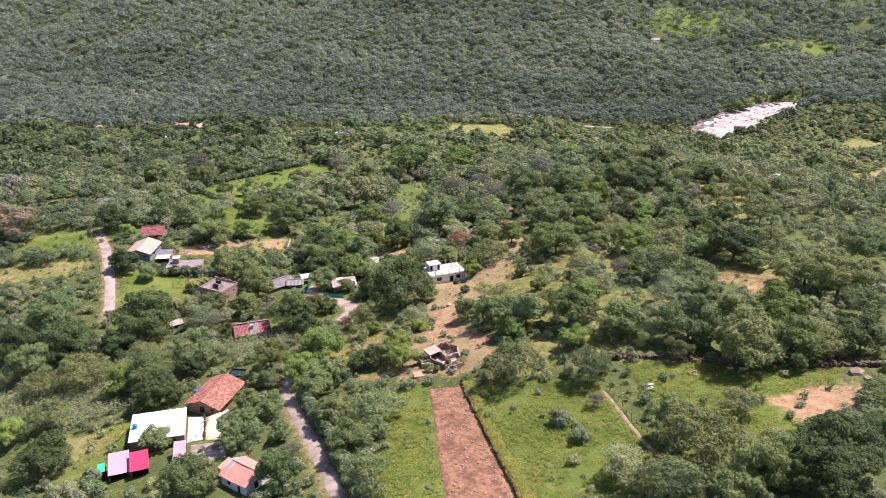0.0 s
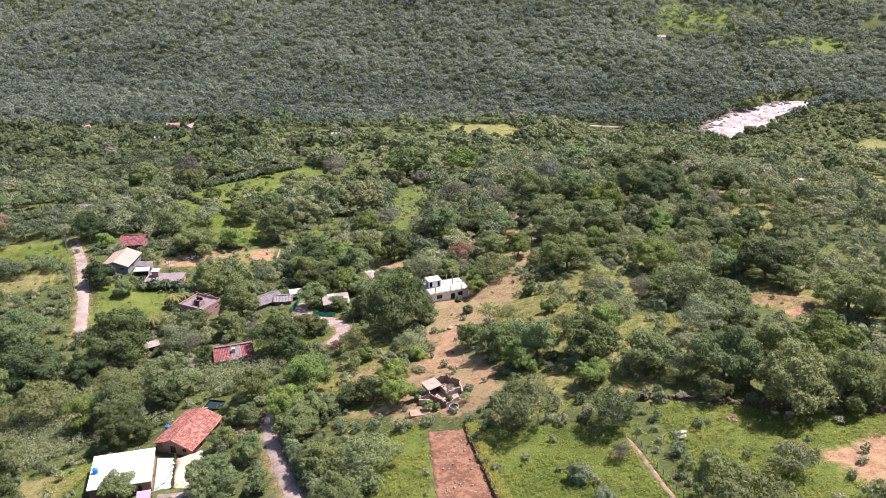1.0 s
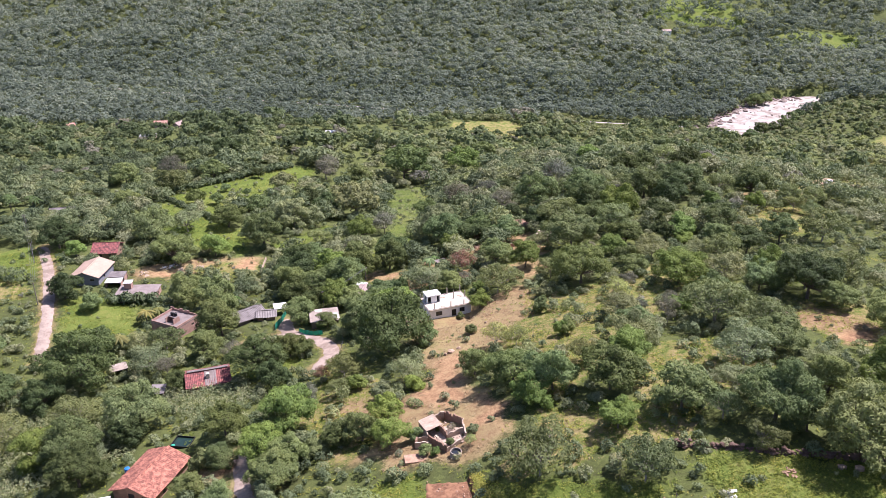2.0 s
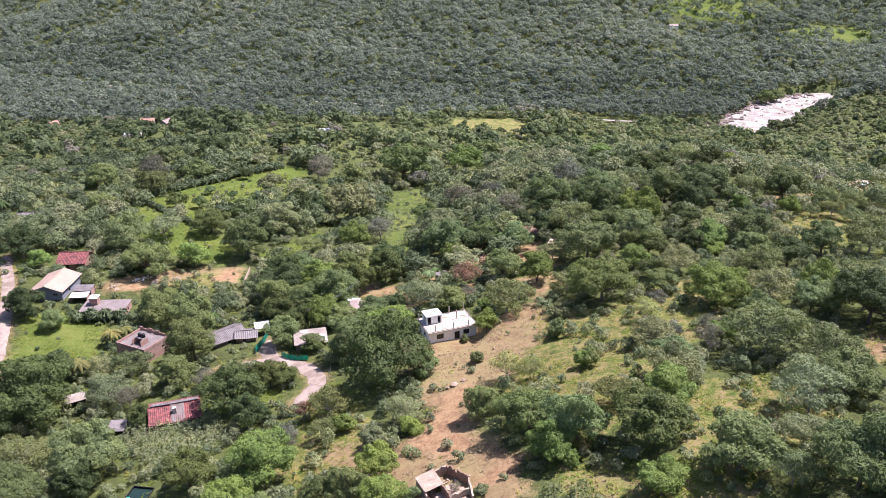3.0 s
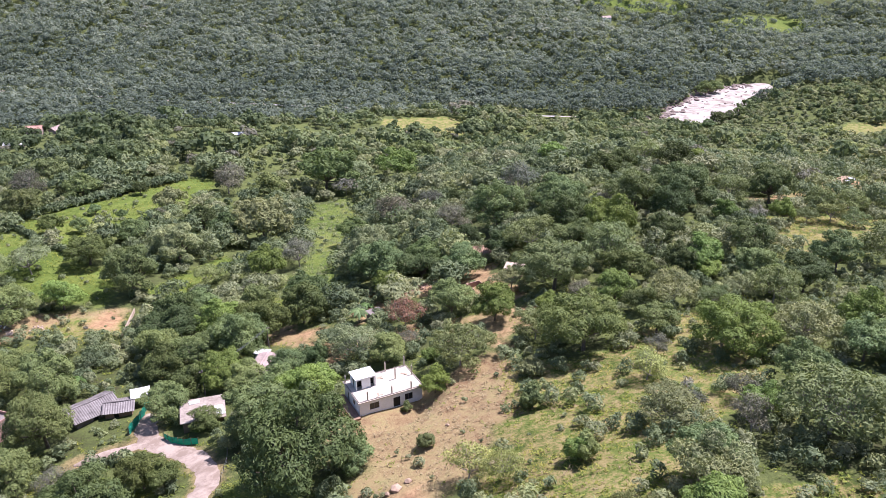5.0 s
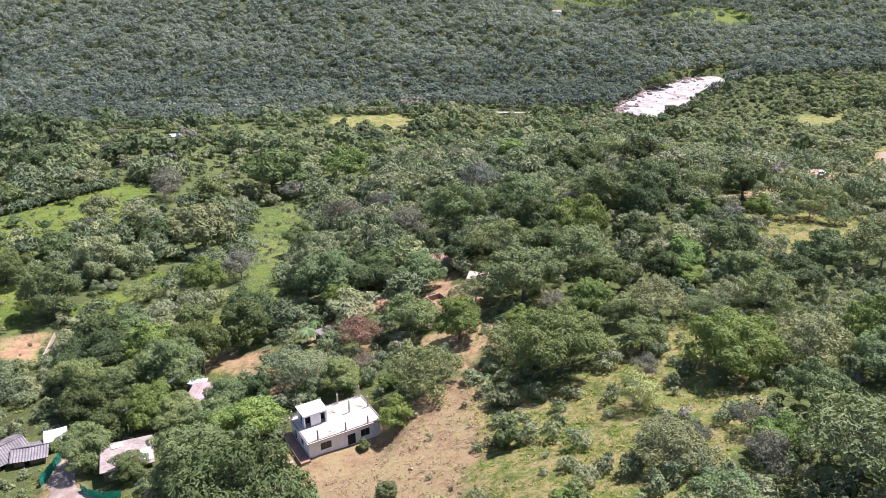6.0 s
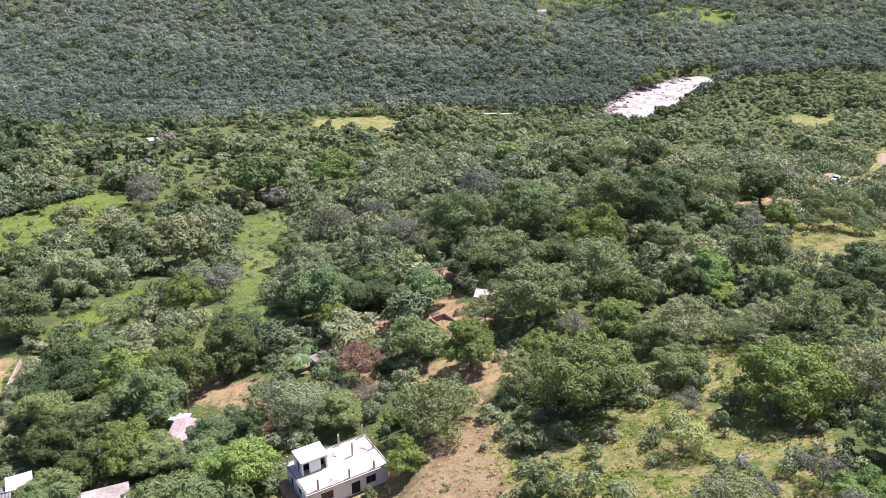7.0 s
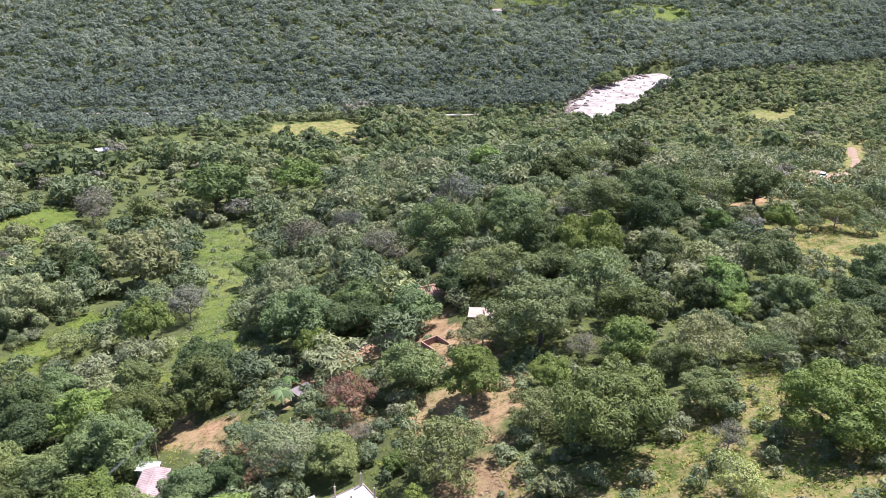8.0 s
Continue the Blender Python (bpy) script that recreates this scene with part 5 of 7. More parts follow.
# the white flat roof with its paved yard, and the coloured sheet roofs
flat = flat_house("house", "long house with a dazzling white flat roof", -76.0, 180.9, 14, 13.6, 12.4, 2.9, MAT_MUD, MAT_WHITE_SHEET,
                  {"front": [(2.5, 2.2, 0.0, 2.1), (-3, 1.2, 0.9, 1.0)], "right": [(-2, 1.0, 0.0, 2.0)]}, z=-10.1, over=0.3)
water_tank(-81.6, 179.2, -10.1 + 3.12, 0.62, 1.2, MAT_BLUE, "blue plastic water tank on a white roof")


def draped(name, poly, lift, material, label, category, n=14):
    """A thin slab following the ground between four corners."""
    (ax, ay), (bx, by), (cx, cy), (dx, dy) = poly
    u, w = np.meshgrid(np.linspace(0, 1, n), np.linspace(0, 1, n))
    u, w = u.ravel(), w.ravel()
    x = ax + (bx - ax) * u + (dx - ax) * w + (cx - bx - dx + ax) * u * w
    y = ay + (by - ay) * u + (dy - ay) * w + (cy - by - dy + ay) * u * w
    rim = (u == 0) | (u == 1) | (w == 0) | (w == 1)
    z = land(x, y) + lift - np.where(rim, lift + 0.4, 0)
    i = (np.arange(n - 1)[:, None] * n + np.arange(n - 1)[None, :]).ravel()
    tris = np.concatenate([np.stack([i, i + 1, i + n + 1], 1), np.stack([i, i + n + 1, i + n], 1)])
    return tagged(arrays_object(name, np.stack([x, y, z], 1), tris, material), label, category, kind="structure")


def yard():
    draped("paved_yard", [(-71.0, 189.6), (-66.3, 189.6), (-61.0, 171.0), (-66.2, 170.4)], 0.42, MAT_WHITE_SHEET, "white paved yard between houses", "yard")
    draped("concrete_yard", [(-66.2, 189.6), (-58.6, 188.4), (-53.6, 168.6), (-61.0, 171.0)], 0.38, MAT_CREAM, "worn cream concrete yard beside a house", "yard")
    draped("side_yard", [(-65, 171.0), (-54, 168.4), (-52, 160), (-62, 160)], 0.3, MAT_ROAD, "bare worn yard beside coloured sheds", "yard")
    rng = random.Random(8)
    for k in range(9):
        u = k / 8
        x, y = -66.6 + 5.2 * u + 0.5, 189.0 - 17 * u
        pot = thing("flower_pot", x, y, land_at(x, y) + 0.42, rng.uniform(0, 90), "small dark potted plant at the yard edge", "plant pot", "potted plants in the yard")
        bm = bmesh.new()
        tube(bm, 0.16, 0.24, (0, 0, 0), (0, 0, 0.4), 9)
        part("pot", bm, MAT_TILE, pot)
        tri = crown_leaves(60 + k, 70, 0.34, 3)[0] * 0.45 + [0, 0, 0.62]
        plant_ob = crown_object("leaves", tri, MAT_LEAVES)
        plant_ob.parent, plant_ob.color = pot, (0.05, 0.10, 0.02, 1)


yard()
lean_to("shed", "open shed with a flat mauve-pink sheet roof", -80.3, 164.0, 20, 5.0, 8.8, 3.1, 2.7, MAT_PINK, MAT_MUD)
lean_to("shed", "shed with a bright crimson sheet roof", -74.8, 163.2, 20, 4.5, 7.6, 3.0, 2.6, MAT_RED_SHEET, MAT_MUD)
lean_to("shed", "tiny lean-to with a sea-green sheet roof", -84.9, 164.0, 20, 1.9, 3.4, 2.5, 2.3, MAT_TEAL, MAT_WOOD)
lean_to("awning", "pale pink sheet awning over a yard", -64.9, 164.3, 14, 3.0, 7.6, 2.7, 2.2, MAT_PINK, category="awning")

# the new house with orange tiles
orange = gable_house("house", "small house with new orange tiles and white gable walls", -44.3, 147.4, -33, 7.6, 7.4, 2.7, 4.3, MAT_WHITE, MAT_ORANGE,
                     {"right": [(-1, 1.2, 0.0, 2.1), (1.2, 1.1, 0.9, 1.0)], "front": [(-2, 1.1, 0.9, 1.0), (1.2, 0.95, 0, 2.0)], "back": [(-2, 1.1, 0.9, 1.0)]}, over=0.35)
for end in (-1, 1):
    bm = bmesh.new()
    for side in (-1, 1):
        a, b = Vector((end * 3.95, side * 4.05, 2.42)), Vector((end * 3.95, 0, 4.5))
        tube(bm, 0.17, 0.17, a, b, 4)
    part("gable_coping", bm, MAT_WHITE, orange, "white painted coping along the gable")
bm = bmesh.new()
tube(bm, 0.09, 0.09, (-2.6, -0.3, 4.42), (-2.6, -4.0, 2.62), 4)
part("roof_strip", bm, MAT_WHITE_SHEET, orange, "thin white joint strip")
lean_to("porch", "open porch with orange tiles beside a house", -49.0, 150.2, -33, 2.6, 3.6, 2.9, 2.4, MAT_ORANGE, category="porch")

# houses along the west road
gable_house("house", "old house with a dark red tile roof", -131.4, 343.6, 4, 9.2, 9.2, 2.6, 4.8, MAT_MUD, MAT_OLD_TILE, {"front": [(-2, 1.1, 0, 2.0), (1.5, 1.1, 0.9, 1.0)], "right": [(0, 1, 0.9, 1.0)]}, z=-18.0)
gable_house("house", "grey rendered house with a pale peach gable roof", -129.0, 322.2, 88, 13.2, 10.2, 3.6, 5.4, MAT_GREY_WALL, MAT_PEACH,
            {"left": [(2.0, 1.6, 1.9, 0.8), (-4.0, 0.9, 0.0, 2.0)], "front": [(-2, 1.2, 1.2, 1.1)]}, z=-18.4, over=0.7)
lean_to("shed", "white sheet roof against a grey house", -118.6, 315.6, 4, 5.8, 3.6, 2.4, 2.1, MAT_WHITE_SHEET, MAT_BRICK)
lean_to("shed", "dull dark sheet roof against a grey house", -119.0, 320.2, 4, 6.0, 4.4, 2.7, 2.4, MAT_OLD_SHEET, MAT_BRICK)
terrace = flat_house("house", "low house with a bare grey concrete roof", -107.0, 307.4, 3, 13.6, 7.6, 2.8, MAT_BRICK, MAT_CONCRETE,
                     {"front": [(-4, 1.0, 0, 2.0), (0, 1.2, 0.9, 1.0), (3.5, 1.2, 0.9, 1.0)], "right": [(0, 1, 0.9, 1.0)]}, z=-19.0, over=0.3)
bm = bmesh.new()
block(bm, 2.4, 2.4, 2.3, (-3.6, 1.6, 3.02))
hut_ob = part("stair_hut", bm, MAT_BRICK, terrace, "brick stair hut")
bm = bmesh.new()
block(bm, 2.9, 3.0, 0.14, (-3.6, 1.6, 5.32))
part("hut_roof", bm, MAT_WHITE_SHEET, hut_ob, "white sheet roof")
gable_house("house", "far small house with a grey roof among trees", -172.0, 398.0, 15, 12.0, 8.0, 2.6, 4.2, MAT_GREY_WALL, MAT_OLD_SHEET, {"front": [(0, 1.1, 0.9, 1.0)]})

# the brick house with a roof terrace
brick = flat_house("house", "bare brick house with a walled concrete roof terrace", -86.0, 281.5, -26, 10.6, 9.6, 3.6, MAT_BRICK, MAT_CONCRETE,
                   {"front": [(-3.5, 1.2, 1.2, 1.0), (2, 1.2, 1.2, 1.0)], "right": [(1.6, 1.1, 1.9, 0.7)]}, z=-17.8, over=0.05, parapet=0.7, parapet_mat=MAT_BRICK)
hut = new("stair_hut")
hut.parent = brick
for sx, sy, px, py in ((0.16, 2.8, 2.3, -1.6), (3.0, 0.16, 0.7, -0.28), (0.16, 2.8, -0.8, -1.6)):
    bm = bmesh.new()
    block(bm, sx, sy, 1.7, (px, py, 3.82))
    part("hut_wall", bm, MAT_BRICK, hut, "bare brick wall")
bm = bmesh.new()
block(bm, 3.3, 1.9, 0.12, (0.7, -1.0, 5.52), bevel=0.02)
part("hut_roof", bm, MAT_CONCRETE, hut, "grey concrete slab")
for px, py, h in ((-5.1, 4.6, 1.1), (-1.4, 4.6, 1.3), (1.2, 4.62, 1.2)):
    bm = bmesh.new()
    block(bm, 1.6, 0.2, h, (px, py, 3.83), bevel=0.02)
    part("wall_stub", bm, MAT_BRICK, brick, "broken stub of brick wall")
for px, py in ((0.2, -0.9), (1.5, -0.8)):
    p = brick.matrix_basis @ Vector((px, py, 5.64))
    water_tank(p.x, p.y, p.z, 0.55, 1.0, MAT_BLACK, "black plastic water tank on a roof terrace")

# the weathered sheet-roofed cottage, its white awning, and the house across the lane
gable_house("cottage", "weathered cottage with a sagging grey sheet roof", -63.7, 286.2, 41, 9.4, 7.0, 2.3, 3.6, MAT_WOOD, MAT_OLD_SHEET, {"front": [(-1, 1.0, 0, 1.9)], "right": [(0, 0.9, 0.8, 0.9)]}, z=-17.0)
gable_house("cottage", "low brown extension with a worn grey sheet roof", -57.4, 286.0, 8, 5.6, 5.0, 2.2, 3.0, MAT_MUD, MAT_OLD_SHEET, {"front": [(-1, 1.0, 0, 1.9)]}, z=-16.6)
lean_to("awning", "flat white sheet awning at the lane", -53.4, 288.7, 17, 4.3, 3.9, 3.0, 2.8, MAT_WHITE_SHEET, category="awning")
lane = flat_house("house", "house with a dirty concrete roof beside the lane", -36.9, 275.4, 12, 8.2, 7.6, 2.8, MAT_MUD, MAT_TAN_SLAB, {"front": [(-2.6, 1.6, 0, 2.1), (1.2, 1.2, 0.9, 1.0)], "left": [(0, 1.2, 0.9, 1.0)]}, z=-12.6, over=0.5)
for px, py, sx, sy, mat in ((-1.6, 2.8, 2.2, 1.2, MAT_WHITE_SHEET), (3.4, -1.6, 1.8, 3.4, MAT_WHITE_SHEET)):
    bm = bmesh.new()
    block(bm, sx, sy, 0.12, (px, py, 3.06), (2, 3, 8))
    part("roof_panel", bm, mat, lane, "loose white sheet")

# the red-tiled house in the trees
red = gable_house("house", "old red-tiled house with a pale patched middle", -65.0, 243.6, 18, 11.0, 8.6, 2.6, 4.2, MAT_BRICK, MAT_OLD_TILE, {"front": [(-2.6, 1.0, 0, 2.0), (2, 1.1, 0.9, 1.0)]}, z=-14.3)
bm = bmesh.new()
ridged_slope(bm, (-0.9, -4.7, 2.60), (2.2, -4.7, 2.60), (2.2, 0.1, 4.5), (-0.9, 0.1, 4.5), 5, 0.05, 0.05)
part("roof_patch", bm, MAT_CONCRETE, red, "pale brownish patch of sheet roofing")
bm = bmesh.new()
ridged_slope(bm, (5.6, 3.2, 3.3), (-5.4, 3.2, 3.3), (-5.4, -0.1, 4.75), (5.6, -0.1, 4.75), 12, 0.05, 0.05)
part("roof_sheet", bm, MAT_OLD_SHEET, red, "dull grey sheet strip along the ridge")
for px in (-0.2, 0.9):
    bm = bmesh.new()
    block(bm, 0.35, 0.35, 2.9, (px, -4.75, -0.4))
    part("post", bm, MAT_SLAB, red, "pale square porch post")
bm = bmesh.new()
block(bm, 0.9, 0.9, 1.7, (0.0, -2.2, 3.1))
part("chimney", bm, MAT_SLAB, red, "pale block chimney")
lean_to("shed", "small pale sheet roof half hidden in trees", -95.3, 256.2, 30, 5.0, 3.2, 2.4, 1.8, MAT_TAN_SLAB, MAT_WOOD)
lean_to("shed", "grey sheet shed beside the red-tiled house", -78.0, 240.0, 5, 4.0, 4.4, 2.2, 1.9, MAT_OLD_SHEET, MAT_WOOD)

# the small house by the power line
gable_house("house", "small house with a broken pale pinkish roof", -26.6, 292.6, 78, 9.0, 4.0, 2.4, 2.9, MAT_WHITE, MAT_PALE_ROOF, {"left": [(-1, 1, 0, 2.0)], "front": [(0, 1.1, 0.9, 1.0)]}, z=-12.4, over=0.3)
lean_to("shed", "bluish sheet roof over a house corner", -27.2, 298.6, 75, 2.6, 3.6, 3.2, 3.0, MAT_WHITE_SHEET, MAT_WHITE)

# far roofs on the plateau
for x, y, turn, w, d, lift, mat, words in ((-213, 653, 8, 9, 6, 2.2, MAT_FADED, "far house with a faded orange tile roof"), (-296, 680, 40, 8, 6, 2.2, MAT_FADED, "far house with a faded red tile roof"),
                                           (-203, 597, 6, 10, 4.4, 0.4, MAT_WHITE_SHEET, "far long house with a white sheet roof"), (-74, 578, 8, 6, 3.2, -0.2, MAT_WHITE_SHEET, "far low house with a white sheet roof"),
                                           (-198, 648, 70, 7, 5, 0.2, MAT_PALE_ROOF, "far annex with a pale pinkish roof")):
    gable_house("house", words, x, y, turn, w, d, *((2.3, 2.9) if mat is MAT_WHITE_SHEET else (2.6, 4.2)), MAT_PALE_ROOF, mat, {"front": [(-2, 1.2, 0.9, 1.1), (2, 1.2, 0.9, 1.1)]}, z=land_at(x, y) + lift)

gable_house("house", "tiny far house with a pale roof on the forest hill", 298, 1148, 10, 11, 8, 3.0, 4.6, MAT_WHITE, MAT_PALE_ROOF, {"front": [(-2, 1.2, 0.9, 1.1), (2, 1.2, 0.9, 1.1)]}, z=land_at(298, 1148) + 0.5)


# ---- fields, walls and small things ----
def lumpy(bm, r, seed, at=(0, 0, 0), squash=0.7, detail=1):
    """A rough stone: an ice-sphere pushed in and out."""
    rng = random.Random(seed)
    made = bmesh.ops.create_icosphere(bm, subdivisions=detail, radius=r)
    off = Vector((rng.uniform(0, 50), rng.uniform(0, 50), rng.uniform(0, 50)))
    sx, sy = rng.uniform(0.75, 1.3), rng.uniform(0.75, 1.3)
    for v in made["verts"]:
        k = 1 + 0.35 * noise.noise(v.co / r * 1.1 + off)
        v.co = Vector((v.co.x * k * sx, v.co.y * k * sy, v.co.z * k * squash)) + Vector(at)


def tilled_plot():
    """The long strip of stony red earth, sunk a little into the grass, with a cut bank on one side."""
    n, m = 20, 90
    (ax, ay), (bx, by), (cx, cy), (dx, dy) = PLOT
    v = np.zeros((m, n, 3))
    rng = np.random.RandomState(3)
    for i in range(m):
        w = i / (m - 1)
        lx, ly, rx, ry = ax + (dx - ax) * w, ay + (dy - ay) * w, bx + (cx - bx) * w, by + (cy - by) * w
        for j in range(n):
            u = j / (n - 1) + 0.012 * math.sin(i * 1.3 + j) + (0.03 * math.sin(i * 0.7) + 0.02 * math.sin(i * 1.9)) * (j in (0, n - 1))
            v[i, j, :2] = lx + (rx - lx) * u, ly + (ry - ly) * u
    flat = v.reshape(-1, 3)
    flat[:, 2] = land(flat[:, 0], flat[:, 1]) + 0.16 + 0.07 * rng.randn(len(flat)) + 0.06 * np.sin(flat[:, 1] * 0.9)
    grid = flat.reshape(m, n, 3)
    for edge in (grid[0], grid[-1], grid[:, 0], grid[:, -1]):
        edge[:, 2] -= 0.5
    i = (np.arange(m - 1)[:, None] * n + np.arange(n - 1)[None, :]).ravel()
    tris = np.concatenate([np.stack([i, i + 1, i + n + 1], 1), np.stack([i, i + n + 1, i + n], 1)])
    tagged(arrays_object("tilled_plot", flat, tris, MAT_EARTH), "long strip of bare red stony earth", "field", kind="structure")
    bm = bmesh.new()
    for k in range(620):
        u, w = rng.rand() ** (0.55 if k % 3 else 1.0), rng.rand() ** 0.75
        x, y = ax + (dx - ax) * w + u * (bx - ax + (cx - bx - dx + ax) * w), ay + (dy - ay) * w + u * (by - ay + (cy - by - dy + ay) * w)
        lumpy(bm, 0.06 + 0.26 * rng.rand() ** 4, k, (x, y, land_at(x, y) + 0.2), 0.7, 1)
    tagged(part("loose_stones", bm, MAT_CLOD), "pale loose stones scattered on red earth", "stones", kind="stuff")
    # cut bank with a ditch along the lower side
    bm = bmesh.new()
    rows = []
    for k in range(70):
        w = k / 69
        x, y = bx + (cx - bx) * w + 0.35, by + (cy - by) * w
        g = land_at(x, y)
        j = 0.25 * math.sin(k * 0.9) + 0.15 * math.sin(k * 2.3)
        rows.append([bm.verts.new((x + o + j * 0.5, y, g + h)) for o, h in ((-0.6, -0.3), (-0.4, 0.2), (-0.2, 0.75 + 0.1 * j), (0.15, 0.95 + 0.1 * j), (0.9, 0.75), (2.6, -0.2))])
    for a, b in zip(rows, rows[1:]):
        for q in range(5):
            bm.faces.new((a[q], a[q + 1], b[q + 1], b[q]))
    tagged(part("earth_bank", bm, MAT_CUT), "dark cut bank of earth beside a field", "bank", kind="structure")


tilled_plot()


def stone_shapes(count, r, squash=0.75):
    out = []
    for k in range(count):
        bm = bmesh.new()
        lumpy(bm, r, 300 + k, squash=squash)
        me = bpy.data.meshes.new("stone")
        bm.to_mesh(me)
        bm.free()
        me.materials.append(MAT_STONE)
        out.append(me)
    return out


STONES = stone_shapes(7, 0.5)


def dry_stone_wall(line, label):
    """A low wall of piled field stones, each its own piece."""
    root = tagged(new("stone_wall"), label, "wall", kind="structure")
    rng = random.Random(11)
    pts = []
    for (x1, y1), (x2, y2) in zip(line, line[1:]):
        n = int(math.hypot(x2 - x1, y2 - y1) / 0.78)
        pts += [(x1 + (x2 - x1) * k / n, y1 + (y2 - y1) * k / n) for k in range(n)]
    for course in range(3):
        for x, y in pts:
            if course == 2 and rng.random() < 0.35:
                continue
            s = rng.uniform(0.8, 1.35) * (1.0 - 0.1 * course)
            q = (x + rng.uniform(-0.3, 0.3), y + rng.uniform(-0.28, 0.28))
            ob = new("stone", rng.choice(STONES))
            ob.parent = root
            ob.matrix_basis = Matrix.LocRotScale((q[0], q[1], land_at(*q) + 0.15 + 0.5 * course), Euler((rng.uniform(-0.4, 0.4), rng.uniform(-0.4, 0.4), rng.uniform(0, 6))), (s * 1.15, s, s * 0.8))


dry_stone_wall([(41.5, 170.3), (56, 165.9), (74, 161.7), (97.5, 158.4), (112, 157)], "long low wall of dark piled field stones")

for x, y, r, words in ((92.3, 154.8, 1.7, "large pale brown boulder beside a wall"), (93.5, 152.0, 1.1, "brown boulder on bare earth"), (69.0, 160.0, 0.9, "rounded brown boulder in grass"),
                       (66.5, 160.6, 0.7, "small brown boulder in grass"), (2.2, 231.8, 0.9, "square tan boulder on dry grass"), (4.2, 233.0, 0.75, "pale boulder on dry grass"),
                       (0.8, 231.0, 0.6, "brown boulder on dry grass"), (17.4, 231.5, 0.6, "brown stone on the dry slope"), (64.5, 178, 1.3, "grey boulder in tree shade"),
                       (30, 228, 0.5, "grey stone in the grass"), (12, 249, 0.4, "grey stone in dry grass")):
    bm = bmesh.new()
    lumpy(bm, r, int(x * 10 + y), squash=0.85, detail=1)
    ob = tagged(part("boulder", bm, MAT_BOULDER), words, "boulder", "boulders on the slopes")
    ob.matrix_basis = pose(x, y, land_at(x, y) + r * 0.3)


# the roofless ruin with its rubble and water ring
def ruin():
    ox, oy = 0.2, 188.8
    oz = land_at(ox, oy)
    root = thing("ruined_house", ox, oy, oz, 0, "roofless ruined house of low pale broken walls", "ruin")
    rng = random.Random(21)

    def ragged(x1, y1, x2, y2, hgt):
        """A broken wall with an uneven top, following the ground."""
        bm = bmesh.new()
        d = Vector((x2 - x1, y2 - y1, 0))
        n = max(4, int(d.length / 0.45))
        side = Vector((-d.y, d.x, 0)).normalized() * 0.14
        rows = []
        for k in range(n + 1):
            p = Vector((x1, y1, 0)) + d * (k / n)
            g = land_at(p.x, p.y) - oz
            top = g + hgt * (rng.uniform(0.82, 1.06) if rng.random() < 0.8 else rng.uniform(0.4, 0.8))
            q = p - Vector((ox, oy, 0))
            rows.append([bm.verts.new(q + s * side + Vector((0, 0, z))) for s, z in ((-1, g - 0.5), (-1, top), (1, top + rng.uniform(-0.06, 0.06)), (1, g - 0.5))])
        for p, q in zip(rows, rows[1:]):
            for c in range(3):
                bm.faces.new((p[c], p[c + 1], q[c + 1], q[c]))
        bm.faces.new(rows[0])
        bm.faces.new(rows[-1])
        part("wall", bm, MAT_RUBBLE if rng.random() < 0.7 else MAT_MUD, root)

    for seg in ((-4.9, 193.8, 0.4, 195.7, 1.9), (0.4, 195.7, 4.1, 190.9, 2.0), (4.1, 190.9, 4.7, 185.6, 1.5), (4.7, 185.6, 0.8, 182.8, 0.9), (-4.9, 193.8, -3.0, 188.2, 1.8),
                (-3.0, 188.2, 0.8, 182.8, 1.3), (-2.3, 194.7, 0.9, 187.2, 1.8), (0.9, 187.2, 4.4, 188.2, 1.4), (-5.6, 186.6, -3.0, 186.2, 1.2), (-5.6, 186.6, -5.2, 189.0, 1.2), (-5.2, 189.0, -3.0, 188.2, 1.1)):
        ragged(*seg)
    corners = [Vector((x - ox, y - oy, land_at(x, y) - oz + h)) for x, y, h in ((-5.2, 193.6, 2.0), (-3.3, 188.6, 2.0), (-0.1, 189.9, 2.05), (-2.0, 195.0, 2.1))]
    bm = bmesh.new()
    ridged_slope(bm, *corners, 7, 0.06, 0.04)
    part("roof_sheet", bm, MAT_RUBBLE, root, "bent pale tan sheet of roofing")
    bm = bmesh.new()
    block(bm, 4.4, 2.6, 0.75, (-5.4 - ox, 182.3 - oy, land_at(-5.4, 182.3) - oz - 0.45), (0, 0, 10), 0.04)
    part("floor_slab", bm, MAT_CLOD, root, "reddish floor slab")
    draped("ruin_floor", [(-3.8, 192.6), (3.4, 192.4), (4.4, 186.0), (0.4, 184.0)], 0.12, MAT_RUBBLE, "rubble-covered floor inside a ruin", "floor")
    for k in range(110):
        x, y = rng.uniform(-3.6, 4.6), rng.uniform(183.4, 193.6)
        ob = thing("rubble_block", x, y, land_at(x, y) + 0.02, rng.uniform(0, 180), "pale broken block of masonry", "rubble", "rubble round the ruin")
        bm = bmesh.new()
        block(bm, rng.uniform(0.2, 0.8), rng.uniform(0.15, 0.4), rng.uniform(0.1, 0.3), (0, 0, 0), (rng.uniform(-12, 12), rng.uniform(-12, 12), 0), 0.03)
        part("block", bm, MAT_RUBBLE, ob)
    ring = thing("water_ring", 2.6, 180.9, land_at(2.6, 180.9), 0, "round grey concrete water ring with dark water", "water tank")
    bm = bmesh.new()
    for k in range(24):
        a, b = k * math.tau / 24, (k + 1) * math.tau / 24
        q = [(r * math.cos(t), r * math.sin(t), z) for t in (a, b) for r, z in ((1.15, -0.5), (1.15, 0.85), (0.98, 0.85), (0.98, -0.5))]
        v = [bm.verts.new(p) for p in q]
        for i in range(3):
            bm.faces.new((v[i], v[i + 1], v[i + 5], v[i + 4]))
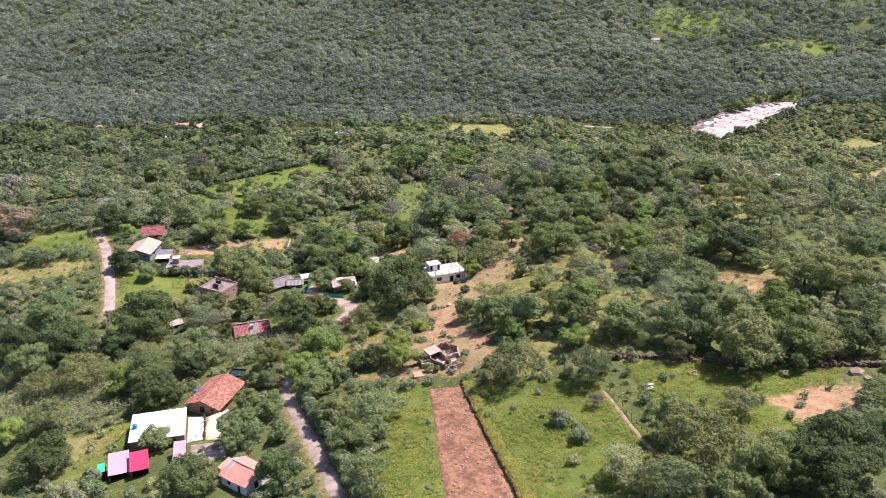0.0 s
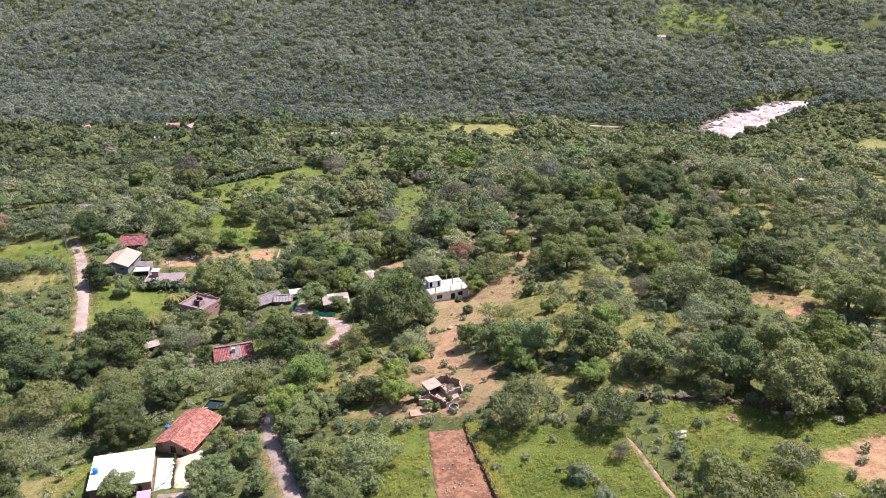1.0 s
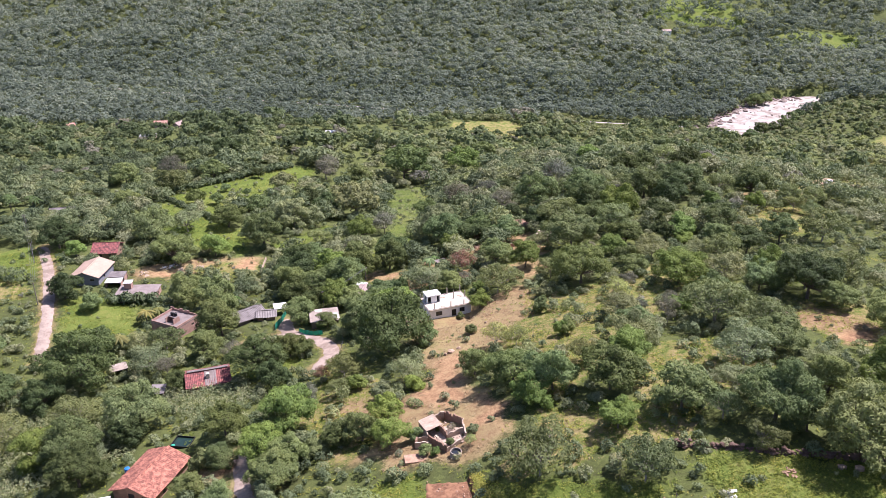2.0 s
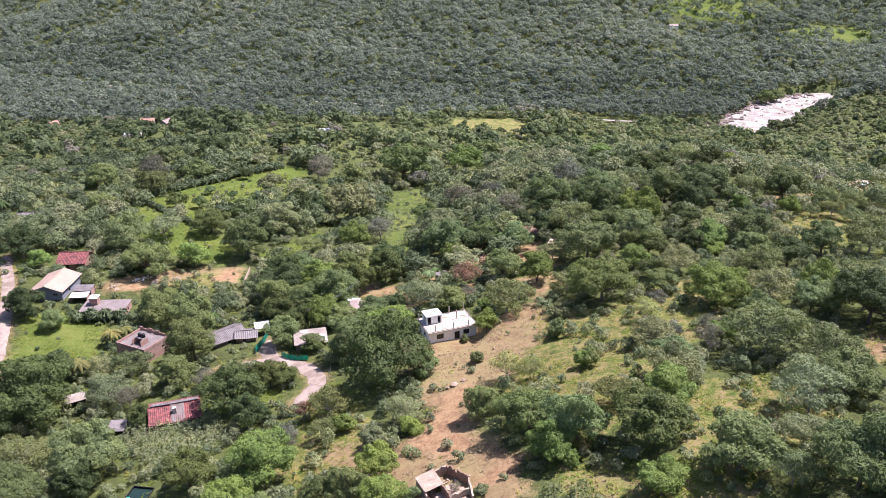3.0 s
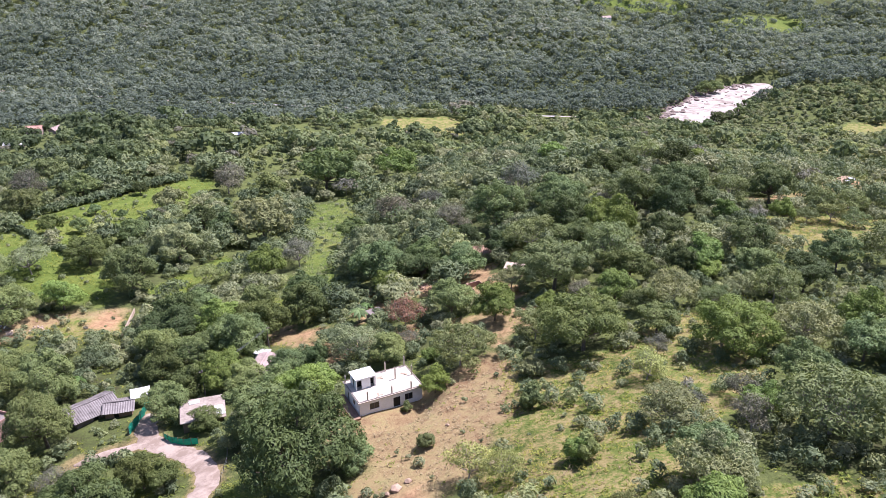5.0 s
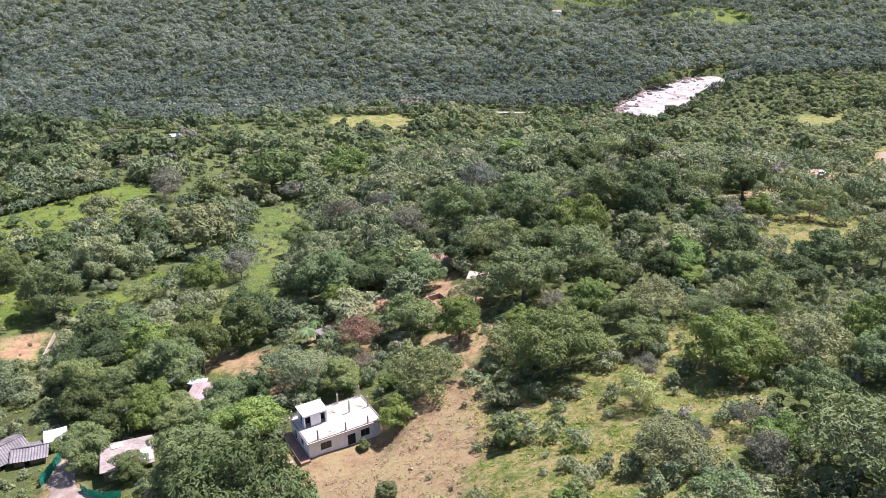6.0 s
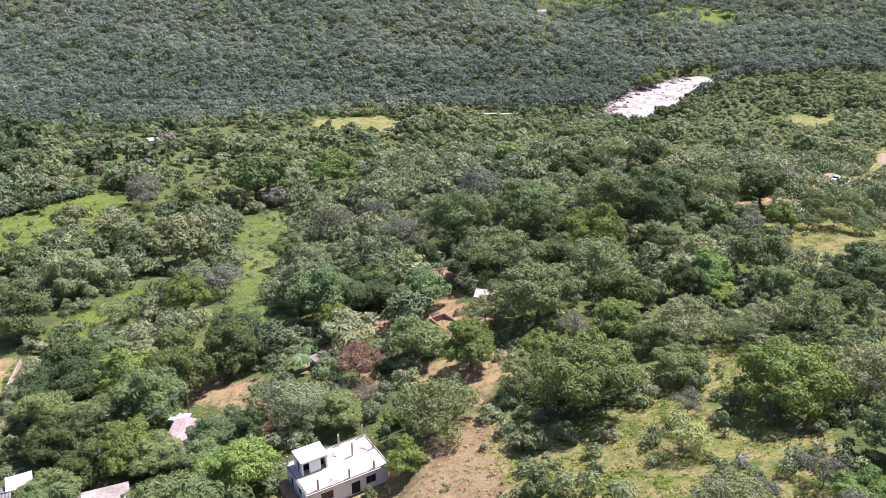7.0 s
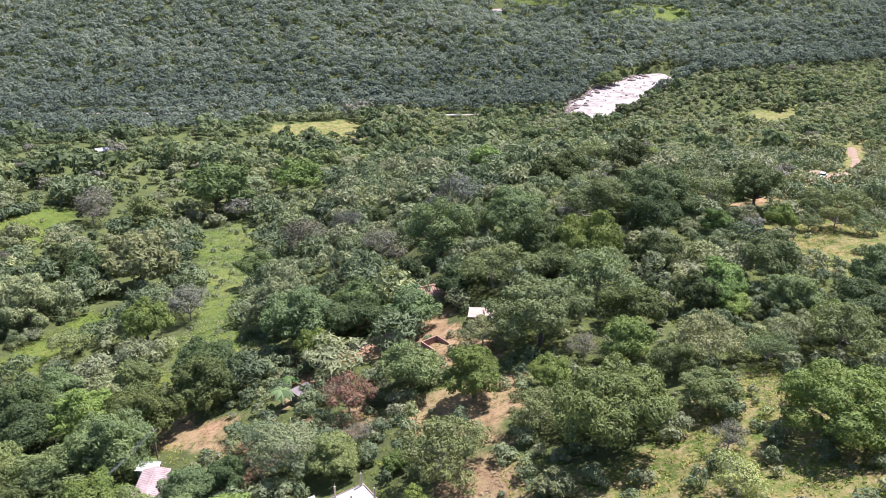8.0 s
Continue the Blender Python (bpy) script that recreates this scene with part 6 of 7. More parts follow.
    bmesh.ops.remove_doubles(bm, verts=bm.verts, dist=0.001)
    part("ring", bm, MAT_TAN_SLAB, ring)
    bm = bmesh.new()
    tube(bm, 0.97, 0.97, (0, 0, 0.2), (0, 0, 0.5), 24)
    part("water", bm, MAT_GLASS, ring, "dark still water")


ruin()


# the green mesh fences along the lane
def mesh_fence(line, height, label):
    root = tagged(new("mesh_fence"), label, "fence")
    rng = random.Random(5)
    bm = bmesh.new()
    cols = []
    for (x1, y1), (x2, y2) in zip(line, line[1:]):
        n = max(3, int(math.hypot(x2 - x1, y2 - y1) / 0.6))
        for k in range(n + 1):
            x, y = x1 + (x2 - x1) * k / n + rng.uniform(-0.1, 0.1), y1 + (y2 - y1) * k / n + rng.uniform(-0.1, 0.1)
            g = land_at(x, y)
            cols.append([bm.verts.new((x + rng.uniform(-0.08, 0.08), y + rng.uniform(-0.08, 0.08), g + z)) for z in (0.0, height * 0.5, height + rng.uniform(-0.25, 0.1))])
    for a, b in zip(cols, cols[1:]):
        for q in range(2):
            bm.faces.new((a[q], a[q + 1], b[q + 1], b[q]))
    bmesh.ops.solidify(bm, geom=bm.faces[:], thickness=0.03)
    part("mesh_sheet", bm, MAT_TEAL, root, "bright green shade mesh")
    for (x1, y1), (x2, y2) in zip(line, line[1:]):
        n = max(2, int(math.hypot(x2 - x1, y2 - y1) / 2.4))
        for k in range(n + 1):
            x, y = x1 + (x2 - x1) * k / n, y1 + (y2 - y1) * k / n
            bm = bmesh.new()
            tube(bm, 0.06, 0.05, (x, y, land_at(x, y) - 0.4), (x, y, land_at(x, y) + height + 0.15), 6)
            part("post", bm, MAT_WOOD, root)


mesh_fence([(-51.4, 287.6), (-51.4, 283), (-51.8, 279), (-52.4, 274.8)], 2.1, "bright green mesh fence on posts along the lane")
mesh_fence([(-44.2, 270.6), (-41.8, 267.8), (-39.0, 266.0), (-36, 265.0)], 1.5, "bright green mesh fence beside the road bend")


def wire_fence(line, step, label):
    """Wooden posts with two strands of wire."""
    root = tagged(new("wire_fence"), label, "fence")
    posts = []
    for (x1, y1), (x2, y2) in zip(line, line[1:]):
        n = max(1, int(math.hypot(x2 - x1, y2 - y1) / step))
        posts += [(x1 + (x2 - x1) * k / n, y1 + (y2 - y1) * k / n) for k in range(n)]
    for x, y in posts:
        bm = bmesh.new()
        tube(bm, 0.08, 0.06, (x, y, land_at(x, y) - 0.3), (x, y, land_at(x, y) + 1.35), 6)
        part("post", bm, MAT_WOOD, root)
    for h in (0.6, 1.15):
        bm = bmesh.new()
        for (x1, y1), (x2, y2) in zip(posts, posts[1:]):
            tube(bm, 0.012, 0.012, (x1, y1, land_at(x1, y1) + h), (x2, y2, land_at(x2, y2) + h), 4)
        part("wire", bm, MAT_WIRE, root)


wire_fence([(38.2, 157), (40.4, 145), (42.4, 135), (45.5, 124)], 2.2, "wire fence on wooden posts beside a footpath")
wire_fence([(-29.6, 262), (-28.6, 255), (-28.8, 246)], 3.0, "wire fence on wooden posts at a road bend")


def power_line(poles, tall):
    """Poles with a crossarm, and sagging cables between them."""
    tops = []
    for x, y in poles:
        g = land_at(x, y)
        root = thing("power_pole", x, y, g, 40, "grey concrete power pole with a crossarm", "pole", "power poles")
        bm = bmesh.new()
        tube(bm, 0.17, 0.10, (0, 0, -0.8), (0, 0, tall), 9)
        part("mast", bm, MAT_CONCRETE, root)
        bm = bmesh.new()
        block(bm, 1.5, 0.12, 0.12, (0, 0, tall - 0.5))
        arm = part("crossarm", bm, MAT_WOOD, root)
        for px in (-0.65, 0, 0.65):
            bm = bmesh.new()
            tube(bm, 0.06, 0.03, (px, 0, tall - 0.38), (px, 0, tall - 0.18), 6)
            part("insulator", bm, MAT_SLAB, arm)
        tops.append([root.matrix_basis @ Vector((px, 0, tall - 0.18)) for px in (-0.65, 0, 0.65)])
    for a, b in zip(tops, tops[1:]):
        for p, q in zip(a, b):
            bm = bmesh.new()
            pts = [p.lerp(q, k / 10) - Vector((0, 0, 0.9 * math.sin(math.pi * k / 10))) for k in range(11)]
            strand(bm, pts, 0.018)
            tagged(part("power_cable", bm, MAT_WIRE), "thin grey overhead cable between poles", "cable", "overhead cables")


power_line([(-26.3, 303.2), (-38.5, 285.5)], 7.4)
power_line([(-139.2, 300.0), (-156.0, 334.0), (-177.0, 372.0)], 8.6)


# palms and a banana plant
def palm(x, y, h, r, words, fronds=15, tone=(0.10, 0.13, 0.03), broad=0.10, category="palm"):
    root = thing("palm", x, y, land_at(x, y) - 0.1, 0, words, category)
    rng = random.Random(int(x * 3 + y))
    bm = bmesh.new()
    lean = Vector((rng.uniform(-0.4, 0.4), rng.uniform(-0.4, 0.4), 0))
    pts = [Vector((0, 0, h * k / 5)) + lean * (k / 5) ** 2 for k in range(6)]
    for k, (a, b) in enumerate(zip(pts, pts[1:])):
        tube(bm, 0.20 - 0.02 * k, 0.18 - 0.02 * k, a, b, 8)
    part("trunk", bm, MAT_BARK, root)
    for k in range(fronds):
        a = k * 2.4 + rng.uniform(-0.2, 0.2)
        rise = rng.uniform(0.1, 1.0)
        d = Vector((math.cos(a), math.sin(a), 0))
        s = Vector((-d.y, d.x, 0))
        bm = bmesh.new()
        last = None
        for q in range(8):
            u = q / 7
            c = pts[-1] + d * (r * u) + Vector((0, 0, r * (0.55 * rise * u - 0.75 * u * u)))
            w = r * broad * math.sin(math.pi * min(1, 0.12 + 0.85 * u)) + 0.02
            row = [bm.verts.new(c + s * w - Vector((0, 0, w * 0.5))), bm.verts.new(c), bm.verts.new(c - s * w - Vector((0, 0, w * 0.5)))]
            if last:
                for e in (0, 1):
                    bm.faces.new((last[e], last[e + 1], row[e + 1], row[e]))
            last = row
        ob = part("frond", bm, MAT_LEAVES, root)
        sh = rng.uniform(0.8, 1.3)
        ob.color = (tone[0] * sh, tone[1] * sh, tone[2] * sh, 1)


palm(-97.6, 287.6, 4.6, 3.4, "palm with yellowing drooping fronds beside a brick house", tone=(0.21, 0.18, 0.05), broad=0.14)
palm(-94.4, 290.8, 4.0, 3.0, "palm with yellow-green fronds beside a brick house", tone=(0.17, 0.17, 0.045), broad=0.14)
palm(-99.5, 270.5, 5.0, 3.6, "palm with dull yellow fronds among bushes", tone=(0.17, 0.16, 0.05), broad=0.14)
palm(-4.4, 310.4, 3.6, 2.9, "banana plant with long broad pale leaves", 11, (0.13, 0.18, 0.07), 0.20, "banana plant")
palm(-2.6, 318.0, 2.2, 2.2, "small banana plant with broad leaves", 9, (0.11, 0.17, 0.05), 0.20, "banana plant")
palm(-85.5, 158.5, 2.2, 2.3, "banana plant with broad torn leaves beside sheds", 10, (0.09, 0.14, 0.04), 0.20, "banana plant")
palm(-82.0, 156.5, 2.0, 2.1, "young banana plant with broad leaves beside sheds", 9, (0.09, 0.14, 0.04), 0.20, "banana plant")
palm(-71.0, 301.5, 2.4, 2.4, "banana plant with broad leaves behind a cottage", 10, (0.10, 0.16, 0.04), 0.20, "banana plant")
palm(-75.5, 303.0, 2.6, 2.6, "banana plant with torn broad leaves in a garden", 10, (0.10, 0.16, 0.04), 0.20, "banana plant")
for x, y in ((-219, 404), (-214, 411), (-209, 403), (-203, 410), (-198, 404), (-192, 409), (-207, 416), (-224, 411), (-187, 402)):
    palm(x, y, 8.5, 3.8, "tall dark green palm in a far grove", 13, (0.06, 0.09, 0.025), 0.12)


# broken houses and rubble among the trees behind the terrace house
def rubble_heap(x, y, r, count, mat, words):
    """A heap of broken pieces, each its own part; alike pieces share a mesh."""
    root = thing("rubble_heap", x, y, land_at(x, y), 0, words, "rubble")
    rng = random.Random(int(x * 7 + y))
    shapes = []
    for _ in range(5):
        bm = bmesh.new()
        block(bm, rng.uniform(0.25, 0.9), rng.uniform(0.2, 0.5), rng.uniform(0.1, 0.25))
        me = bpy.data.meshes.new("fragment")
        bm.to_mesh(me)
        bm.free()
        me.materials.append(mat)
        shapes.append(me)
    for _ in range(count):
        a, d = rng.uniform(0, 6.28), r * rng.random() ** 0.7
        px, py = d * math.cos(a), d * math.sin(a)
        ob = new("fragment", rng.choice(shapes))
        ob.parent = root
        ob.matrix_basis = pose(px, py, land_at(x + px, y + py) - land_at(x, y) + 0.45 * (1 - d / r), rng.uniform(-25, 25), rng.uniform(-25, 25), rng.uniform(0, 180))


rubble_heap(12.8, 324.6, 4.0, 80, MAT_CLOD, "heap of broken pinkish tiles and bricks")
rubble_heap(17.0, 326.0, 3.4, 60, MAT_RUBBLE, "spread of pale pinkish rubble between trees")
rubble_heap(9.0, 326.0, 2.6, 40, MAT_CLOD, "low heap of pale brown rubble")
rubble_heap(-9.0, 260.8, 2.6, 26, MAT_RUBBLE, "pale building waste beside the white house")
rubble_heap(46.7, 156.4, 1.4, 24, MAT_WHITE_SHEET, "small heap of white plastic waste in the grass")
rubble_heap(82, 224, 2.6, 30, MAT_CLOD, "low heap of brown rubble on the slope")
rubble_heap(-106, 333.5, 2.4, 16, MAT_WHITE_SHEET, "pale sheets and boards on bare earth")
rubble_heap(-112.5, 327.0, 2.4, 22, MAT_RUBBLE, "pale rubble beside a bare lot")
rubble_heap(58.0, 160.2, 1.3, 18, MAT_CLOD, "low heap of tan earth clods in grass")
flat_house("house", "brick house shell with a pale cracked flat roof", 36.5, 319.5, -20, 4.6, 3.8, 2.4, MAT_BRICK, MAT_RUBBLE, {"front": [(-1.0, 0.9, 0, 1.9), (0.9, 0.9, 0.9, 0.9)]}, z=-3.2)
shell = thing("brick_shell", 26.0, 315.0, land_at(26.0, 315.0), 25, "roofless brick room with open front", "ruin")
for sx, sy, px, py in ((4.0, 0.2, 0, 2.0), (0.2, 3.6, -1.9, 0.1), (0.2, 3.6, 1.9, 0.1)):
    bm = bmesh.new()
    block(bm, sx, sy, 2.0, (px, py, -0.8))
    part("wall", bm, MAT_BRICK, shell)
flat_house("hut", "small grey concrete hut behind a banana plant", -0.4, 311.6, 30, 3.6, 2.4, 1.7, MAT_CONCRETE, MAT_CONCRETE, {"front": [(-0.5, 1.0, 0, 1.9)]})
gable_house("house", "small brick house with an orange roof in the woods", 29.5, 339.0, 5, 6.0, 5.0, 2.4, 3.4, MAT_BRICK, MAT_CLOD, {"front": [(-0.5, 1.0, 0, 1.9)]})

draped("lot_path", [(-113.5, 328.5), (-99, 335.0), (-98, 332.0), (-111.5, 323.5)], 0.10, MAT_RUBBLE, "pale rubble-strewn strip of a bare lot", "yard")
rubble_heap(-103.5, 334.0, 3.0, 26, MAT_WHITE_SHEET, "pale boards and sheets lying on a bare lot")
rubble_heap(-93.0, 334.5, 2.6, 18, MAT_RUBBLE, "low pale rubble on a bare lot")

# the low pale wall closing the bare lot
lot = tagged(new("lot_wall"), "low pale block wall at the end of a bare lot", "wall", kind="structure")
for k in range(8):
    x, y = -68.6 - 0.14 * k, 327.5 + 2.2 * k
    bm = bmesh.new()
    block(bm, 0.22, 2.2, 1.4, (x, y, land_at(x, y) - 0.5), (0, 0, 3))
    part("panel", bm, MAT_RUBBLE, lot)


# the parked car
def parked_car(x, y, turn):
    root = thing("car", x, y, land_at(x, y) + 0.1, turn, "white pickup car with dark windows parked by the road", "car")
    bm = bmesh.new()
    block(bm, 4.6, 1.8, 0.62, (0, 0, 0.42), bevel=0.12)
    body = part("body", bm, MAT_CAR, root)
    bm = bmesh.new()
    made = bmesh.ops.create_cube(bm, size=1, matrix=Matrix.Translation((0.1, 0, 1.32)) @ Matrix.Diagonal((2.5, 1.6, 0.6, 1)))
    for v in made["verts"]:
        if v.co.z > 1.4:
            v.co.x = 0.1 + (v.co.x - 0.1) * 0.72
            v.co.y *= 0.84
    part("windows", bm, MAT_GLASS, body, "dark glass cabin band")
    bm = bmesh.new()
    block(bm, 1.75, 1.32, 0.07, (0.1, 0, 1.61), bevel=0.03)
    part("roof", bm, MAT_CAR, body)
    for px in (-1.45, 1.45):
        for py in (-0.82, 0.82):
            bm = bmesh.new()
            tube(bm, 0.36, 0.36, (px, py - 0.12, 0.36), (px, py + 0.12, 0.36), 14)
            wheel = part("wheel", bm, MAT_BLACK, root)
            bm = bmesh.new()
            tube(bm, 0.2, 0.2, (px, py - 0.13, 0.36), (px, py + 0.13, 0.36), 10)
            part("rim", bm, MAT_CONCRETE, wheel)


parked_car(171.0, 391.0, 40)

# rocks on the river's bank and in its rapids
bm = bmesh.new()
rng = random.Random(2)
for k in range(210):
    u = rng.random()
    x, y = np.interp(u, (0, 0.3, 0.55, 0.8, 1), (258, 284, 312, 354, 400)) + rng.gauss(0, 6), np.interp(u, (0, 0.3, 0.55, 0.8, 1), (826, 866, 900, 938, 950)) + rng.gauss(0, 5)
    lumpy(bm, rng.uniform(0.8, 3.4), k, (x, y, RIVER_Z), 0.7, 1)
for k in range(26):
    u = rng.random()
    x, y = 282 + 92 * u + rng.uniform(-22, 22), 806 + 118 * u + rng.uniform(-16, 16)
    lumpy(bm, rng.uniform(0.5, 1.6), 500 + k, (x, y, RIVER_Z), 0.7, 1)
tagged(part("river_rocks", bm, MAT_ROCK), "dark grey rocks along the river bank and rapids", "rocks", kind="stuff")


# ---- crops and grass ----


def sow():
    (ax, ay), (bx, by), (cx, cy), (dx, dy) = PLOT
    rng = np.random.RandomState(9)
    pts = []
    for poly in MAIZE:
        xs, ys = [p[0] for p in poly], [p[1] for p in poly]
        x, y = jittered(min(xs), max(xs), min(ys), max(ys), 0.95, rng)
        ok = inside(poly, x, y) & (rng.rand(len(x)) < 0.93)
        pts.append(np.stack([x[ok], y[ok]], 1))
    p = np.concatenate(pts)
    c = np.column_stack([p, land(p[:, 0], p[:, 1])])
    q = np.repeat(c, 11, axis=0) + rng.randn(len(c) * 11, 3) * [0.32, 0.32, 0] + np.column_stack([np.zeros((len(c) * 11, 2)), rng.uniform(0.5, 2.3, len(c) * 11)])
    tri = leaf_triangles(q, rng.randn(len(q), 3) * 0.55 + [0, 0, 0.8], np.full(len(q), 0.30), rng)
    tagged(crown_object("maize", tri, MAT_WOODS, np.repeat(np.clip(0.55 + 0.12 * rng.randn(len(c)), 0, 0.8), 11)), "dense pale green maize plants in a small field", "crop", kind="stuff")
    # tufts of grass on the open ground, greener in the meadows and straw-coloured on the dry slope
    x, y = jittered(-195, 190, 112, 345, 0.85, rng)
    green, straw = np.zeros(len(x), bool), np.zeros(len(x), bool)
    for poly in LUSH:
        green |= inside(poly, x, y)
    patchy = np.zeros(len(x), bool)
    for poly in PATCHY:
        patchy |= inside(poly, x, y)
    for poly in DRY:
        straw |= inside(poly, x, y)
    green |= patchy & (rng.rand(len(x)) < 0.8)
    straw = (straw | patchy) & ~green & (rng.rand(len(x)) < 0.8)
    ok = in_view(x, y, 2) & ~inside(PLOT, x, y)
    for line, w in ((ROAD_NEAR, 2.3), (ROAD_BEND, 2.6), (ROAD_SPUR, 2), (ROAD_WEST, 2.3), (EARTH_PATH, 0.42)):
        ok &= line_distance(line, x, y) > w
    for hx, hy, hr in HOUSE_SPOTS:
        ok &= np.hypot(x - hx, y - hy) > hr * 0.7
    for poly in EARTH:
        ok &= ~inside(poly, x, y)
    lump = slow_noise(x + 3 * np.sin(y), y, 3.1)
    g = ok & (green & (rng.rand(len(x)) < 0.25 + 0.75 * lump) | ~green & ~straw & (rng.rand(len(x)) < 0.42 * lump))
    s = ok & straw & (rng.rand(len(x)) < 0.18 + 0.55 * lump)
    bank = np.stack([bx + (cx - bx) * np.linspace(0, 1, 2200) + 1.45, by + (cy - by) * np.linspace(0, 1, 2200)], 1) + rng.randn(2200, 2) * [0.45, 0.3]
    for sel, mat, words, tone, per in ((g, MAT_GRASS, "tufts of long green and yellowing grass", 0.53, 6), (s, MAT_STRAW, "tufts of dry straw-coloured grass", 0.9, 4)):
        px, py = x[sel], y[sel]
        if mat is MAT_GRASS:
            px, py = np.concatenate([px, bank[:, 0]]), np.concatenate([py, bank[:, 1]])
        base = np.column_stack([px, py, land(px, py)])
        shade = tone + 0.34 * (slow_noise(px + 40, py, 9.0) - 0.5) + 0.34 * (slow_noise(px, py + 2 * np.sin(px), 2.7) - 0.5) + 0.09 * rng.randn(len(px))
        for poly in PATCHY:
            shade = shade + 0.1 * inside(poly, px, py)
        if mat is MAT_GRASS:
            shade[-2200:] = 0.76 + 0.10 * rng.randn(2200)
            base[-2200:, 2] += 0.72
        c = np.repeat(base, per, axis=0) + rng.randn(len(base) * per, 3) * [0.26, 0.26, 0.0] + np.column_stack([np.zeros((len(base) * per, 2)), rng.uniform(0.04, 0.34, len(base) * per)])
        nrm = rng.randn(len(c), 3) * 0.42 + [0, 0, 1]
        tri = leaf_triangles(c, nrm, np.full(len(c), 0.23), rng)
        tagged(crown_object("grass", tri, mat, np.repeat(np.clip(shade, 0.1, 0.95), per)), words, "grass", kind="stuff")


def far_meadow_grass():
    rng = np.random.RandomState(19)
    x, y = jittered(-150, 10, 340, 490, 1.35, rng)
    ok = np.zeros(len(x), bool)
    for poly in LUSH:
        ok |= inside(poly, x, y)
    ok &= rng.rand(len(x)) < 0.25 + 0.75 * slow_noise(x + 3 * np.sin(y), y, 4.3)
    x, y = x[ok], y[ok]
    shade = 0.5 + 0.4 * (slow_noise(x, y, 13.0) - 0.5) + 0.12 * rng.randn(len(x))
    for sel, mat, per, words in ((x <= -45, MAT_GRASS, 6, "long green grass of the far meadows"), (x > -45, MAT_FAR_WOODS, 10, "pale green long grass and weeds in a glade")):
        n = per * int(sel.sum())
        c = np.repeat(np.column_stack([x, y, land(x, y) + 0.25])[sel], per, axis=0) + rng.randn(n, 3) * [0.45, 0.45, 0.15]
        tri = leaf_triangles(c, rng.randn(n, 3) * 0.42 + [0, 0, 1], np.full(n, 0.30), rng)
        tagged(crown_object("grass", tri, mat, np.repeat(np.clip(shade[sel], 0.1, 0.84), per)), words, "grass", kind="stuff")


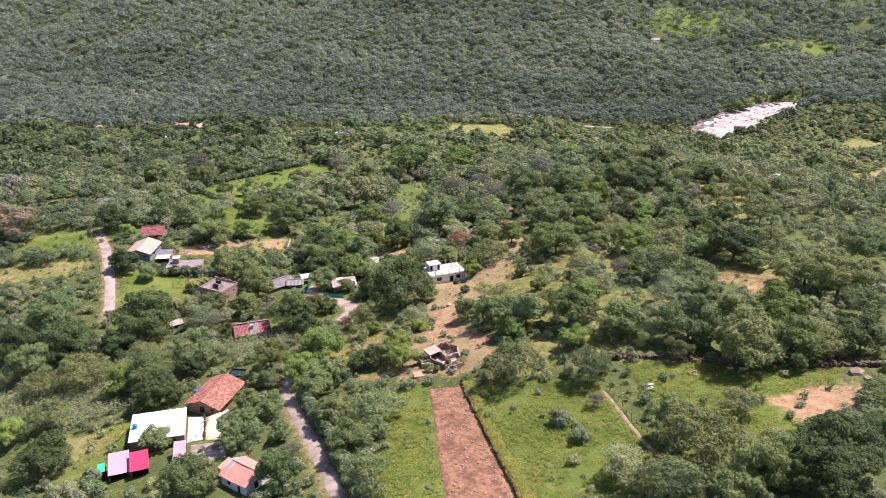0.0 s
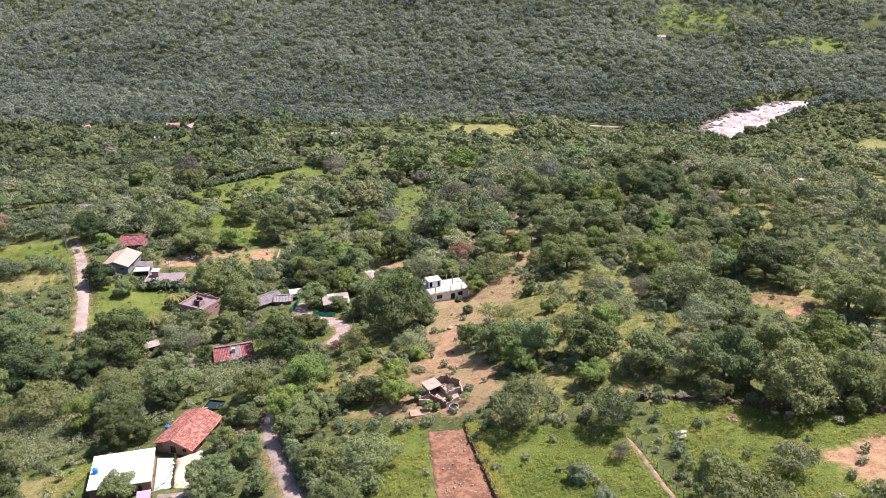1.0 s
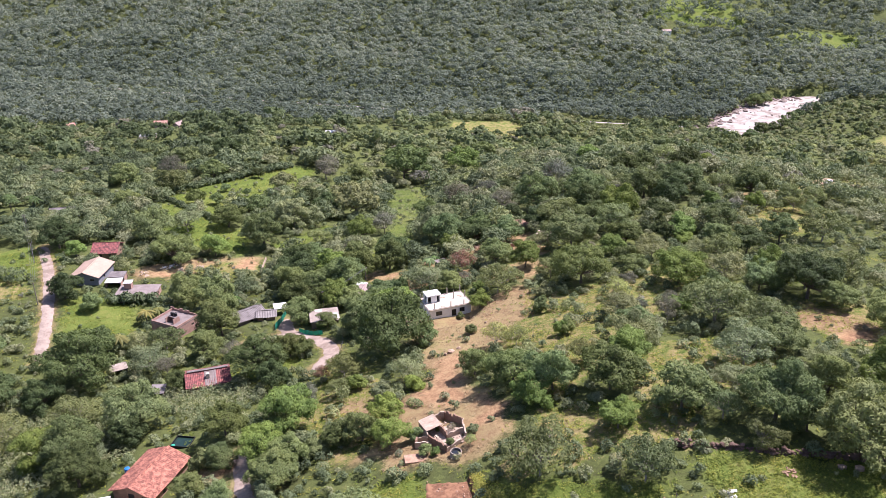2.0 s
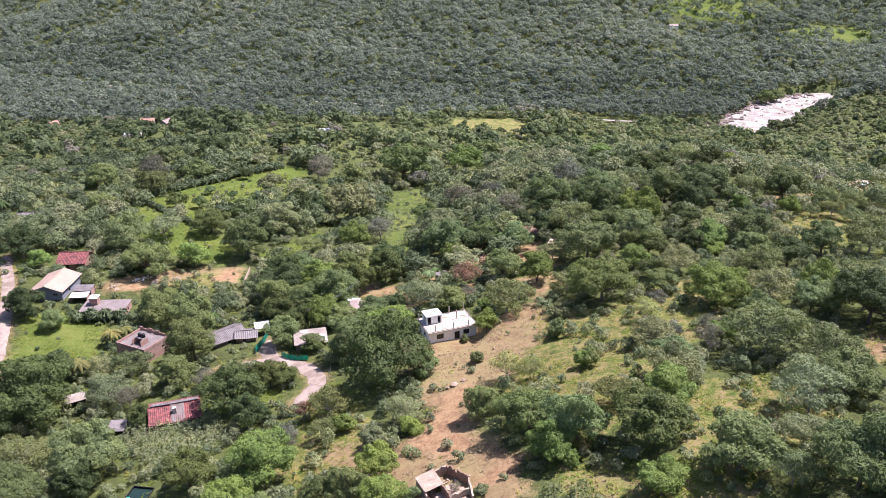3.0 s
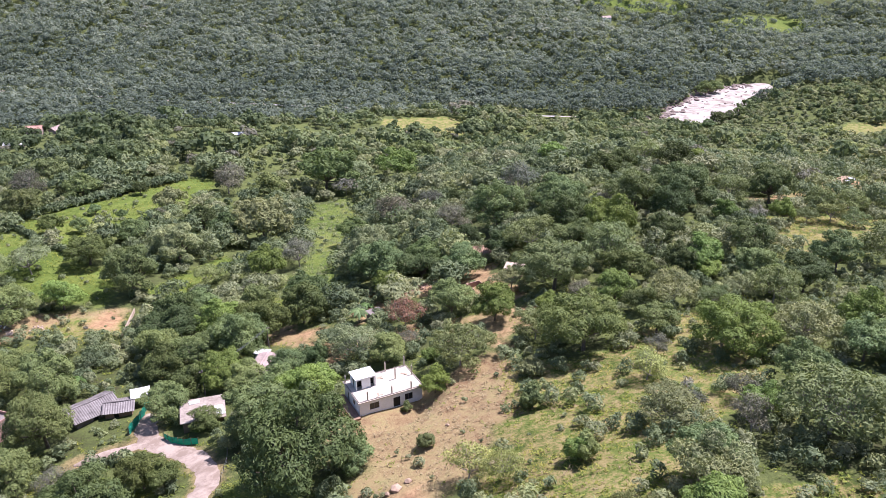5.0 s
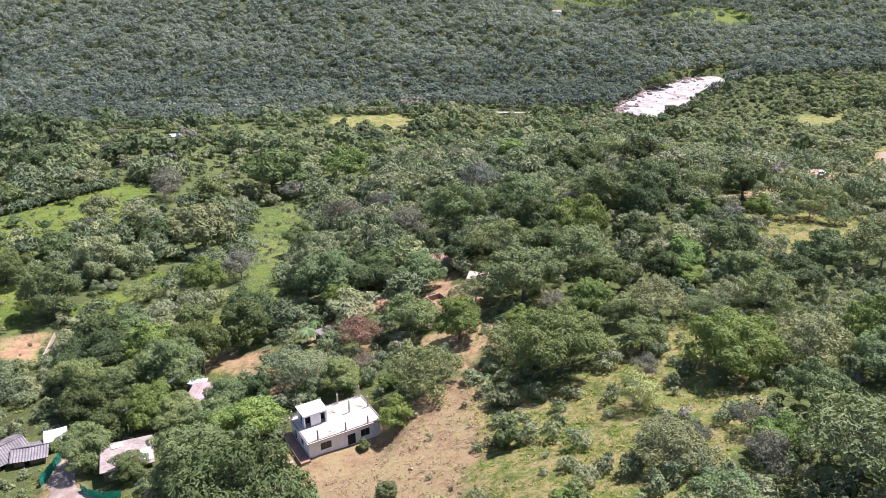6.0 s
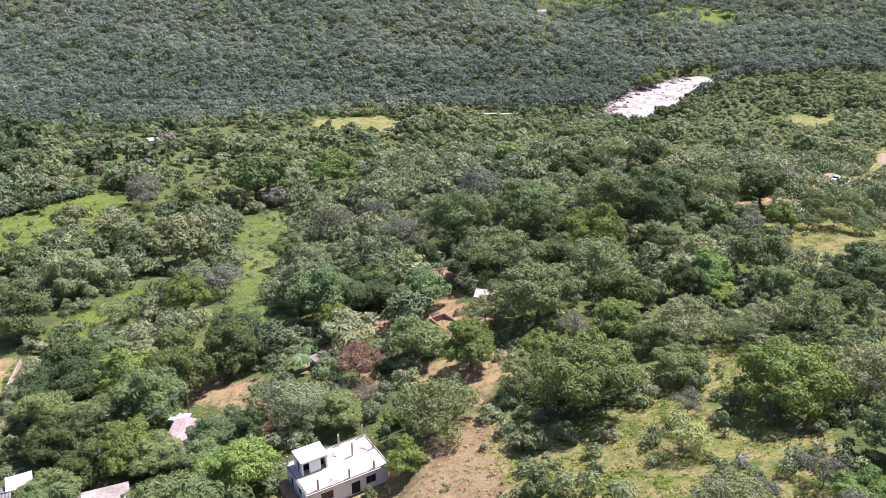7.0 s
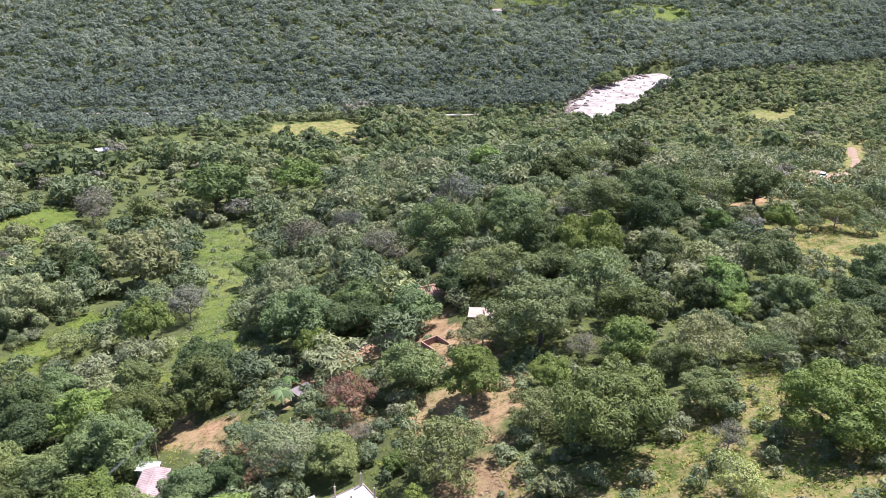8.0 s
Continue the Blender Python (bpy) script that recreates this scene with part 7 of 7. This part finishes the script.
def long_meadow_grass():
    """Long grass in clumps on the meadows beside the tilled plot."""
    rng = np.random.RandomState(29)
    x, y = jittered(-16, 94, 112, 178, 0.6, rng)
    ok = np.zeros(len(x), bool)
    for poly in (LUSH[4], LUSH[5], LUSH[6]):
        ok |= inside(poly, x, y)
    ok &= ~inside([(PLOT[0][0] - 0.6, 175), (PLOT[1][0] + 1.0, 173), (PLOT[2][0] + 1.2, 119), (PLOT[3][0] - 0.6, 119)], x, y)
    ok &= (line_distance(EARTH_PATH, x, y) > 0.6) & ~inside(EARTH[0], x, y)
    clump = slow_noise(x + 2 * np.sin(y * 0.8), y + 2 * np.sin(x * 0.7), 1.9)
    ok &= rng.rand(len(x)) < 0.45 + 0.55 * clump
    x, y, clump = x[ok], y[ok], clump[ok]
    n = 7 * len(x)
    c = np.repeat(np.column_stack([x, y, land(x, y)]), 7, axis=0) + rng.randn(n, 3) * [0.30, 0.30, 0.0]
    c[:, 2] += rng.uniform(0.05, 1.0, n) * np.repeat(0.22 + 0.45 * clump, 7)
    tri = leaf_triangles(c, rng.randn(n, 3) * 0.38 + [0, 0, 1], np.full(n, 0.19), rng)
    shade = 0.55 + 0.26 * (slow_noise(x, y + 2 * np.sin(x), 3.3) - 0.5) + 0.36 * (slow_noise(x + 9, y, 11.0) - 0.5) + 0.05 * rng.randn(len(x))
    tagged(crown_object("grass", tri, MAT_GRASS, np.repeat(np.clip(shade, 0.15, 0.9), 7)), "long clumped green and yellow meadow grass", "grass", kind="stuff")


far_meadow_grass()
long_meadow_grass()
MAT_STRAW = surface("straw", (0.31, 0.240, 0.130), (0.21, 0.150, 0.080), 3.0, 0.4, 0.95)
sow()


# clipped hedges between the meadows
def hedge(line, height, words, leaves=70, size=0.34, tone=0.18):
    rng = np.random.RandomState(int(abs(line[0][0])))
    pts = []
    for (x1, y1), (x2, y2) in zip(line, line[1:]):
        n = int(math.hypot(x2 - x1, y2 - y1) / 1.1)
        pts += [(x1 + (x2 - x1) * k / n, y1 + (y2 - y1) * k / n) for k in range(n)]
    p = np.array(pts) + rng.randn(len(pts), 2) * 0.25
    protos = [crown_leaves(700 + k, leaves, size, 3 if leaves < 100 else 7, 0.9, 0.5, 0.6 if leaves < 100 else 0.42, 0.4)[0] for k in range(4)]
    woodland("hedge", p[:, 0], p[:, 1], rng.uniform(0.75, 1.1, len(p)) * height, protos, rng, np.clip(tone + 0.1 * rng.randn(len(p)), 0, 1), words, 0.6, "hedge")


hedge([(-140.5, 430), (-117.5, 405.5), (-95, 383.5)], 1.5, "dark green hedge between two meadows")
hedge([(-141.5, 432), (-111.5, 461), (-84, 489)], 2.4, "tall dark green hedge along a meadow")
hedge([(-56.5, 264.0), (-50.0, 263.6), (-43.5, 259.6), (-38.5, 254.0), (-37.2, 248)], 1.3, "clipped green hedge round a garden at the road bend")
hedge([(-222, 398), (-206, 394), (-184, 395)], 2.2, "mixed dark green bushes at the foot of palms", 110, 0.26, 0.2)
hedge([(-216, 384), (-198, 379), (-186, 381)], 1.9, "mixed green bushes before a palm grove", 110, 0.26, 0.35)
hedge([(-115.0, 302.2), (-98.5, 303.0)], 2.3, "dark green hedge in front of a low house")
hedge([(-16.5, 131), (-19.8, 141), (-24.6, 153), (-29.4, 164.5), (-33.6, 175), (-37.4, 185)], 2.3, "tall leafy hedge of green shrubs along the road", 330, 0.15, 0.3)
